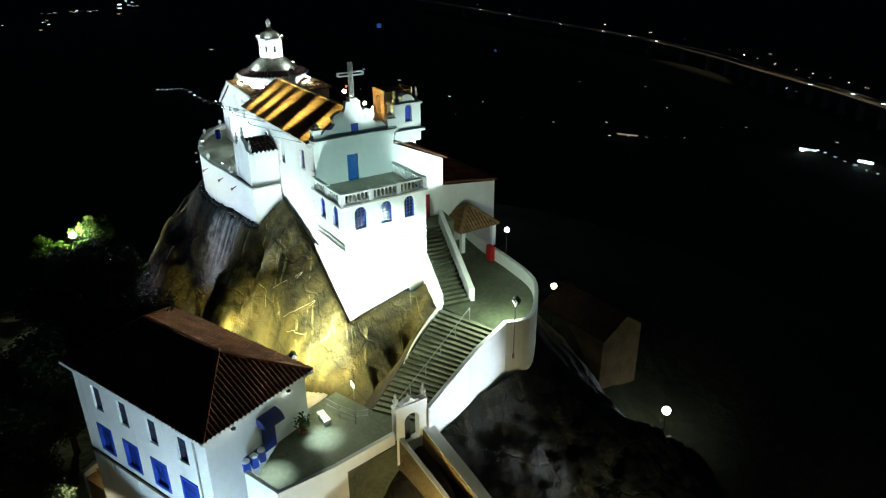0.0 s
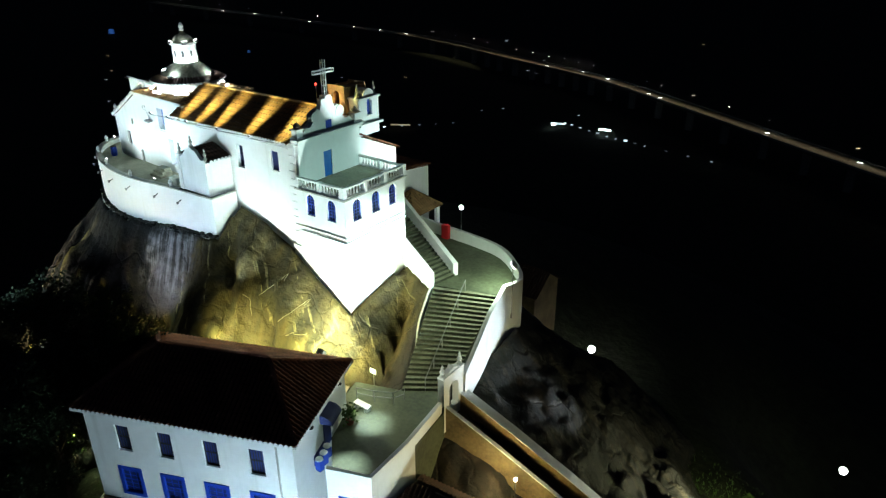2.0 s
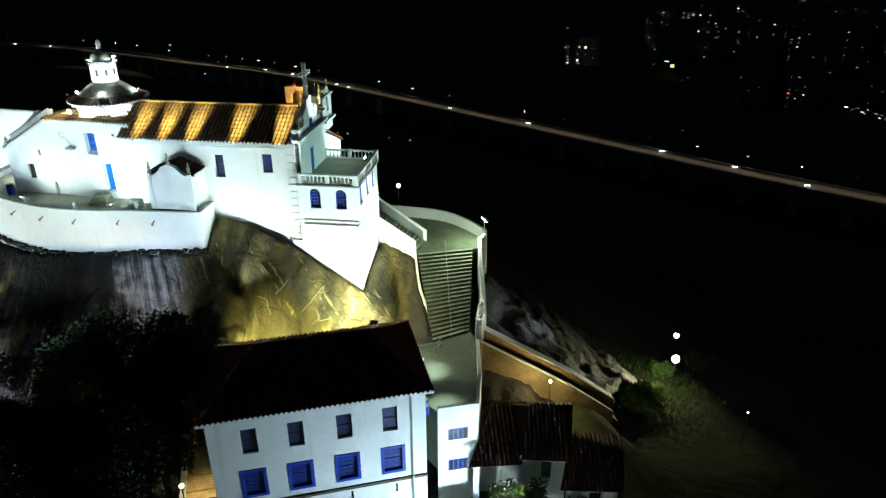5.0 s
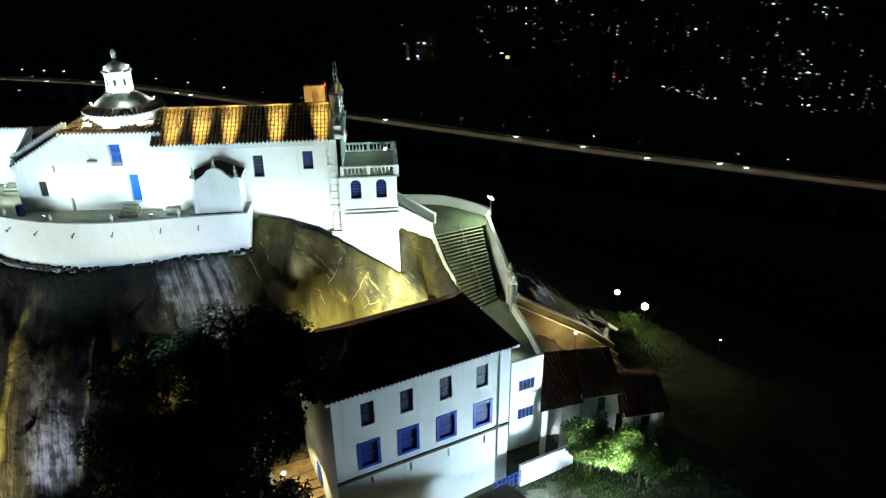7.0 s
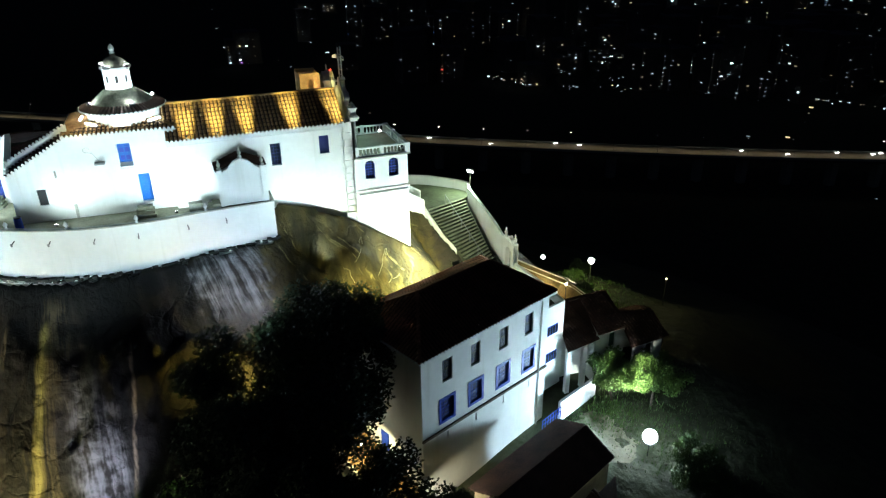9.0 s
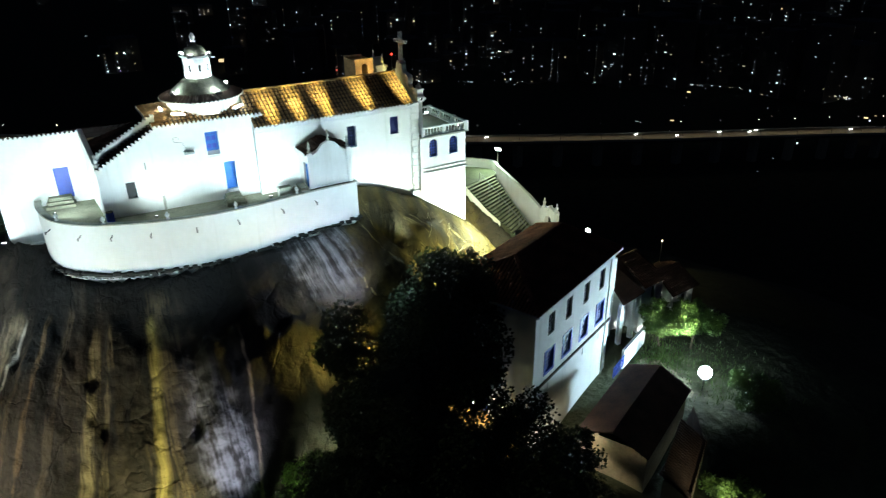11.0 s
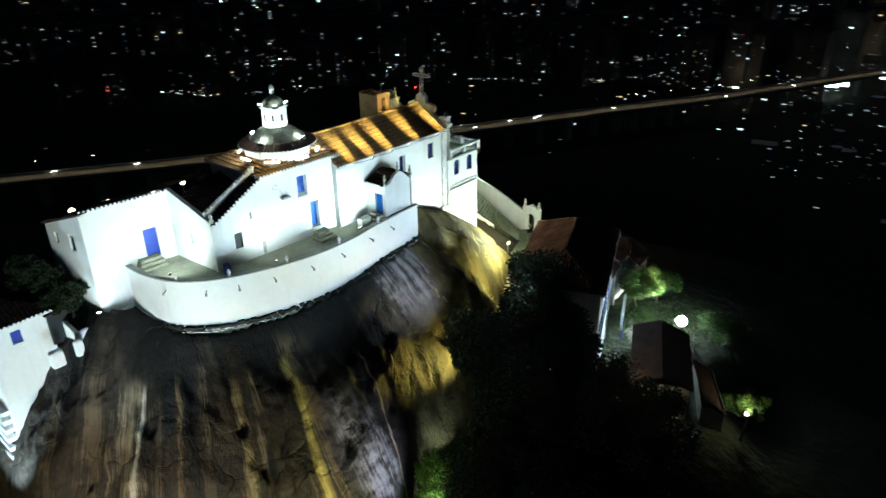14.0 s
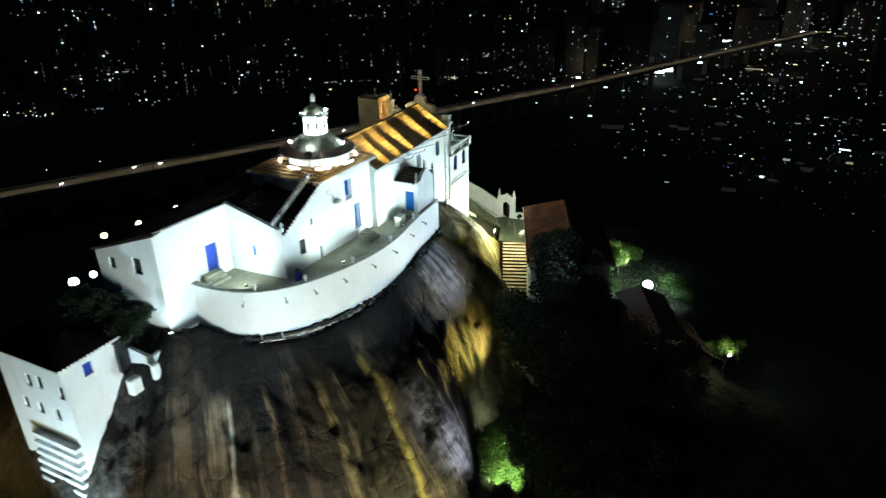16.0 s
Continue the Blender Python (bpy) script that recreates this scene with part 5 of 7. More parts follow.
bm = bmesh.new()
prism(bm, ((-36.0, 26.05), (-35.8, 26.4), (-42.3, 27.9), (-42.3, 27.55)), 10.8, (12.4, 12.4, 16.1, 16.1))
part("side_wall", bm, PLASTER, upper)
bm = bmesh.new()
prism(bm, ((-36.35, 23.65), (-36.35, 24.0), (-39.7, 24.8), (-39.7, 24.45)), 8.0, (12.4, 12.4, 14.2, 14.2))
part("side_wall", bm, PLASTER, upper)
bm = bmesh.new()
prism(bm, ((-42.3, 25.0), (-42.3, 29.0), (-45, 29.5), (-45, 25)), 12, 14.96)
part("landing", bm, PAVING, upper)

COURT = [(-46, 32.6), (-41.8, 31.9), (-38.3, 31.6), (-34.8, 30.9), (-32.1, 28.8), (-30.7, 27.0), (-31.1, 25.4)]
court = smooth_path(COURT)
bm = bmesh.new()
prism(bm, court + [(-36.3, 23.9), (-36.5, 26), (-46, 28.5)], 9.5, 11.36)
tagged(part("courtyard", bm, PAVING), "damp greenish stone courtyard at the head of the stairs", "courtyard", kind="structure")
court_wall = thing("courtyard_wall", (-35, 31, 9), "white parapet wall curving round the courtyard and down the stairs", "wall", kind="structure")
bm = bmesh.new()
ribbon(bm, court[::-1], 0.0, 0.3, 7.0, 12.35)
part("parapet", bm, PLASTER, court_wall)
side = [(-31.1, 25.4), (-30.75, 22.8), (-30.3, 20.6), (-29.95, 18.4)]
bm = bmesh.new()
ribbon(bm, side[::-1], 0.0, 0.3, 4.0, [9.0, 10.3, 11.4, 12.35])
part("parapet", bm, PLASTER, court_wall)

# terrace before the house
bm = bmesh.new()
prism(bm, ((-31.6, 7.6), (-29.3, 8.4), (-29.4, 11.9), (-30.0, 17.2), (-31.05, 18.6), (-33.8, 16.6), (-37, 15.5), (-36, 12)), 2, 7.05)
tagged(part("forecourt", bm, [PAVING]), "grey paved forecourt beside the house", "forecourt", kind="structure")
bm = bmesh.new()
ribbon(bm, [(-31.9, 7.4), (-29.25, 8.35), (-29.4, 11.9), (-30.0, 16.2)], -0.25, 0.02, -0.5, 7.9)
tagged(part("forecourt_wall", bm, PLASTER), "pale plastered retaining wall under the forecourt", "wall", kind="structure")

# ---- house ----
HD, HN = Vector((0.928, 0.373)), Vector((-0.373, 0.928))
HP = Vector((-45.04, 0.08)) + 0.4 * HD + 0.4 * HN
house = thing("house", (HP.x, HP.y, 0), "long white plastered house with blue windows and hipped tile roof", "house")


def hp(s, k):
    q = HP + HD * s + HN * k
    return (q.x, q.y)


HL, HW = 13.4, 7.7
DEEPBLUE = material("dark_blue_pane", (0.01, 0.026, 0.16), 0.5, spread=0.15, scale=2, fine=12)
h_up = [(s, s + 0.95, 7.95, 9.8, False) for s in (1.95, 4.75, 7.72, 10.6)]
h_low = [(s, s + 1.45, 4.55, 6.6, False) for s in (1.65, 4.55, 7.5, 10.45)]
h_slit = [(s, s + 0.16, 2.75, 3.5, False) for s in (2.35, 5.27, 8.28, 11.26)]
bm = bmesh.new()
wall(bm, hp(0, 0), hp(HL, 0), -3, 10.8, h_up + h_low + h_slit)
wall(bm, hp(HL, 0), hp(HL, HW), -3, 10.8)
wall(bm, hp(HL, HW), hp(0, HW), -3, 10.8)
wall(bm, hp(0, HW), hp(0, 0), -3, 10.8)
hb = bmesh.new()
box(hb, -0.05, -0.12, 3.75, HL + 0.05, -0.002, 3.95)
hb.transform(frame_on(hp(0, 0), hp(HL, 0)))
part("string_course", hb, DARKBROWN, house, "dark string course")
hb = bmesh.new()
lathe(hb, ((0.06, 0), (0.06, 13.4)), (HL - 0.95, -0.1, -2.8), 8)
hb.transform(frame_on(hp(0, 0), hp(HL, 0)))
part("downpipe", hb, STONE, house, "thin grey rainwater pipe")
part("wall", bm, PLASTER, house)
for o in h_up:
    window(house, hp(0, 0), hp(HL, 0), o, style="bars", paint=DARK, glass=DEEPBLUE)
for o in h_low:
    w_ = window(house, hp(0, 0), hp(HL, 0), o, back=0.16, style="grid", glass=DEEPBLUE)
    hb = bmesh.new()
    for a, b, c_, d_ in ((o[0] - 0.08, o[0] + 0.13, o[2] - 0.08, o[3] + 0.08), (o[1] - 0.13, o[1] + 0.08, o[2] - 0.08, o[3] + 0.08), (o[0] + 0.13, o[1] - 0.13, o[2] - 0.08, o[2] + 0.13), (o[0] + 0.13, o[1] - 0.13, o[3] - 0.13, o[3] + 0.08)):
        box(hb, a, -0.05, c_, b, 0.06, d_)
    hb.transform(frame_on(hp(0, 0), hp(HL, 0)))
    part("surround", hb, BLUE, w_, "broad blue painted surround")
for s0, s1, za, zb, _ in h_slit:
    t = bmesh.new()
    box(t, s0, 0.26, za, s1, 0.3, zb)
    t.transform(frame_on(hp(0, 0), hp(HL, 0)))
    part("slit", t, DARK, house)
e = 0.4
q = [(*hp(-e, -e), 10.85), (*hp(HL + e, -e), 10.85), (*hp(HL + e, HW + e), 10.85), (*hp(-e, HW + e), 10.85)]
r0, r1 = (*hp(3.1, HW / 2), 13.2), (*hp(HL - 3.0, HW / 2), 13.2)
for k in range(4):
    eave_row(house, q[k], q[(k + 1) % 4])
roof_part(((q[0], q[1], r0, r1), (q[1], q[2], r1, r1), (q[2], q[3], r1, r0), (q[3], q[0], r0, r0)), house, "", [(r0, r1), (q[0], r0), (q[1], r1), (q[2], r1), (q[3], r0)])

# stairs between the house and the rock, down from the forecourt
backs = thing("back_stairs", (-40, 12.5, 4), "worn pale stone stairs between the house and the rock", "stairs", kind="structure")
for i in range(18):
    z = 7.0 - 0.17 * i
    # step bodies take the shaded riser tone under a pale tread
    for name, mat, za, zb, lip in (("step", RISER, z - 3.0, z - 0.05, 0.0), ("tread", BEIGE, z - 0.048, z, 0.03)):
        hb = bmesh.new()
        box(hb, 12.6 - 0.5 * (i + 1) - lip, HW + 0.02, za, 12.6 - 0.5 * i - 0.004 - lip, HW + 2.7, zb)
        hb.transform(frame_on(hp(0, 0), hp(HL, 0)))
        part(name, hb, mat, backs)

# forecourt gate in the wall
gate = thing("gate", (-30, 17.3, 7), "white arched gateway with four-sided finials in the wall", "gate")
bm = bmesh.new()
wall(bm, (-29.8, 16.2), (-29.8, 18.45), 5.5, 9.7, [(0.6, 1.65, 7.05, 9.1, True)], 0.5)
wall(bm, (-30.3, 18.45), (-30.3, 16.2), 5.5, 9.7, [(0.6, 1.65, 7.05, 9.1, True)], 0.0)
prism(bm, ((-30.32, 16.18), (-29.78, 16.18), (-29.78, 18.47), (-30.32, 18.47)), 9.7, 9.82)
ogee = [(16.6, 9.82), (16.9, 10.0), (17.15, 10.05), (17.33, 10.25), (17.5, 10.05), (17.75, 10.0), (18.05, 9.82)]
fa, fb = [bm.verts.new((-29.85, y, z)) for y, z in ogee], [bm.verts.new((-30.25, y, z)) for y, z in ogee]
bm.faces.new(fa)
bm.faces.new(fb[::-1])
for i in range(len(ogee)):
    j = (i + 1) % len(ogee)
    bm.faces.new((fa[i], fa[j], fb[j], fb[i]))
part("arch", bm, PLASTER, gate)
for y in (16.35, 18.3):
    bm = bmesh.new()
    lathe(bm, ((0.2, 0), (0.2, 0.12), (0.1, 0.2), (0.2, 0.42), (0.06, 0.65), (0.1, 0.74), (0.02, 0.95)), (-30.05, y, 9.82), 8)
    part("finial", bm, PLASTER, gate)
# added dark panel in the arch, standing for its dim opening
bm = bmesh.new()
box(bm, -30.1, 16.95, 7.05, -30.04, 17.3, 8.9)
part("gap_panel", bm, DARK, gate, "added dark panel standing for the dim gate opening")

# forecourt rooms: windows in the retaining wall
for z in (5.1, 2.4):
    bm = bmesh.new()
    box(bm, 0.7, -0.05, z, 2.1, -0.03, z + 0.95)
    bm.transform(frame_on((-31.9, 7.4), (-29.25, 8.35)))
    room = tagged(part("window_1" if z > 4 else "window_2", bm, BLUE), "wide blue framed window under the forecourt", "window", kind="structure")
    for i in range(4):
        bm = bmesh.new()
        box(bm, 0.78 + i * 0.33, -0.07, z + 0.08, 1.03 + i * 0.33, -0.052, z + 0.87)
        bm.transform(frame_on((-31.9, 7.4), (-29.25, 8.35)))
        part("pane", bm, GLASS, room)

# things on the forecourt
e0, e1 = hp(HL, 0), hp(HL, HW)
em = frame_on(e0, e1)
bm = bmesh.new()
box(bm, 2.35, -0.04, 7.06, 3.8, -0.003, 7.75)
bm.transform(em)
part("dado", bm, SHADEBLUE, house, "dark blue painted dado")
bm = bmesh.new()
box(bm, 3.85, -0.08, 7.06, 4.85, -0.041, 9.2)
bm.transform(em)
part("door", bm, SHADEBLUE, house, "dark blue house door")
bm = bmesh.new()
n = 10
prof = [(0.0, 9.85)] + [(-0.8 * math.sin(math.pi / 2 * i / n), 9.2 + 0.6 * math.cos(math.pi / 2 * i / n)) for i in range(n + 1)]
ra, rb = [bm.verts.new((3.6, y, z)) for y, z in prof], [bm.verts.new((5.1, y, z)) for y, z in prof]
for i in range(len(prof) - 1):
    bm.faces.new((ra[i], rb[i], rb[i + 1], ra[i + 1]))
ca, cb = bm.verts.new((3.6, 0, 9.2)), bm.verts.new((5.1, 0, 9.2))
bm.faces.new(ra + [ca])
bm.faces.new((rb + [cb])[::-1])
bm.transform(em)
part("awning", bm, SHADEBLUE, house, "rounded dark blue awning over the door")
for s in (1.75, 6.0):
    bm = bmesh.new()
    lathe(bm, ((0.12, 0), (0.16, 0.1), (0.05, 0.16)), (s, -0.35, 10.42), 10)
    bm.transform(em)
    lm = part("eave_lamp", bm, DARK, house)
    bm = bmesh.new()
    lathe(bm, ((0.1, 0), (0.1, 0.015)), (s, -0.35, 10.4), 10)
    bm.transform(em)
    part("bulb", bm, BULB, lm)


def bin_thing(at, paint, label):
    ob = thing("litter_bin", at, label, "bin", "bins by the house")
    bm = bmesh.new()
    prism(bm, ((at[0] - 0.2, at[1] - 0.2), (at[0] + 0.2, at[1] - 0.2), (at[0] + 0.2, at[1] + 0.2), (at[0] - 0.2, at[1] + 0.2)), at[2] + 0.05, at[2] + 0.8)
    bmesh.ops.bevel(bm, geom=bm.edges[:], offset=0.03, segments=2, affect="EDGES")
    part("body", bm, paint, ob)
    bm = bmesh.new()
    lathe(bm, ((0.24, 0), (0.24, 0.06), (0.14, 0.16)), (at[0], at[1], at[2] + 0.8), 10)
    part("lid", bm, WHITEPAINT, ob, "white lid")
    bm = bmesh.new()
    box(bm, at[0] - 0.16, at[1] - 0.16, at[2], at[0] + 0.16, at[1] + 0.16, at[2] + 0.05)
    part("foot", bm, DARK, ob)


bin_thing((-32.75, 7.75, 7.06), BLUE, "blue plastic litter bin beside the house wall")
bin_thing((-32.95, 8.3, 7.06), BLUE, "blue plastic litter bin beside the house wall")
bin_thing((-33.2, 8.85, 7.06), BLUE, "blue plastic litter bin beside the house wall")
bench = thing("stone_bench", (-34.6, 13.5, 7.05), "low white stone bench at the foot of the rock", "bench")
bm = bmesh.new()
box(bm, -35.2, 13.25, 7.35, -33.9, 13.75, 7.5)
bmesh.ops.bevel(bm, geom=bm.edges[:], offset=0.03, segments=2, affect="EDGES")
part("seat", bm, PLASTER, bench)
for x in (-34.95, -34.15):
    bm = bmesh.new()
    box(bm, x - 0.12, 13.3, 7.05, x + 0.12, 13.7, 7.35)
    part("foot", bm, PLASTER, bench)
rail = thing("metal_railing", (-33.5, 15.2, 7.05), "thin metal railing along the foot of the rock", "railing")
bm = bmesh.new()
pts = [(-35.6, 14.1), (-34.4, 14.5), (-33.2, 15.1), (-32.9, 15.9)]
for z in (7.55, 8.0):
    for a, b in zip(pts, pts[1:]):
        beam(bm, (*a, z), (*b, z), 0.04, 0.04)
part("rail", bm, STEEL, rail)
for x, y in pts:
    bm = bmesh.new()
    beam(bm, (x, y, 7.05), (x, y, 8.02), 0.05, 0.05)
    part("post", bm, STEEL, rail)
sign = thing("notice_board", (-36.1, 16.4, 7.1), "small white notice board on the rock", "sign")
bm = bmesh.new()
box(bm, -36.4, 16.38, 7.6, -35.85, 16.42, 8.0)
part("board", bm, WHITEPAINT, sign)
bm = bmesh.new()
beam(bm, (-36.12, 16.44, 6.6), (-36.12, 16.44, 7.62), 0.05, 0.05)
part("post", bm, STEEL, sign)

# courtyard: kiosk, lamp posts, red cabinet
kiosk = thing("kiosk", (-44.4, 32, 11.36), "open kiosk with a pyramid roof of clay tiles on white posts", "kiosk")
k0, k1, k2, k3 = (-42.9, 30.1, 13.25), (-42.9, 34.1, 13.25), (-46.6, 34.1, 13.25), (-46.6, 30.1, 13.25)
ka = (-44.9, 32.2, 14.75)
roof_part(((k0, k1, ka, ka), (k1, k2, ka, ka), (k2, k3, ka, ka), (k3, k0, ka, ka)), kiosk, "", [(p, ka) for p in (k0, k1, k2, k3)], OLDTILE)
for x, y in ((-43.2, 30.5), (-43.2, 33.7), (-46.2, 33.7), (-46.2, 30.5)):
    bm = bmesh.new()
    box(bm, x - 0.17, y - 0.17, 11.3, x + 0.17, y + 0.17, 13.2)
    part("post", bm, PLASTER, kiosk)
cab = thing("red_cabinet", (-40.6, 31.4, 11.36), "red metal hydrant cabinet against the parapet", "cabinet")
bm = bmesh.new()
box(bm, -41.0, 31.3, 11.4, -40.3, 31.7, 12.7)
bmesh.ops.bevel(bm, geom=bm.edges[:], offset=0.03, segments=2, affect="EDGES")
part("body", bm, RED, cab)
bm = bmesh.new()
box(bm, -40.9, 31.27, 11.5, -40.4, 31.298, 12.6)
part("door", bm, RED, cab)


def lamp_post(at, height, label, bulb=BULB, size=0.2, arm=None):
    ob = thing("lamp_post", at, label, "lamp post", "lamps round the church")
    bm = bmesh.new()
    lathe(bm, ((0.09, 0), (0.09, 0.3), (0.05, 0.4), (0.04, height)), at, 8)
    part("pole", bm, DARK, ob)
    top = (at[0] + (arm[0] if arm else 0), at[1] + (arm[1] if arm else 0), at[2] + height + 0.02)
    if arm:
        bm = bmesh.new()
        beam(bm, (at[0], at[1], at[2] + height - 0.05), top, 0.05, 0.05)
        part("arm", bm, STEEL, ob)
    bm = bmesh.new()
    lathe(bm, ((0.05, 0), (size * 0.75, 0.05), (size * 0.5, 0.1)), top, 12)
    part("holder", bm, DARK, ob)
    # large sizes are swollen to stand for the glare round the lamp
    bm = bmesh.new()
    bmesh.ops.create_icosphere(bm, subdivisions=2, radius=size, matrix=Matrix.Translation((top[0], top[1], top[2] + 0.1 + size * 0.8)))
    part("globe", bm, bulb, ob, "glowing globe", smooth=True)
    return ob


WARMBULB = material("lit_warm_lamp", (1, 1, 1), glow=(1.0, 0.82, 0.45), power=9)


def flood_post(at, height, aim, label, size=0.32):
    """A post with one boxed floodlight at its head."""
    ob = thing("lamp_post", at, label, "lamp post", "lamps round the church")
    bm = bmesh.new()
    lathe(bm, ((0.09, 0), (0.09, 0.3), (0.05, 0.4), (0.045, height)), at, 8)
    part("pole", bm, STEEL, ob)
    head = (at[0], at[1], at[2] + height)
    m = look(head, aim)
    bm = bmesh.new()
    box(bm, -size, -size * 0.7, 0.0, size, size * 0.7, size * 0.7, m)
    part("housing", bm, STEEL, ob)
    bm = bmesh.new()
    box(bm, -size * 0.95, -size * 0.65, -0.03, size * 0.95, size * 0.65, -0.002, m)
    part("glass", bm, BULB, ob)
    return ob


lamp_post((-39.5, 32.2, 11.3), 2.75, "thin lamp post with a white globe by the courtyard")
flood_post((-30.6, 25.9, 9.5), 4.4, (-36.0, 22.1, 9.0), "tall lamp post with a floodlight turned to the stairs")
lamp_post((-25.75, -0.4, -3.6), 2.1, "flood lamp in the yard, cold and glaring", COLDBULB, 0.6)
lamp_post((-11.6, 31.2, -6.5), 3.7, "flood lamp on the hillside among scrub", size=0.4)
lamp_post((-7.25, 51.1, -17.2), 5.0, "flood lamp on the hillside among scrub", size=0.36)
lamp_post((-31.9, 45.7, -8), 3.2, "flood lamp on the hillside below the courtyard", BULB, 0.4)
lamp_post((-24.3, 16.3, 0.8), 3.4, "small lane lamp with a dim warm globe", BULB, 0.12)
lamp_post((-72.1, 42.0, 9.0), 3.4, "flood lamp on the slope behind the wing", COLDBULB, 0.4)
lamp_post((-70.1, 42.0, 9.0), 3.3, "flood lamp on the slope behind the wing", COLDBULB, 0.3)
lamp_post((-6.95, 22.35, -6.9), 5.2, "leaning lane lamp with a small warm globe", WARMBULB, 0.09)
lamp_post((-88.5, 41.0, -1.6), 4.9, "street lamp with an amber globe on the slope", material("amber_lamp", (1, 1, 1), glow=(1, 0.6, 0.12), power=1.6), 0.4)
lamp_post((-104.0, 5.9, -8.0), 4.6, "lamp among trees on the far slope", BULB, 0.45)



def flood_fixture(at, aim, parent=None, size=0.24):
    """A small boxed floodlight: housing, glowing glass and a bracket."""
    ob = thing("floodlight", at, "small floodlight with a glowing glass", "floodlight", "floodlights on the church")
    m = look(at, aim)
    bm = bmesh.new()
    box(bm, -size, -size * 0.7, 0.0, size, size * 0.7, size, m)
    part("housing", bm, DARK, ob)
    bm = bmesh.new()
    box(bm, -size * 0.9, -size * 0.6, -0.02, size * 0.9, size * 0.6, -0.002, m)
    part("glass", bm, BULB, ob)
    bm = bmesh.new()
    beam(bm, (at[0], at[1], at[2] - size * 1.6), (at[0], at[1], at[2] - size * 0.5), 0.05, 0.05)
    part("bracket", bm, DARK, ob)


def tube_lamp(centre, r, turn):
    """A long lit tube in a white tray at the foot of the drum."""
    m = pose(*centre, 0, 0, turn)
    ob = thing("tube_lamp", tuple(m @ Vector((r, 0, 0))), "long white tube lamp lying at the foot of the drum", "lamp", "tube lamps round the drum")
    bm = bmesh.new()
    box(bm, r - 0.1, -0.6, -0.12, r + 0.1, 0.6, -0.02, m)
    part("tray", bm, WHITEPAINT, ob)
    bm = bmesh.new()
    box(bm, r - 0.06, -0.55, -0.018, r + 0.06, 0.55, 0.06, m)
    bmesh.ops.bevel(bm, geom=bm.edges[:], offset=0.02, segments=1, affect="EDGES")
    part("tube", bm, BULB, ob, "glowing white tube")


for a in (20, 110, 200, 290):
    c_, s_ = math.cos(radians(a)), math.sin(radians(a))
    flood_fixture((-61.05 + 2.3 * c_, 22.2 + 2.3 * s_, 25.05), (-61.05, 22.2, 26.6), size=0.2)
    for k in (22.5, 67.5):
        tube_lamp((-61.05, 22.2, 23.82), 3.1, a + k)
    c_, s_ = math.cos(radians(a + 40)), math.sin(radians(a + 40))
    flood_fixture((-61.05 + 1.0 * c_, 22.2 + 1.0 * s_, 27.62), (-61.05, 22.2, 29.2), size=0.22)
for x, y in ((-73.1, 34.8), (-70.2, 34.2), (-66.4, 33.9), (-63.7, 33.5), (-60.7, 33.2)):
    lamp_post((x, y, 11.0), 7.9, "tall lamp post with a small warm globe behind the wing", WARMBULB, 0.24)
for p in ((-40.1, 18.7, 19.75), (-40.4, 23.9, 19.75)):
    flood_fixture(p, (-44, 21.5, 22.5), size=0.16)
flood_fixture((-37.4, 13.0, 10.65), (-37.0, 16.0, 8.0), size=0.3)
# arms and fixtures added for the eave lamps, whose mounts are not known
for x in BANDS:
    flood_fixture((x, 15.6, 23.45), (x, 21, 24.0), size=0.08)
    bm = bmesh.new()
    beam(bm, (x, 18.2, 22.3), (x, 15.6, 23.3), 0.04, 0.04)
    part("added_lamp_arm", bm, STEEL, church)
for p_, a_ in (((-58.5, 15.85, 17.78), (-58.5, 18.5, 20.8)), ((-66.6, 16.5, 17.78), (-65, 18.5, 20.8)), ((-72.75, 20.9, 17.78), (-70, 25, 20.5))):
    flood_fixture(p_, a_, size=0.1)

# urns on the terrace parapet, steps to the doors, tubs
for i in (10, 18, 26, 34, 41):
    x, y = rim[i]
    ob = thing("urn", (x + 0.05, y + 0.2, 17.53), "small white urn on the terrace parapet", "urn", "urns on the parapet")
    bm = bmesh.new()
    lathe(bm, ((0.13, 0), (0.13, 0.06), (0.06, 0.12), (0.17, 0.3), (0.12, 0.42), (0.04, 0.55)), (x + 0.05, y + 0.2, 17.53), 10)
    part("body", bm, PLASTER, ob)
for name, x, y, w, a in (("door_steps", -60.72, 18.2, 1.1, 0), ("door_steps", -72.15, 24.75, 1.6, 7.2), ("door_steps", -55.6, 17.0, 1.2, 90)):
    ob = thing(name, (x, y, 17.0), "short flight of stone steps below a blue door", "steps", "steps at the doors")
    for i in range(3):
        bm = bmesh.new()
        box(bm, -w / 2 - 0.1 * (2 - i), -0.9 + 0.3 * i, 0.0, w / 2 + 0.1 * (2 - i), 0.3, 0.23 * (i + 1))
        bm.transform(pose(x, y, 17.0, 0, 0, -a))
        part("step", bm, PALEPAVING, ob)
ob = thing("blue_tub", (-69.3, 18.6, 17.0), "blue plastic barrel beside the sacristy wall", "barrel")
bm = bmesh.new()
lathe(bm, ((0.24, 0), (0.28, 0.2), (0.28, 0.65), (0.24, 0.85)), (-69.4, 18.8, 17.0), 14)
part("body", bm, BLUE, ob)
bm = bmesh.new()
lathe(bm, ((0.26, 0), (0.26, 0.05)), (-69.4, 18.8, 17.85), 14)
part("lid", bm, DARK, ob)
bm = bmesh.new()
box(bm, -57.6, 16.6, 17.0, -56.6, 17.2, 17.9)
tagged(part("stone_block", bm, STONE), "pale stone block on the terrace", "block")

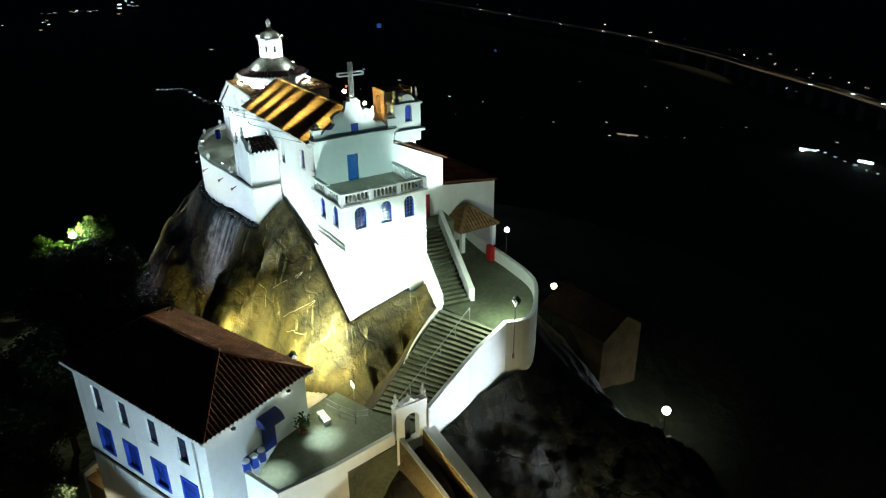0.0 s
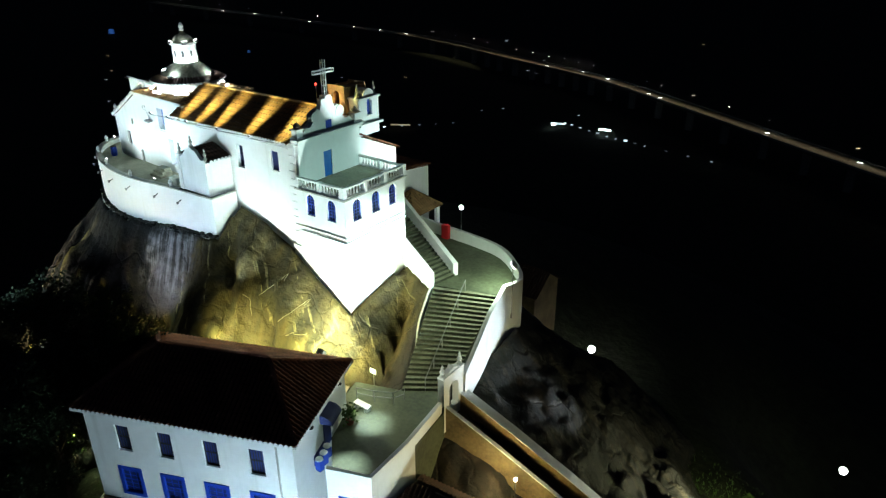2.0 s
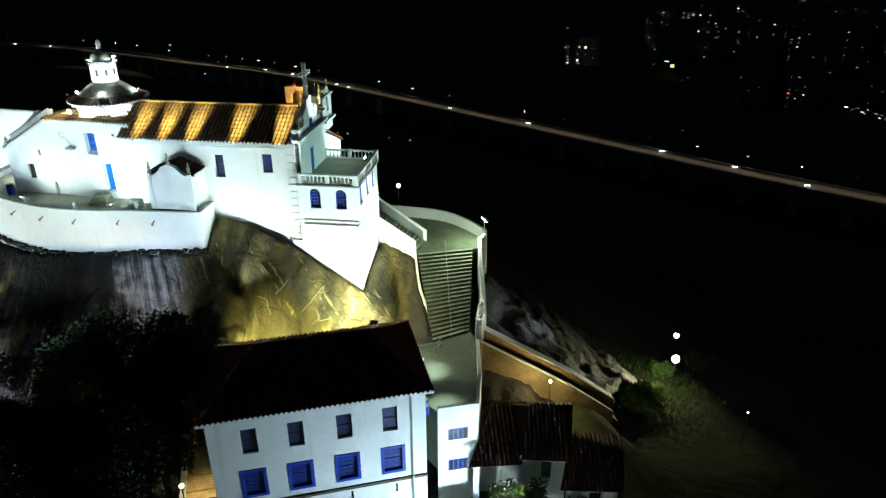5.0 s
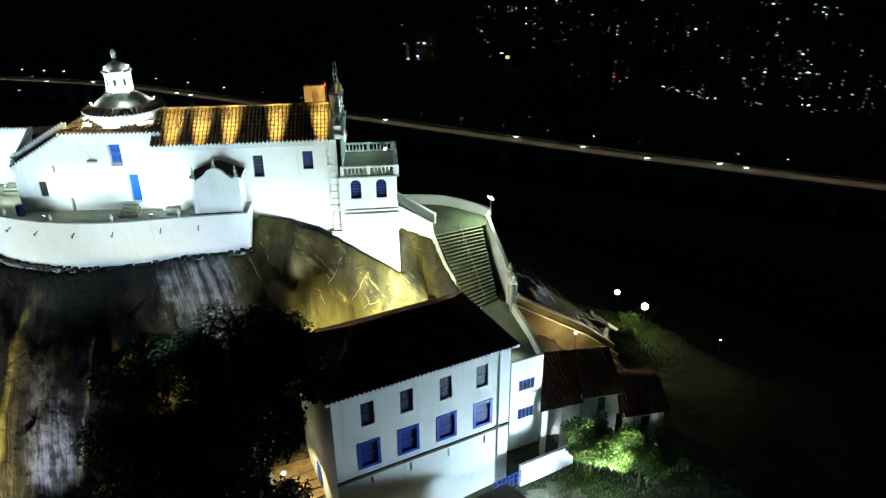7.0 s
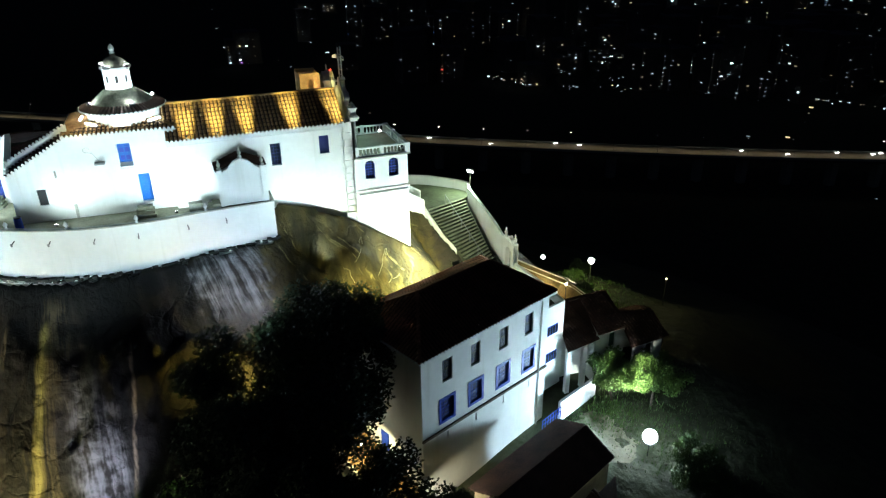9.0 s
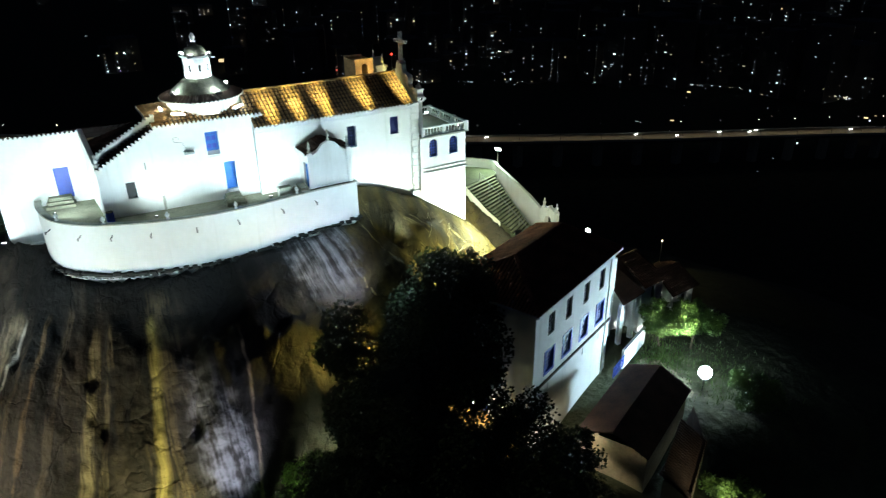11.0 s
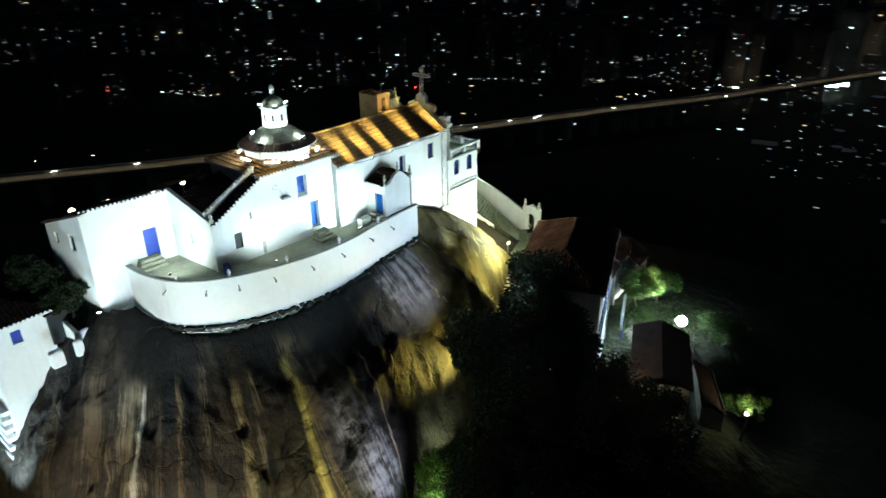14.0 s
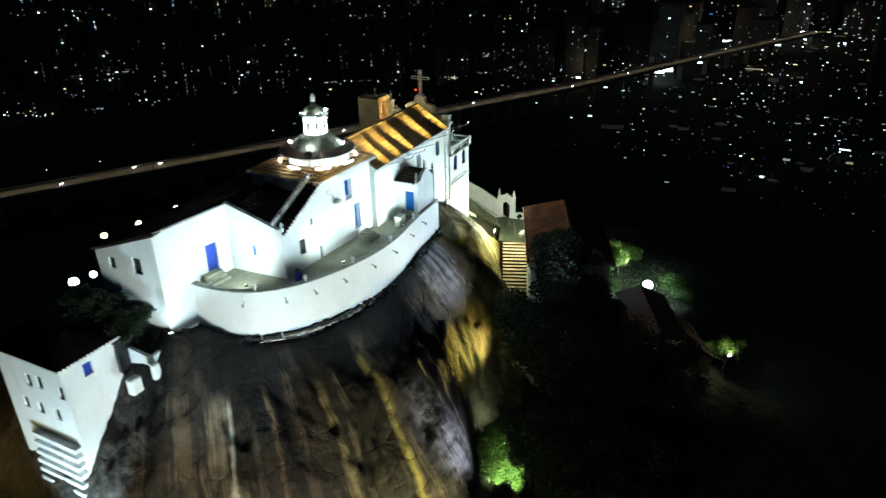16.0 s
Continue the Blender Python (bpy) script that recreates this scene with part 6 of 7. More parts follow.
# ragged black edge under the retaining wall: added blocks stand for stones and shadow
foot_thing = thing("wall_footing", (-62, 15.2, 14), "ragged line of dark blocks standing for stones and shadow", "footing", kind="structure")
bm, stubs = bmesh.new(), bmesh.new()
for i in range(1, len(rim) - 2):
    p, d = Vector(rim[i]), (Vector(rim[i + 1]) - Vector(rim[i])).normalized()
    o = Vector((d.y, -d.x))
    level = 13.6 if p.x < -63 else 13.6 + (p.x + 63) * 0.07
    for k in range(2):
        q = p + d * (0.36 * k + random.uniform(0, 0.12)) + o * random.uniform(0.08, 0.2)
        r = q + d * random.uniform(0.3, 0.5)
        z = level + 0.09 * k + random.uniform(-0.06, 0.1)
        beam(bm, (q.x, q.y, z), (r.x, r.y, z + random.uniform(-0.03, 0.06)), 0.34, random.uniform(0.12, 0.2))
    # white stubs stand for the lit edges between the dark dashes
    q = p + d * random.uniform(0, 0.2) + o * 0.24
    r = q + d * random.uniform(0.22, 0.36)
    z = level - 0.18 + random.uniform(-0.04, 0.04)
    beam(stubs, (q.x, q.y, z), (r.x, r.y, z), 0.2, 0.07)
tagged(part("footing_stubs", stubs, PLASTER, foot_thing, "short white stubs standing for lit edges"), kind="stuff")
tagged(part("footing_blocks", bm, material("shadow_block", (0.01, 0.01, 0.01), 0.8), foot_thing), kind="stuff")

# lamp arms on the outer face of the retaining wall
for i in (8, 14, 19, 24, 29, 34, 39, 43):
    p_, d_ = Vector(rim[i]), (Vector(rim[i + 1]) - Vector(rim[i])).normalized()
    o_ = Vector((d_.y, -d_.x))
    arm = thing("wall_bracket", (p_.x, p_.y, 16.6), "small dark metal bracket on the white wall", "bracket", "brackets on the wall")
    bm = bmesh.new()
    beam(bm, (p_.x, p_.y, 16.7), (p_.x + o_.x * 0.4, p_.y + o_.y * 0.4, 16.55), 0.05, 0.05)
    part("arm", bm, DARK, arm)
    bm = bmesh.new()
    beam(bm, (p_.x + o_.x * 0.4, p_.y + o_.y * 0.4, 16.45), (p_.x + o_.x * 0.4, p_.y + o_.y * 0.4, 16.65), 0.1, 0.14)
    part("socket", bm, STEEL, arm)

# low wall at the foot of the wing
bm = bmesh.new()
ribbon(bm, [(-78.3, 27.9), (-78.4, 25.9), (-78.2, 25.5), (-74.1, 25.0)], -0.3, 0.0, 12.4, [13.7, 13.6, 13.6, 14.3])
tagged(part("low_wall", bm, PLASTER), "low white wall stepping down from the wing", "wall", kind="structure")

ob = thing("obstruction_light", (-45.0, 21.6, 24.5), "small red warning lamp on a thin rod above the roof", "lamp")
bm = bmesh.new()
lathe(bm, ((0.03, 0), (0.03, 1.4)), (-45.0, 21.6, 24.5), 8)
part("stem", bm, DARK, ob)
bm = bmesh.new()
bmesh.ops.create_icosphere(bm, subdivisions=2, radius=0.08, matrix=Matrix.Translation((-45.0, 21.6, 26.0)))
part("lens", bm, material("red_lens", (1, 0.1, 0.1), glow=(1, 0.03, 0.02), power=8), ob, smooth=True)

flood_fixture((-76.6, 25.1, 14.75), (-76.2, 26.0, 18.5), size=0.14)

# dark hut and white blocks between the wing and the west building
hut = thing("timber_hut", (-78.3, 28.5, 12.4), "small black timber hut beside the low white wall", "hut")
bm = bmesh.new()
box(bm, -79.2, 28.0, 12.0, -77.5, 29.2, 14.6)
bmesh.ops.bevel(bm, geom=bm.edges[:], offset=0.03, segments=1, affect="EDGES")
part("body", bm, DARK, hut)
bm = bmesh.new()
prism(bm, ((-79.4, 27.8), (-77.3, 27.8), (-77.3, 29.4), (-79.4, 29.4)), (14.6, 14.6, 14.8, 14.8), (14.7, 14.7, 14.9, 14.9))
part("lid", bm, DARKTILE, hut)
bm = bmesh.new()
box(bm, -77.48, 27.9, 12.0, -77.3, 28.1, 14.7)
part("post", bm, PLASTER, hut, "white corner post")
for x, y, z, w in ((-80.0, 25.7, 12.4, 0.45), (-78.6, 25.0, 12.9, 0.3)):
    ob = thing("stone_block", (x, y, z), "white painted stone block on the rock", "block", "white blocks")
    bm = bmesh.new()
    box(bm, x - w, y - w * 0.7, z - 0.8, x + w, y + w * 0.7, z + 0.5)
    bmesh.ops.bevel(bm, geom=bm.edges[:], offset=0.08, segments=2, affect="EDGES")
    part("body", bm, PLASTER, ob)

# ---- west building ----
west = thing("west_building", (-81, 31, 3), "tall white building with small windows against the rock", "building")
bm = bmesh.new()
bs = [(1.6, 2.3, 13.2, 14.25, False)]
bw = [(5.6 - a, 6.2 - a, z, z + 1.1, False) for a, z in ((0.0, 12.2), (2.2, 12.4), (3.4, 12.2))] + [(5.0 - a, 5.6 - a, 10.0, 11.0, False) for a in (0.6, 2.4, 4.0)]
wall(bm, (-83.3, 28.4), (-79.0, 28.2), 2, 14.85, bs)
wall(bm, (-83.3, 35.4), (-83.3, 28.4), 2, 14.85, [(a + 0.6, b + 0.6, c, d, e) for a, b, c, d, e in bw])
wall(bm, (-79.0, 28.2), (-79.0, 35.4), 2, 14.85)
wall(bm, (-79.0, 35.4), (-83.3, 35.4), 2, 14.85)
part("wall", bm, PLASTER, west)
window(west, (-83.3, 28.4), (-79.0, 28.2), bs[0], style="shutter")
for a, b, c_, d_, e_ in bw:
    window(west, (-83.3, 35.4), (-83.3, 28.4), (a + 0.6, b + 0.6, c_, d_, e_), style="grid", paint=DARK)
w0, w1, w2, w3, wr, wt = (-83.6, 35.7, 14.85), (-83.6, 28.1, 14.85), (-78.7, 27.9, 14.95), (-78.7, 35.7, 14.95), (-81.1, 30.6, 16.0), (-81.1, 33.4, 16.0)
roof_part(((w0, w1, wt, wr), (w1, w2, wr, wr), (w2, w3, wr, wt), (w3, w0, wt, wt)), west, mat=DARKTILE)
eave_row(west, w0, w1)
eave_row(west, w1, w2)
bst = thing("west_stairs", (-83.6, 29, 2), "white outside stairs under the west building", "stairs", kind="structure")
for i in range(9):
    bm = bmesh.new()
    z = 1.6 + i * 0.78
    box(bm, -84.3 + 0.06 * i, 28.5, z, -83.32, 33.2, z + 0.36)
    part("step", bm, PLASTER, bst)

fence = thing("path_fence", (-88, 35, 3), "rough post and wire fence along the western path", "fence")
wire = bmesh.new()
last = None
for i in range(12):
    x, y = -85.2 - 0.75 * i, 36.0 - 1.25 * i
    z = ground_height(x, y)
    bm = bmesh.new()
    lathe(bm, ((0.07, -0.4), (0.06, 1.0), (0.03, 1.06)), (x, y, z), 6)
    part("post", bm, WOOD, fence)
    if last:
        for h in (0.45, 0.85):
            beam(wire, (last[0], last[1], last[2] + h), (x, y, z + h), 0.03, 0.03)
    last = (x, y, z)
part("wire", wire, STEEL, fence)
pipe = thing("water_pipe", (-84.3, 32.2, 1.4), "pale plastic pipe sagging over the dark slope", "pipe")
bm = bmesh.new()
run = smooth_path([(-84.3, 32.2), (-85.8, 33.0), (-87.4, 34.0), (-88.7, 34.9)], 5)
zs = [1.4 - 3.0 * (i / (len(run) - 1)) ** 0.8 for i in range(len(run))]
for (p, h), (q, k) in zip(zip(run, zs), zip(run[1:], zs[1:])):
    beam(bm, (*p, h), (*q, k), 0.08, 0.08)
part("tube", bm, WHITEPAINT, pipe)

for x, y, z, rx, ry, rz, seed in ((-87.2, 30.6, -3.4, 3.4, 4.0, 2.6, 1), (-87.0, 22.6, -3.6, 4.2, 3.6, 3.4, 2), (-90.6, 27.0, -4.6, 3.0, 3.0, 2.4, 3)):
    bm = bmesh.new()
    bmesh.ops.create_icosphere(bm, subdivisions=5, radius=1.0)
    for v in bm.verts:
        n = v.co.copy()
        grow = 1 + 0.22 * noise.fractal(n * 1.3 + Vector((seed * 7, 0, 0)), 0.9, 2.0, 4) - 0.1 * max(0, 1 - 8 * abs(noise.noise(n * 1.7 + Vector((0, seed * 5, 0)))))
        v.co = Vector((x + n.x * rx * grow, y + n.y * ry * grow, z + n.z * rz * grow))
    tagged(part("boulder", bm, ROCK, smooth=True), "dark brown granite boulder at the foot of the outcrop", "boulder", "boulders by the path")

# ---- house on the slope north of the courtyard ----
nh = thing("north_house", (-41, 44.5, -2), "dim ochre house with a gabled tile roof", "house")
bm = bmesh.new()
wall(bm, (-45, 42), (-37, 42), -6, 2.0)
wall(bm, (-37, 42), (-37, 47), -6, 2.0)
wall(bm, (-37, 47), (-45, 47), -6, 2.0)
wall(bm, (-45, 47), (-45, 42), -6, 2.0)
for x in (-44.98, -37.02):
    bm.faces.new([bm.verts.new(v) for v in ((x, 42, 2.0), (x, 47, 2.0), (x, 44.5, 3.7))])
part("wall", bm, OCHRE, nh)
roof_part((((-45.3, 41.7, 1.9), (-36.7, 41.7, 1.9), (-45.3, 44.5, 3.8), (-36.7, 44.5, 3.8)), ((-36.7, 47.3, 1.9), (-45.3, 47.3, 1.9), (-36.7, 44.5, 3.8), (-45.3, 44.5, 3.8))), nh, mat=DARKTILE)
lamp_post((-42.4, 40.5, 0.5), 4.7, "lamp post with a yellow-white globe by the north house", WARMBULB, 0.3)

# ---- low buildings east of the house ----
lowb = thing("annex_house", (-26, 9.5, 0), "low white house with a broad clay tile roof and porch", "house")
bm = bmesh.new()
wall(bm, (-26.3, 7.6), (-23.1, 7.9), -1, 4.4, [(1.5, 2.2, 2.4, 3.9, False)])
wall(bm, (-23.1, 7.9), (-23.1, 13), -1, 4.4)
wall(bm, (-23.1, 13), (-29.2, 12.6), -1, 4.4)
wall(bm, (-29.2, 12.6), (-29.2, 9.2), -1, 4.2)
wall(bm, (-29.2, 9.2), (-26.3, 9.2), -1, 4.2)
wall(bm, (-26.3, 9.2), (-26.3, 7.6), -1, 4.2)
part("wall", bm, PLASTER, lowb)
window(lowb, (-26.3, 7.6), (-23.1, 7.9), (1.5, 2.2, 2.4, 3.9, False), style="shutter", paint=material("green_paint", (0.03, 0.12, 0.07), 0.5))
for x, y in ((-29.2, 7.2), (-27.6, 7.3)):
    bm = bmesh.new()
    box(bm, x - 0.2, y - 0.2, -1, x + 0.2, y + 0.2, 3.6)
    part("post", bm, PLASTER, lowb)
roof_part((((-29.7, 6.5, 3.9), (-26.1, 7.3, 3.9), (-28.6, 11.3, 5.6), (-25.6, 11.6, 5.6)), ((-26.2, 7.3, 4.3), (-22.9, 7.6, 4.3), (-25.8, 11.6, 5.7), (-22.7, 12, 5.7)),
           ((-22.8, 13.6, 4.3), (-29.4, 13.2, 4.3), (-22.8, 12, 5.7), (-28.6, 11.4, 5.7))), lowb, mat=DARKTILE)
eastb = thing("east_house", (-21.5, 9, 0), "lower white house with a clay tile roof beyond", "house")
bm = bmesh.new()
wall(bm, (-23.1, 6.6), (-19.6, 7.0), -2, 3.2, [(1.6, 2.4, 1.4, 2.5, False)])
wall(bm, (-19.6, 7.0), (-19.4, 11.5), -2, 3.2)
wall(bm, (-19.4, 11.5), (-23.1, 11.5), -2, 3.2)
part("wall", bm, PLASTER, eastb)
window(eastb, (-23.1, 6.6), (-19.6, 7.0), (1.6, 2.4, 1.4, 2.5, False), style="shutter", paint=DARK)
roof_part((((-23.5, 6.1, 3.1), (-19.3, 6.5, 3.1), (-23.0, 9.2, 4.4), (-19.3, 9.2, 4.4)), ((-19.1, 12.0, 3.1), (-23.2, 12.0, 3.1), (-19.3, 9.2, 4.4), (-23.0, 9.2, 4.4))), eastb, mat=DARKTILE)
bm = bmesh.new()
ribbon(bm, [(-31.6, 4.0), (-27.0, 5.9)], -0.25, 0.0, -1.0, 1.0)
tagged(part("yard_wall", bm, PLASTER), "low white yard wall lit by the flood lamp", "wall", kind="structure")
bm = bmesh.new()
for i in range(8):
    beam(bm, (-33.8 + i * 0.32, 3.0 + i * 0.14, -0.6), (-33.8 + i * 0.32, 3.0 + i * 0.14, 0.6), 0.05, 0.05)
for z in (0.1, 0.55):
    beam(bm, (-33.9, 2.95, z), (-31.6, 4.0, z), 0.05, 0.05)
tagged(part("blue_fence", bm, BLUE), "short blue metal fence below the house", "fence")

lamp_post((-37.3, -11.4, -4.2), 2.9, "small path lamp below the shed", size=0.16)
lamp_post((-48.75, 3.0, -1.6), 4.4, "small lamp post beside the side stairs", size=0.14)

# bare trodden earth of the yard under the flood lamp
bm = bmesh.new()
rr = random.Random(6)
grid = {}
for i in range(17):
    for j in range(15):
        u, v = i / 8 - 1, j / 7 - 1
        if math.hypot(u, v) < 0.95 + 0.2 * noise.noise((u * 2, v * 2, 4)):
            x, y = -29.0 + u * 4.2, 1.7 + v * 3.2
            grid[i, j] = bm.verts.new((x, y, ground_height(x, y) + 0.1 - 0.25 * max(0, math.hypot(u, v) - 0.6) + rr.uniform(-0.03, 0.03)))
for i, j in list(grid):
    c = [grid.get(q) for q in ((i, j), (i + 1, j), (i + 1, j + 1), (i, j + 1))]
    if all(c):
        bm.faces.new(c)
tagged(part("yard_earth", bm, material("trodden_earth", (0.15, 0.135, 0.1), 0.95, spread=0.35, scale=0.8, fine=5, bump=0.5, dark=(0.06, 0.06, 0.03)), smooth=True), "bare pale trodden earth of the yard", "ground", kind="structure")

# loose stones in the yard
rub = bmesh.new()
rr = random.Random(21)
for _ in range(150):
    x, y = rr.gauss(-27.2, 1.9), rr.gauss(1.6, 1.5)
    s_ = rr.uniform(0.05, 0.15)
    bmesh.ops.create_icosphere(rub, subdivisions=1, radius=s_, matrix=pose(x, y, ground_height(x, y) + s_ * 0.2, rr.uniform(0, 90), rr.uniform(0, 90), rr.uniform(0, 360)) @ Matrix.Diagonal((1, rr.uniform(0.6, 1), rr.uniform(0.4, 0.8), 1)))
tagged(part("rubble", rub, material("brown_rubble", (0.11, 0.095, 0.07), 0.9, spread=0.3)), "pale broken stones strewn over the yard", "stones", kind="stuff")

# rough grass in the yard and on the bank under the hill lamp
blades = ([], [])
for cx, cy, sx, sy, n in ((-26.9, 4.0, 1.8, 0.8, 1500), (-22.6, 0.6, 2.2, 2.6, 1200), (-14.5, 29.0, 3.2, 3.4, 3600), (-16.5, 24.5, 2.0, 2.0, 1600)):
    for _ in range(n):
        x, y = rr.gauss(cx, sx), rr.gauss(cy, sy)
        z, h, a = ground_height(x, y), rr.uniform(0.12, 0.45), rr.uniform(0, math.tau)
        k = len(blades[0])
        dx, dy, lean = math.cos(a) * 0.05, math.sin(a) * 0.05, rr.uniform(-0.2, 0.2)
        blades[0].extend(((x - dx, y - dy, z - 0.05), (x + dx, y + dy, z - 0.05), (x + lean, y + lean * 0.6, z + h)))
        blades[1].append((k, k + 1, k + 2))
me = bpy.data.meshes.new("grass")
me.from_pydata(blades[0], [], blades[1])
me.materials.append(LEAF)
tagged(new("grass", me), "rough green grass under the flood lamps", "grass", kind="stuff")

# stairs at the west end of the house, shed in the yard
ws = thing("side_stairs", (-47, 4, 0), "worn wooden brown stairs with pale side walls beside the house", "stairs", kind="structure")
GOLDSTONE = material("worn_brown_stone", (0.3, 0.2, 0.09), 0.85, spread=0.35, scale=0.9, fine=6, bump=0.3, dark=(0.12, 0.075, 0.03))
beside = frame_on(hp(0, 0), hp(HL, 0))
for i in range(11):
    bm = bmesh.new()
    z = -0.75 + 0.16 * i
    box(bm, -3.1, 0.3 + i * 0.82, -4, -0.01, 0.3 + i * 0.82 + 0.815, z - 0.06)
    box(bm, -3.1, 0.26 + i * 0.82, z - 0.058, -0.01, 0.26 + i * 0.82 + 0.8, z)
    bm.transform(beside)
    part("step", bm, GOLDSTONE, ws)
for za, zb, w in ((-4, 0.0, 0.0), (0.0, 0.1, 0.05)):
    bm = bmesh.new()
    foot = (-4, -4, -4, -4) if za == -4 else (-0.346, -0.346, 1.404, 1.404)
    prism(bm, ((-3.36 - w, 0.2), (-3.12 + w, 0.2), (-3.12 + w, 9.3), (-3.36 - w, 9.3)), foot, (-0.35 + zb, -0.35 + zb, 1.4 + zb, 1.4 + zb))
    bm.transform(beside)
    part("side_wall" if za == -4 else "coping", bm, PLASTER if za else STONE, ws)
bm = bmesh.new()
for a, b in ((3.95, 4.4), (4.42, 4.87)):
    box(bm, -0.06, a, 0.15, -0.012, b, 2.1)
bm.transform(beside)
part("side_door", bm, BLUE, house, "closed blue two-leaf side door")
shed = thing("yard_shed", (-36.5, -2.5, -2), "low pale shed with a dark tile roof in the yard", "shed")
sc = [(-33.0, 2.2), (-42.5, -2.1), (-40.2, -7.2), (-31.2, -3.2)]
bm = bmesh.new()
for i in range(4):
    a, b = Vector(sc[i]), Vector(sc[(i + 1) % 4])
    mid = Vector((-36, -2.5))
    wall(bm, a.lerp(mid, 0.08), b.lerp(mid, 0.08), -3, 1.2)
part("wall", bm, BEIGE, shed, "stained beige plaster wall")
m0, m1 = (Vector(sc[0]) + Vector(sc[3])) / 2, (Vector(sc[1]) + Vector(sc[2])) / 2
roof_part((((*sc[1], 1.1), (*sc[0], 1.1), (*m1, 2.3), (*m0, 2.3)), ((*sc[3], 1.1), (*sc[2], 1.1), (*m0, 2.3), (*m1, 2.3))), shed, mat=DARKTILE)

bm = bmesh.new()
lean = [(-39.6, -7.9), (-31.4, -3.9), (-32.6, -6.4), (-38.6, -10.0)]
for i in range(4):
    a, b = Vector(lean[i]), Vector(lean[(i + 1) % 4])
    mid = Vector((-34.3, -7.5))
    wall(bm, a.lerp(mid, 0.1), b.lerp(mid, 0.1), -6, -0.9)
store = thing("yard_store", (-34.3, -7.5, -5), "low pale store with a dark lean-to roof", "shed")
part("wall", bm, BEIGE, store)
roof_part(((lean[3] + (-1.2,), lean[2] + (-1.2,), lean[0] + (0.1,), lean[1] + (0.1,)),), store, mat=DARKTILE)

# ramp that drops from the gate
ramp = thing("ramp", (-25, 18.5, 3), "steep walled lane dropping from the gate", "lane", kind="structure")
R = [(-30.0, 18.5, 7.6), (-26.4, 19.5, 5.2), (-22.4, 20.4, 2.6), (-18.8, 21.9, -0.7)]
for o, w in ((0.3, 0.75), (-1.95, 0.22)):
    path = [(x, y + o) for x, y, _ in R]
    bm = bmesh.new()
    ribbon(bm, path, 0.0, w, [z - 5 for *_, z in R], [z for *_, z in R])
    part("side_wall", bm, OCHRE, ramp)
    bm = bmesh.new()
    ribbon(bm, path, -0.04, w + 0.04, [z + 0.004 for *_, z in R], [z + 0.09 for *_, z in R])
    part("coping", bm, PLASTER, ramp)
bm = bmesh.new()
ribbon(bm, [(x, y - 0.02) for x, y, _ in R], 0.37, 1.86, [z - 5 for *_, z in R], [z - 1.3 for *_, z in R])
part("paving", bm, DARKBROWN, ramp)

# ---- trees ----


def tree(at, height, radius, leaves, label, seed, crown_low=0.35, leaf=0.34):
    rng = random.Random(seed)
    ob = thing("tree", at, label, "tree", "trees round the rock")
    bm = bmesh.new()

    def limb(a, b, r0, r1):
        d = (b - a).normalized()
        s = d.orthogonal().normalized()
        t = d.cross(s)
        ra = [bm.verts.new(a + (s * math.cos(k * math.pi / 3) + t * math.sin(k * math.pi / 3)) * r0) for k in range(6)]
        rb = [bm.verts.new(b + (s * math.cos(k * math.pi / 3) + t * math.sin(k * math.pi / 3)) * r1) for k in range(6)]
        for k in range(6):
            j = (k + 1) % 6
            bm.faces.new((ra[k], ra[j], rb[j], rb[k]))

    base = Vector(at)
    fork = base + Vector((rng.uniform(-0.4, 0.4), rng.uniform(-0.4, 0.4), height * crown_low))
    limb(base - Vector((0, 0, 0.5)), fork, 0.05 * height * 0.6, 0.03 * height * 0.6)
    tips = []
    for i in range(11):
        a = 2 * math.pi * i / 11 + rng.uniform(-0.3, 0.3)
        rr, zz = radius * rng.uniform(0.3, 0.85), height * rng.uniform(0.55, 0.95)
        mid = fork + Vector((math.cos(a) * rr * 0.5, math.sin(a) * rr * 0.5, (zz - height * crown_low) * 0.6))
        end = base + Vector((math.cos(a) * rr, math.sin(a) * rr, zz))
        limb(fork, mid, 0.11, 0.07)
        limb(mid, end, 0.07, 0.03)
        tips += [end, mid.lerp(end, 0.6)]
    part("trunk", bm, BARK, ob)
    clumps = []
    for t in tips:
        for _ in range(3):
            clumps.append((t + Vector((rng.gauss(0, 1), rng.gauss(0, 1), rng.gauss(0, 0.6))) * radius * 0.2, radius * rng.uniform(0.16, 0.32)))
    verts, faces = [], []
    for _ in range(leaves):
        c_, r_ = rng.choice(clumps)
        v = Vector((rng.gauss(0, 1), rng.gauss(0, 1), rng.gauss(0, 0.8)))
        p = c_ + v.normalized() * r_ * rng.random() ** 0.4
        d = Vector((rng.gauss(0, 1), rng.gauss(0, 1), rng.gauss(0, 0.5))).normalized()
        s = d.orthogonal().normalized() * leaf * rng.uniform(0.25, 0.45)
        d = d * leaf * rng.uniform(0.6, 1.2)
        k = len(verts)
        verts += [p, p + d * 0.5 + s, p + d, p + d * 0.5 - s]
        faces.append((k, k + 1, k + 2, k + 3))
    me = bpy.data.meshes.new("crown")
    me.from_pydata([tuple(v) for v in verts], [], faces)
    # trees near lamps take the bright copy, the rest the shaded one
    me.materials.append(LEAF if "lit" in label else SHADELEAF)
    cr = new("crown", me)
    cr.parent = ob
    cr.matrix_parent_inverse = ob.matrix_basis.inverted()
    tagged(cr, kind="stuff")
    return ob


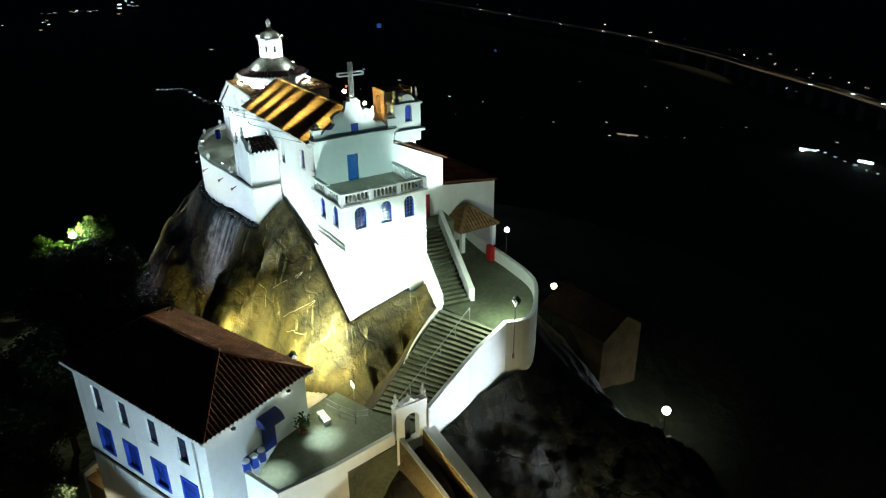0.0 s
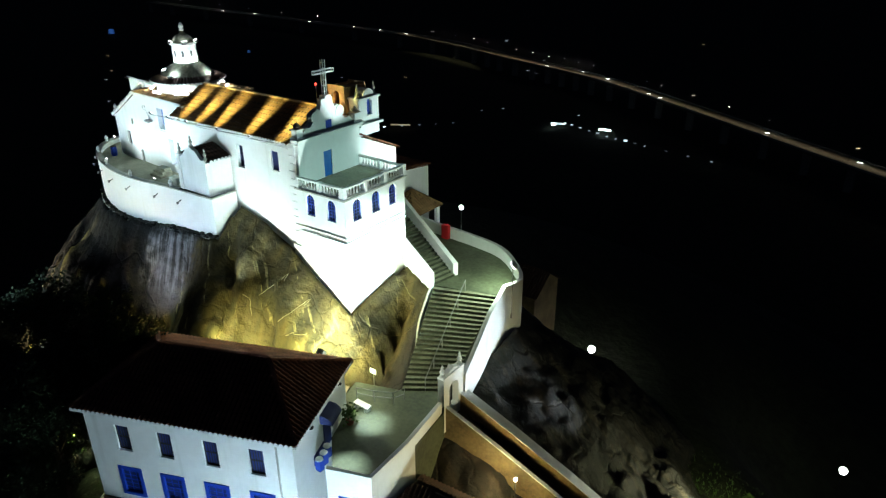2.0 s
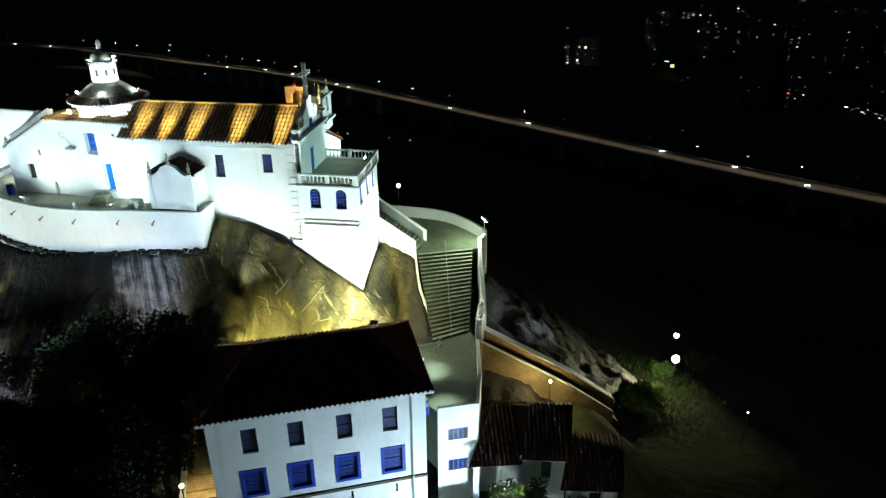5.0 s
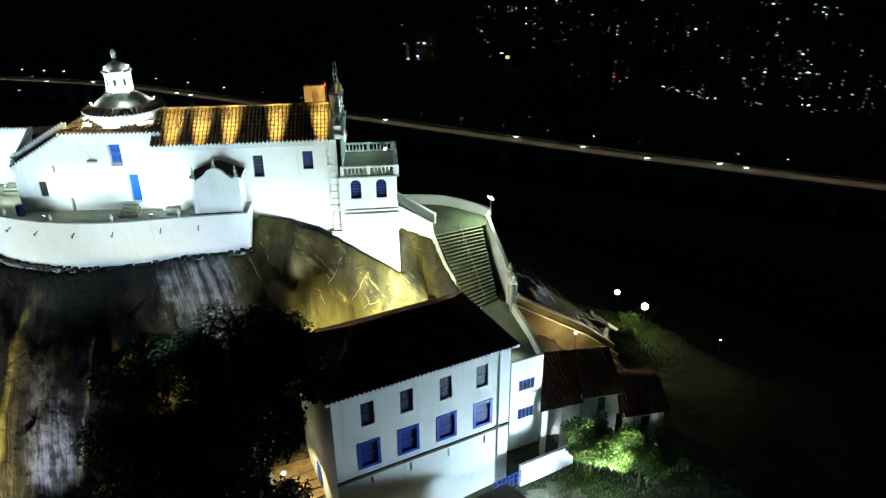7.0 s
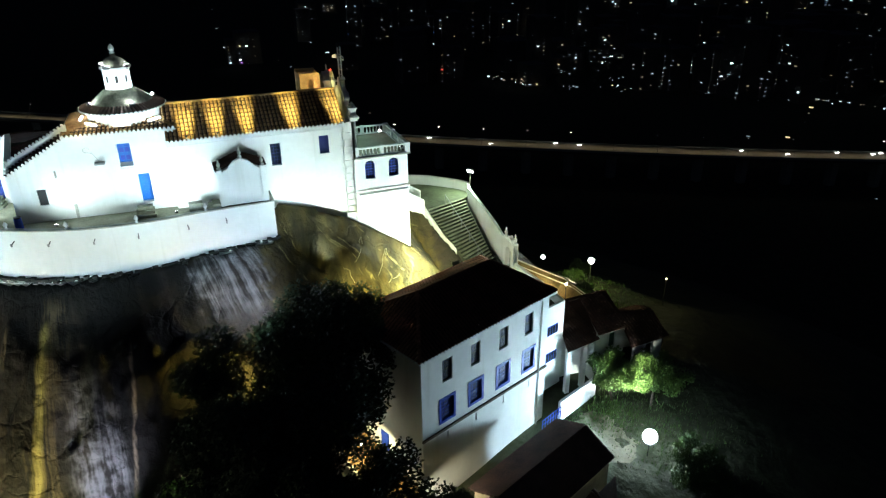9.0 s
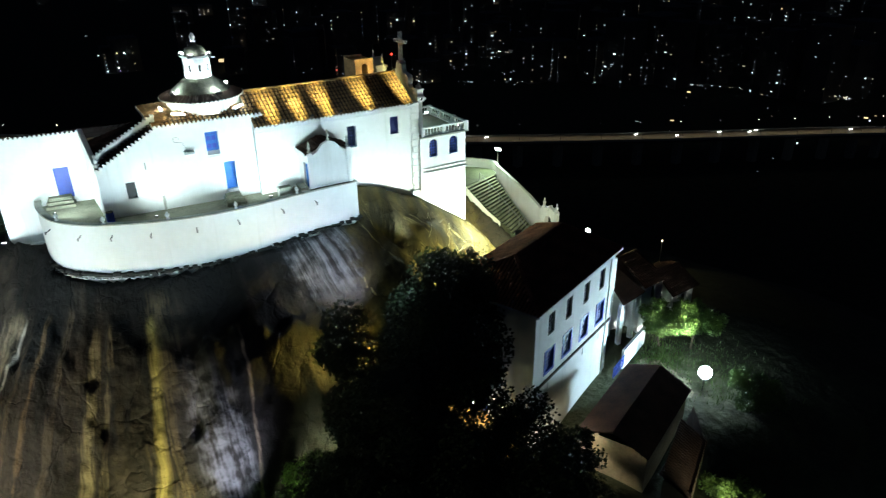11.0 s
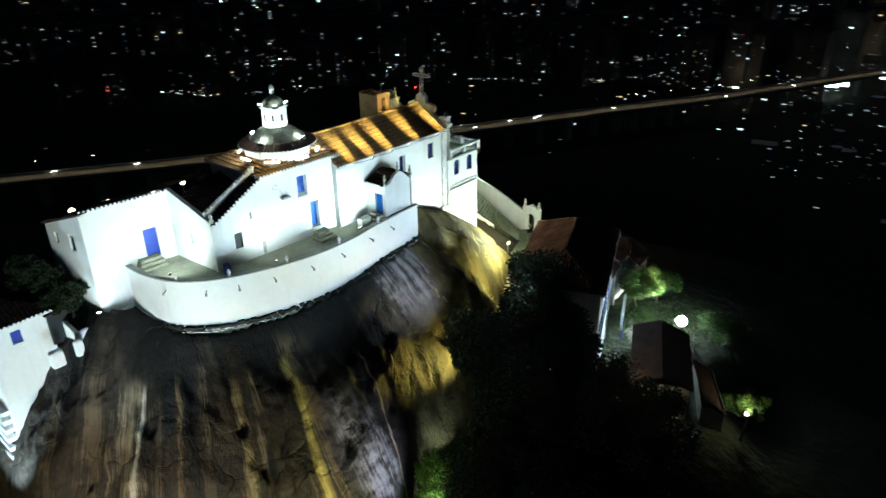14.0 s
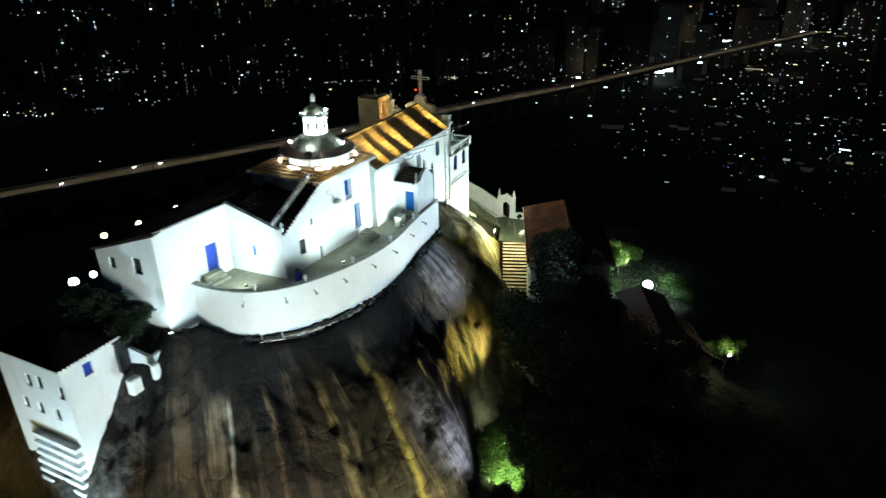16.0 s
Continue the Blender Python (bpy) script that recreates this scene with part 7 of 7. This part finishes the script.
TREES = ((-50.6, 3.2, -3.5, 18.6, 5.6, 26000, 1, 0.4), (-55.2, 1.8, -5, 17.0, 5.8, 24000, 2, 0.4), (-59.5, -0.5, -9, 14.0, 4.8, 12000, 3, 0.36), (-60.5, -5.0, -10, 11.5, 4.6, 10000, 4, 0.36),
         (-51.5, -3.5, -7, 14.5, 5.0, 14000, 5, 0.36), (-46.5, -5.0, -6, 9.5, 4.0, 7000, 6, 0.36), (-59.5, 3.2, -7, 9.5, 3.4, 8000, 7, 0.34), (-56.0, -8.0, -9, 12.0, 4.8, 9000, 18, 0.38),
         (-25.7, 5.0, -1.4, 4.7, 2.2, 8000, 8, 0.28), (-22.2, 4.2, -2.2, 5.0, 2.5, 8000, 9, 0.28), (-24.6, -4.8, -4.6, 5.2, 2.5, 7000, 11, 0.28),
         (-15.5, 26.5, -6.0, 3.4, 1.8, 3000, 12, 0.3), (-7.0, 40.5, -11.0, 3.6, 1.8, 2500, 13, 0.3), (-103.5, 3.2, -9.0, 6.5, 2.6, 4000, 14, 0.4), (-105, 8.3, -9.0, 8.0, 2.8, 4000, 15, 0.4), (-14.0, 28.6, -6.4, 2.4, 1.3, 1500, 21, 0.26), (-16.8, 24.6, -5.0, 2.6, 1.4, 1500, 22, 0.26), (-12.2, 34.2, -7.5, 2.6, 1.5, 1500, 23, 0.26), (-18.5, 27.6, -5.4, 2.2, 1.4, 1500, 24, 0.26), (-61.0, 5.2, -6.5, 7.5, 2.8, 8000, 25, 0.3), (-34.6, -10.8, -5.2, 4.6, 2.0, 4500, 28, 0.28), (-77.9, 30.6, 12.6, 5.6, 1.9, 6000, 26, 0.32), (-77.6, 27.9, 12.4, 4.0, 1.4, 4000, 27, 0.3),
         )
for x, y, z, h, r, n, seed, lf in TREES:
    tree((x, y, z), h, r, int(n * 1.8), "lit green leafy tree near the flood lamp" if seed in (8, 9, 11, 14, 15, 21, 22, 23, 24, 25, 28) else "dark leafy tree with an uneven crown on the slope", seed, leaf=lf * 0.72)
ob = thing("potted_plant", (-34.2, 11.9, 7.05), "bushy green plant in a pot by the door", "plant")
bm = bmesh.new()
lathe(bm, ((0.2, 0), (0.3, 0.45), (0.26, 0.5)), (-34.2, 11.9, 7.05), 10)
part("pot", bm, TILE, ob)
rng = random.Random(5)
bm = bmesh.new()
for _ in range(160):
    p = Vector((-34.2 + rng.gauss(0, 0.22), 11.9 + rng.gauss(0, 0.22), 7.95 + rng.gauss(0, 0.25)))
    d = Vector((rng.gauss(0, 1), rng.gauss(0, 1), rng.gauss(0, 1))).normalized() * 0.2
    s = d.orthogonal() * 0.4
    bm.faces.new([bm.verts.new(q) for q in (p, p + d * 0.5 + s, p + d, p + d * 0.5 - s)])
tagged(part("foliage", bm, LEAF, ob), kind="stuff")

# ---- the bridge and the city across the bay ----
bridge = thing("bridge", (0, 380, -96), "long lit road bridge across the dark bay", "bridge")
bp = smooth_path(BR, 6)
bm = bmesh.new()
ribbon(bm, bp, -7, 7, -81.5, -80)
part("deck", bm, material("asphalt", (0.13, 0.115, 0.09), 0.8, spread=0.2, scale=0.1, fine=1), bridge)
for o in (-7.2, 7.0):
    bm = bmesh.new()
    ribbon(bm, bp, o, o + 0.3, -80.2, -79.1)
    part("parapet", bm, STONE, bridge)
DIMBULB = material("street_light", (1, 1, 1), glow=(1, 0.85, 0.6), power=30)
CARLIGHT = material("headlamp", (1, 1, 1), glow=(1, 0.97, 0.9), power=5)
heads, glow, cars = bmesh.new(), bmesh.new(), bmesh.new()
rng = random.Random(11)
for i in range(len(bp) - 1):
    a, b = Vector(bp[i]), Vector(bp[i + 1])
    d = (b - a)
    n = max(int(d.length / 32), 1)
    for k in range(n):
        p = a + d * (k / n)
        nn = Vector((d.y, -d.x)).normalized()
        box(heads, p.x - 0.7, p.y - 0.7, -71.2, p.x + 0.7, p.y + 0.7, -70.9)
        beam(heads, (p.x + nn.x * 6.5, p.y + nn.y * 6.5, -80), (p.x, p.y, -71), 0.14, 0.14)
        box(glow, p.x - 0.3, p.y - 0.3, -71.4, p.x + 0.3, p.y + 0.3, -71.22)
        if rng.random() < 0.45:
            q = p + d.normalized() * rng.uniform(0, 25) + nn * rng.uniform(-5, 5)
            for s in (-0.7, 0.7):
                box(cars, q.x - 0.35 + s, q.y - 0.35, -79.3, q.x + 0.35 + s, q.y + 0.35, -78.8)
        if k == 0:
            t = bmesh.new()
            box(t, p.x - 2, p.y - 2, -98, p.x + 2, p.y + 2, -81.5)
            part("pier", t, STONE, bridge)
tagged(part("lamp_head", heads, DARK, bridge), kind="stuff")
tagged(part("lamp_glow", glow, DIMBULB, bridge), kind="stuff")
tagged(part("car_lights", cars, CARLIGHT, bridge), kind="stuff")

CITY = [material("city_light_" + k, (1, 1, 1), glow=c, power=p) for k, c, p in (("white", (0.85, 0.95, 1), 1.5), ("dim", (0.8, 0.9, 1), 0.3), ("warm", (1, 0.7, 0.35), 1.1), ("dim_warm", (1, 0.75, 0.45), 0.3), ("red", (1, 0.08, 0.06), 1.0),
                                                                                     ("blue", (0.1, 0.3, 1), 0.2), ("violet", (0.7, 0.1, 1), 1.4), ("bright", (0.85, 1, 1), 5.0), ("glow_patch", (1, 0.85, 0.6), 0.007))]
rng = random.Random(4)


def city_quad(store, x, y, z, w, h, mat):
    """A small lit pane that faces the hill."""
    d = Vector((x + 90, y + 20, 0)).normalized()
    s = Vector((-d.y, d.x, 0)) * w / 2
    p = Vector((x, y, z))
    size = rng.choice((0.35, 0.45, 0.5, 0.6, 0.8, 1.3)) if w < 6 else 1.0
    s, h = s * size, h * size
    k = len(store[0])
    store[0].extend((tuple(p - s), tuple(p + s), tuple(p + s + Vector((0, 0, h))), tuple(p - s + Vector((0, 0, h)))))
    store[1].append((k, k + 1, k + 2, k + 3))
    store[2].append(mat)


def pick():
    u = rng.random()
    return 0 if u < 0.22 else 1 if u < 0.66 else 2 if u < 0.74 else 3 if u < 0.93 else 7 if u < 0.975 else 4 if u < 0.979 else 5 if u < 0.997 else 6


def road_distance(az):
    """How far off the bridge road runs in a direction."""
    near = min(bp, key=lambda p: abs(math.atan2(p[1] + 20, p[0] + 90) - az))
    return math.hypot(near[0] + 90, near[1] + 20)


lights = ([], [], [])
towers = bmesh.new()
for _ in range(700):
    az, dep = radians(rng.uniform(-22, 90)), radians(rng.uniform(5.0, 13))
    if rng.random() < max(0, math.degrees(az) - 42) / 46:
        continue
    dist = 140 / math.tan(dep)
    x, y = -90 + dist * math.cos(az), -20 + dist * math.sin(az)
    w, h = rng.uniform(14, 26), rng.uniform(12, 60)
    if -5 < math.degrees(az) < 36 and dist < 45 + road_distance(az):
        continue
    box(towers, x - w / 2, y - w / 2, -97, x + w / 2, y + w / 2, -97 + h)
    d = Vector((x + 90, y + 20)).normalized()
    for _ in range(rng.randint(2, 15)):
        col = rng.choice((-0.3, 0, 0.3)) * w
        city_quad(lights, x - d.x * w * 0.75 - d.y * col, y - d.y * w * 0.75 + d.x * col, -97 + 3.2 * rng.randint(1, max(int(h / 3.2) - 1, 2)), rng.uniform(0.7, 1.6) * dist / 750, rng.uniform(0.6, 1.2) * dist / 750, pick())
for _ in range(2600):
    az, dep = radians(rng.uniform(-26, 98)), radians(rng.uniform(5.0, 20))
    if math.degrees(dep) > 12 and math.degrees(az) > 14 and rng.random() < 0.9:
        continue
    if rng.random() < max(0, math.degrees(az) - 42) / 46:
        continue
    dist = 140 / math.tan(dep)
    x, y = -90 + dist * math.cos(az), -20 + dist * math.sin(az)
    if noise.noise((x * 0.008, y * 0.008, 5.0)) < rng.uniform(-0.25, 0.3):
        continue
    city_quad(lights, x, y, -95 + rng.uniform(0, 12), rng.uniform(0.8, 3.0) * dist / 750, rng.uniform(0.5, 1.1) * dist / 750, pick())
for _ in range(620):
    az, dep = radians(rng.uniform(-36, 5)), radians(rng.uniform(11, 23))
    dist = 140 / math.tan(dep)
    x, y = -90 + dist * math.cos(az), -20 + dist * math.sin(az)
    if noise.noise((x * 0.012, y * 0.012, 9.0)) < rng.uniform(-0.2, 0.35):
        continue
    city_quad(lights, x, y, -93 + rng.uniform(0, 6), rng.uniform(0.6, 2.0) * dist / 700, rng.uniform(0.4, 0.9) * dist / 700, pick())
for k in range(200):
    t = rng.random()
    spread = 14 if k < 60 else 80
    x, y = 380 + 420 * t + rng.gauss(0, spread), 170 - 190 * t + rng.gauss(0, spread)
    city_quad(lights, x, y, -88 + rng.uniform(-4, 6), rng.uniform(1.0, 3.2), rng.uniform(0.6, 1.5), rng.choice((0, 0, 0, 7, 2, 3, 1, 1, 3, 2)))
for _ in range(30):
    az, dep = radians(rng.uniform(100, 165)), radians(rng.uniform(8, 18))
    dist = 140 / math.tan(dep)
    city_quad(lights, -50 + dist * math.cos(az), 0 + dist * math.sin(az), -94, rng.uniform(1, 2.2) * dist / 700, 0.8 * dist / 700, rng.choice((0, 1, 1, 2)))
for x, y, z, w, h, mt in ((-939, 510, -94, 6, 6, 5), (-664, 514, -94, 4, 6, 5), (95, 662, -90, 11, 3, 2), (733, 195, -88, 8, 6, 6), (750, 208, -88, 6, 6, 6), (680, 103, -88, 9, 2.2, 2), (680, 103, -85, 7, 2.2, 2), (680, 103, -82, 6.1, 2.2, 2), (680, 103, -79, 6.05, 1.6, 0), (735, 40, -86, 12, 7, 7),
                          (531, 94, -90, 9, 4, 7), (540, 88, -90, 8, 4, 7), (333, 450, -90, 5, 7, 0), (268, 39, -94, 5, 1.4, 1), (334, -18, -94, 5, 1.6, 1), (-321, 366, -94, 14, 1, 3), (-230, 434, -94, 10, 1.2, 0), (-195, 437, -94, 8, 1.5, 7)):
    city_quad(lights, x, y, z, w, h, mt)
# panes of material 8 glow in place of lit ground and walls
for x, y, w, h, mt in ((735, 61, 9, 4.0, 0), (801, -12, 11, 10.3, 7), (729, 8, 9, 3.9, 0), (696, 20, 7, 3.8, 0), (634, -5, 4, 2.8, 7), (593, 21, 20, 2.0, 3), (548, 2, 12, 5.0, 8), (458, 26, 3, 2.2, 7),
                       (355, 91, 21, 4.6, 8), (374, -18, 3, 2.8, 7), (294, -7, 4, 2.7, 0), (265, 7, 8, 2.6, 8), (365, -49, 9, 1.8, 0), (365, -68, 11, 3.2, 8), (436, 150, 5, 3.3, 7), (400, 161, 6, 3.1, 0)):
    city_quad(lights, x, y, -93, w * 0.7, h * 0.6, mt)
for path, n in ((((-668, 133), (-660, 154), (-585, 155)), 12), (((-231, 429), (-226, 440), (-190, 424), (-158, 417)), 14), (((-327, 355), (-294, 393)), 5), (((-566, 160), (-550, 172)), 4), (((-158, 417), (-113, 408)), 4)):
    for i in range(n):
        q = i / (n - 1) * (len(path) - 1)
        k = min(int(q), len(path) - 2)
        x, y = (path[k][j] + (path[k + 1][j] - path[k][j]) * (q - k) for j in (0, 1))
        city_quad(lights, x, y, -94, 1.6, 1.0, rng.choice((0, 0, 7, 1)))
for _ in range(520):
    az, dep = radians(rng.uniform(-30, 14)), radians(rng.uniform(4.2, 10))
    dist = 140 / math.tan(dep)
    city_quad(lights, -90 + dist * math.cos(az), -20 + dist * math.sin(az), -93 + rng.uniform(0, 30), rng.uniform(0.8, 2.6) * dist / 700, rng.uniform(0.5, 1.0) * dist / 700, pick())
# lit blocks and squares, several windows and lamps close together
for lo, hi, near, far, many in ((14, 62, 8.0, 13.5, 85), (-36, 6, 10.5, 20.0, 70), (56, 74, 8.0, 11.5, 10), (166, 178, 5.5, 7.5, 8)):
    for _ in range(many):
        az, dep = radians(rng.uniform(lo, hi)), radians(rng.uniform(near, far))
        dist = 140 / math.tan(dep)
        if 0 < lo < 60 and dist < 45 + road_distance(az):
            continue
        cx, cy, wide, tall = -90 + dist * math.cos(az), -20 + dist * math.sin(az), rng.uniform(4, 16), rng.choice((1, 1, 4, 14, 30))
        for _ in range(rng.randint(3, 9)):
            k = rng.gauss(0, wide * 0.6)
            city_quad(lights, cx - math.sin(az) * k, cy + math.cos(az) * k + rng.gauss(0, 5), -92 + rng.uniform(0, tall), rng.uniform(0.8, 2.4) * dist / 700, rng.uniform(0.5, 1.0) * dist / 700, rng.choice((0, 1, 1, 1, 3, 3, 3, 2, 7) if lo < 0 else (0, 0, 1, 1, 3, 3, 2, 7)))
# flat glowing patches stand in for ground lit by street lamps
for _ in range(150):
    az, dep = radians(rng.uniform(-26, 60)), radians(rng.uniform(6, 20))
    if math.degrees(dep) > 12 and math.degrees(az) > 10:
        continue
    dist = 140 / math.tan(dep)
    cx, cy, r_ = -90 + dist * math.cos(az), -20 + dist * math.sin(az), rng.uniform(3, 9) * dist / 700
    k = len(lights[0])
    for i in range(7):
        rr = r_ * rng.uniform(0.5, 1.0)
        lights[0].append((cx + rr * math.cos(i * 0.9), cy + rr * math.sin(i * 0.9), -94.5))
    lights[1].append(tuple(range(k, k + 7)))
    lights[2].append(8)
me = bpy.data.meshes.new("city_lights")
me.from_pydata(lights[0], [], lights[1])
for m_ in CITY:
    me.materials.append(m_)
me.polygons.foreach_set("material_index", lights[2])
tagged(new("city_lights", me), "scattered white and amber lights and glowing patches of the distant city", "city lights", kind="stuff")
tagged(part("distant_buildings", towers, material("dim_concrete", (0.12, 0.11, 0.1), 0.9, spread=0.2, scale=0.1, fine=1)), "dark blocks of the distant city at night", "buildings", kind="stuff")
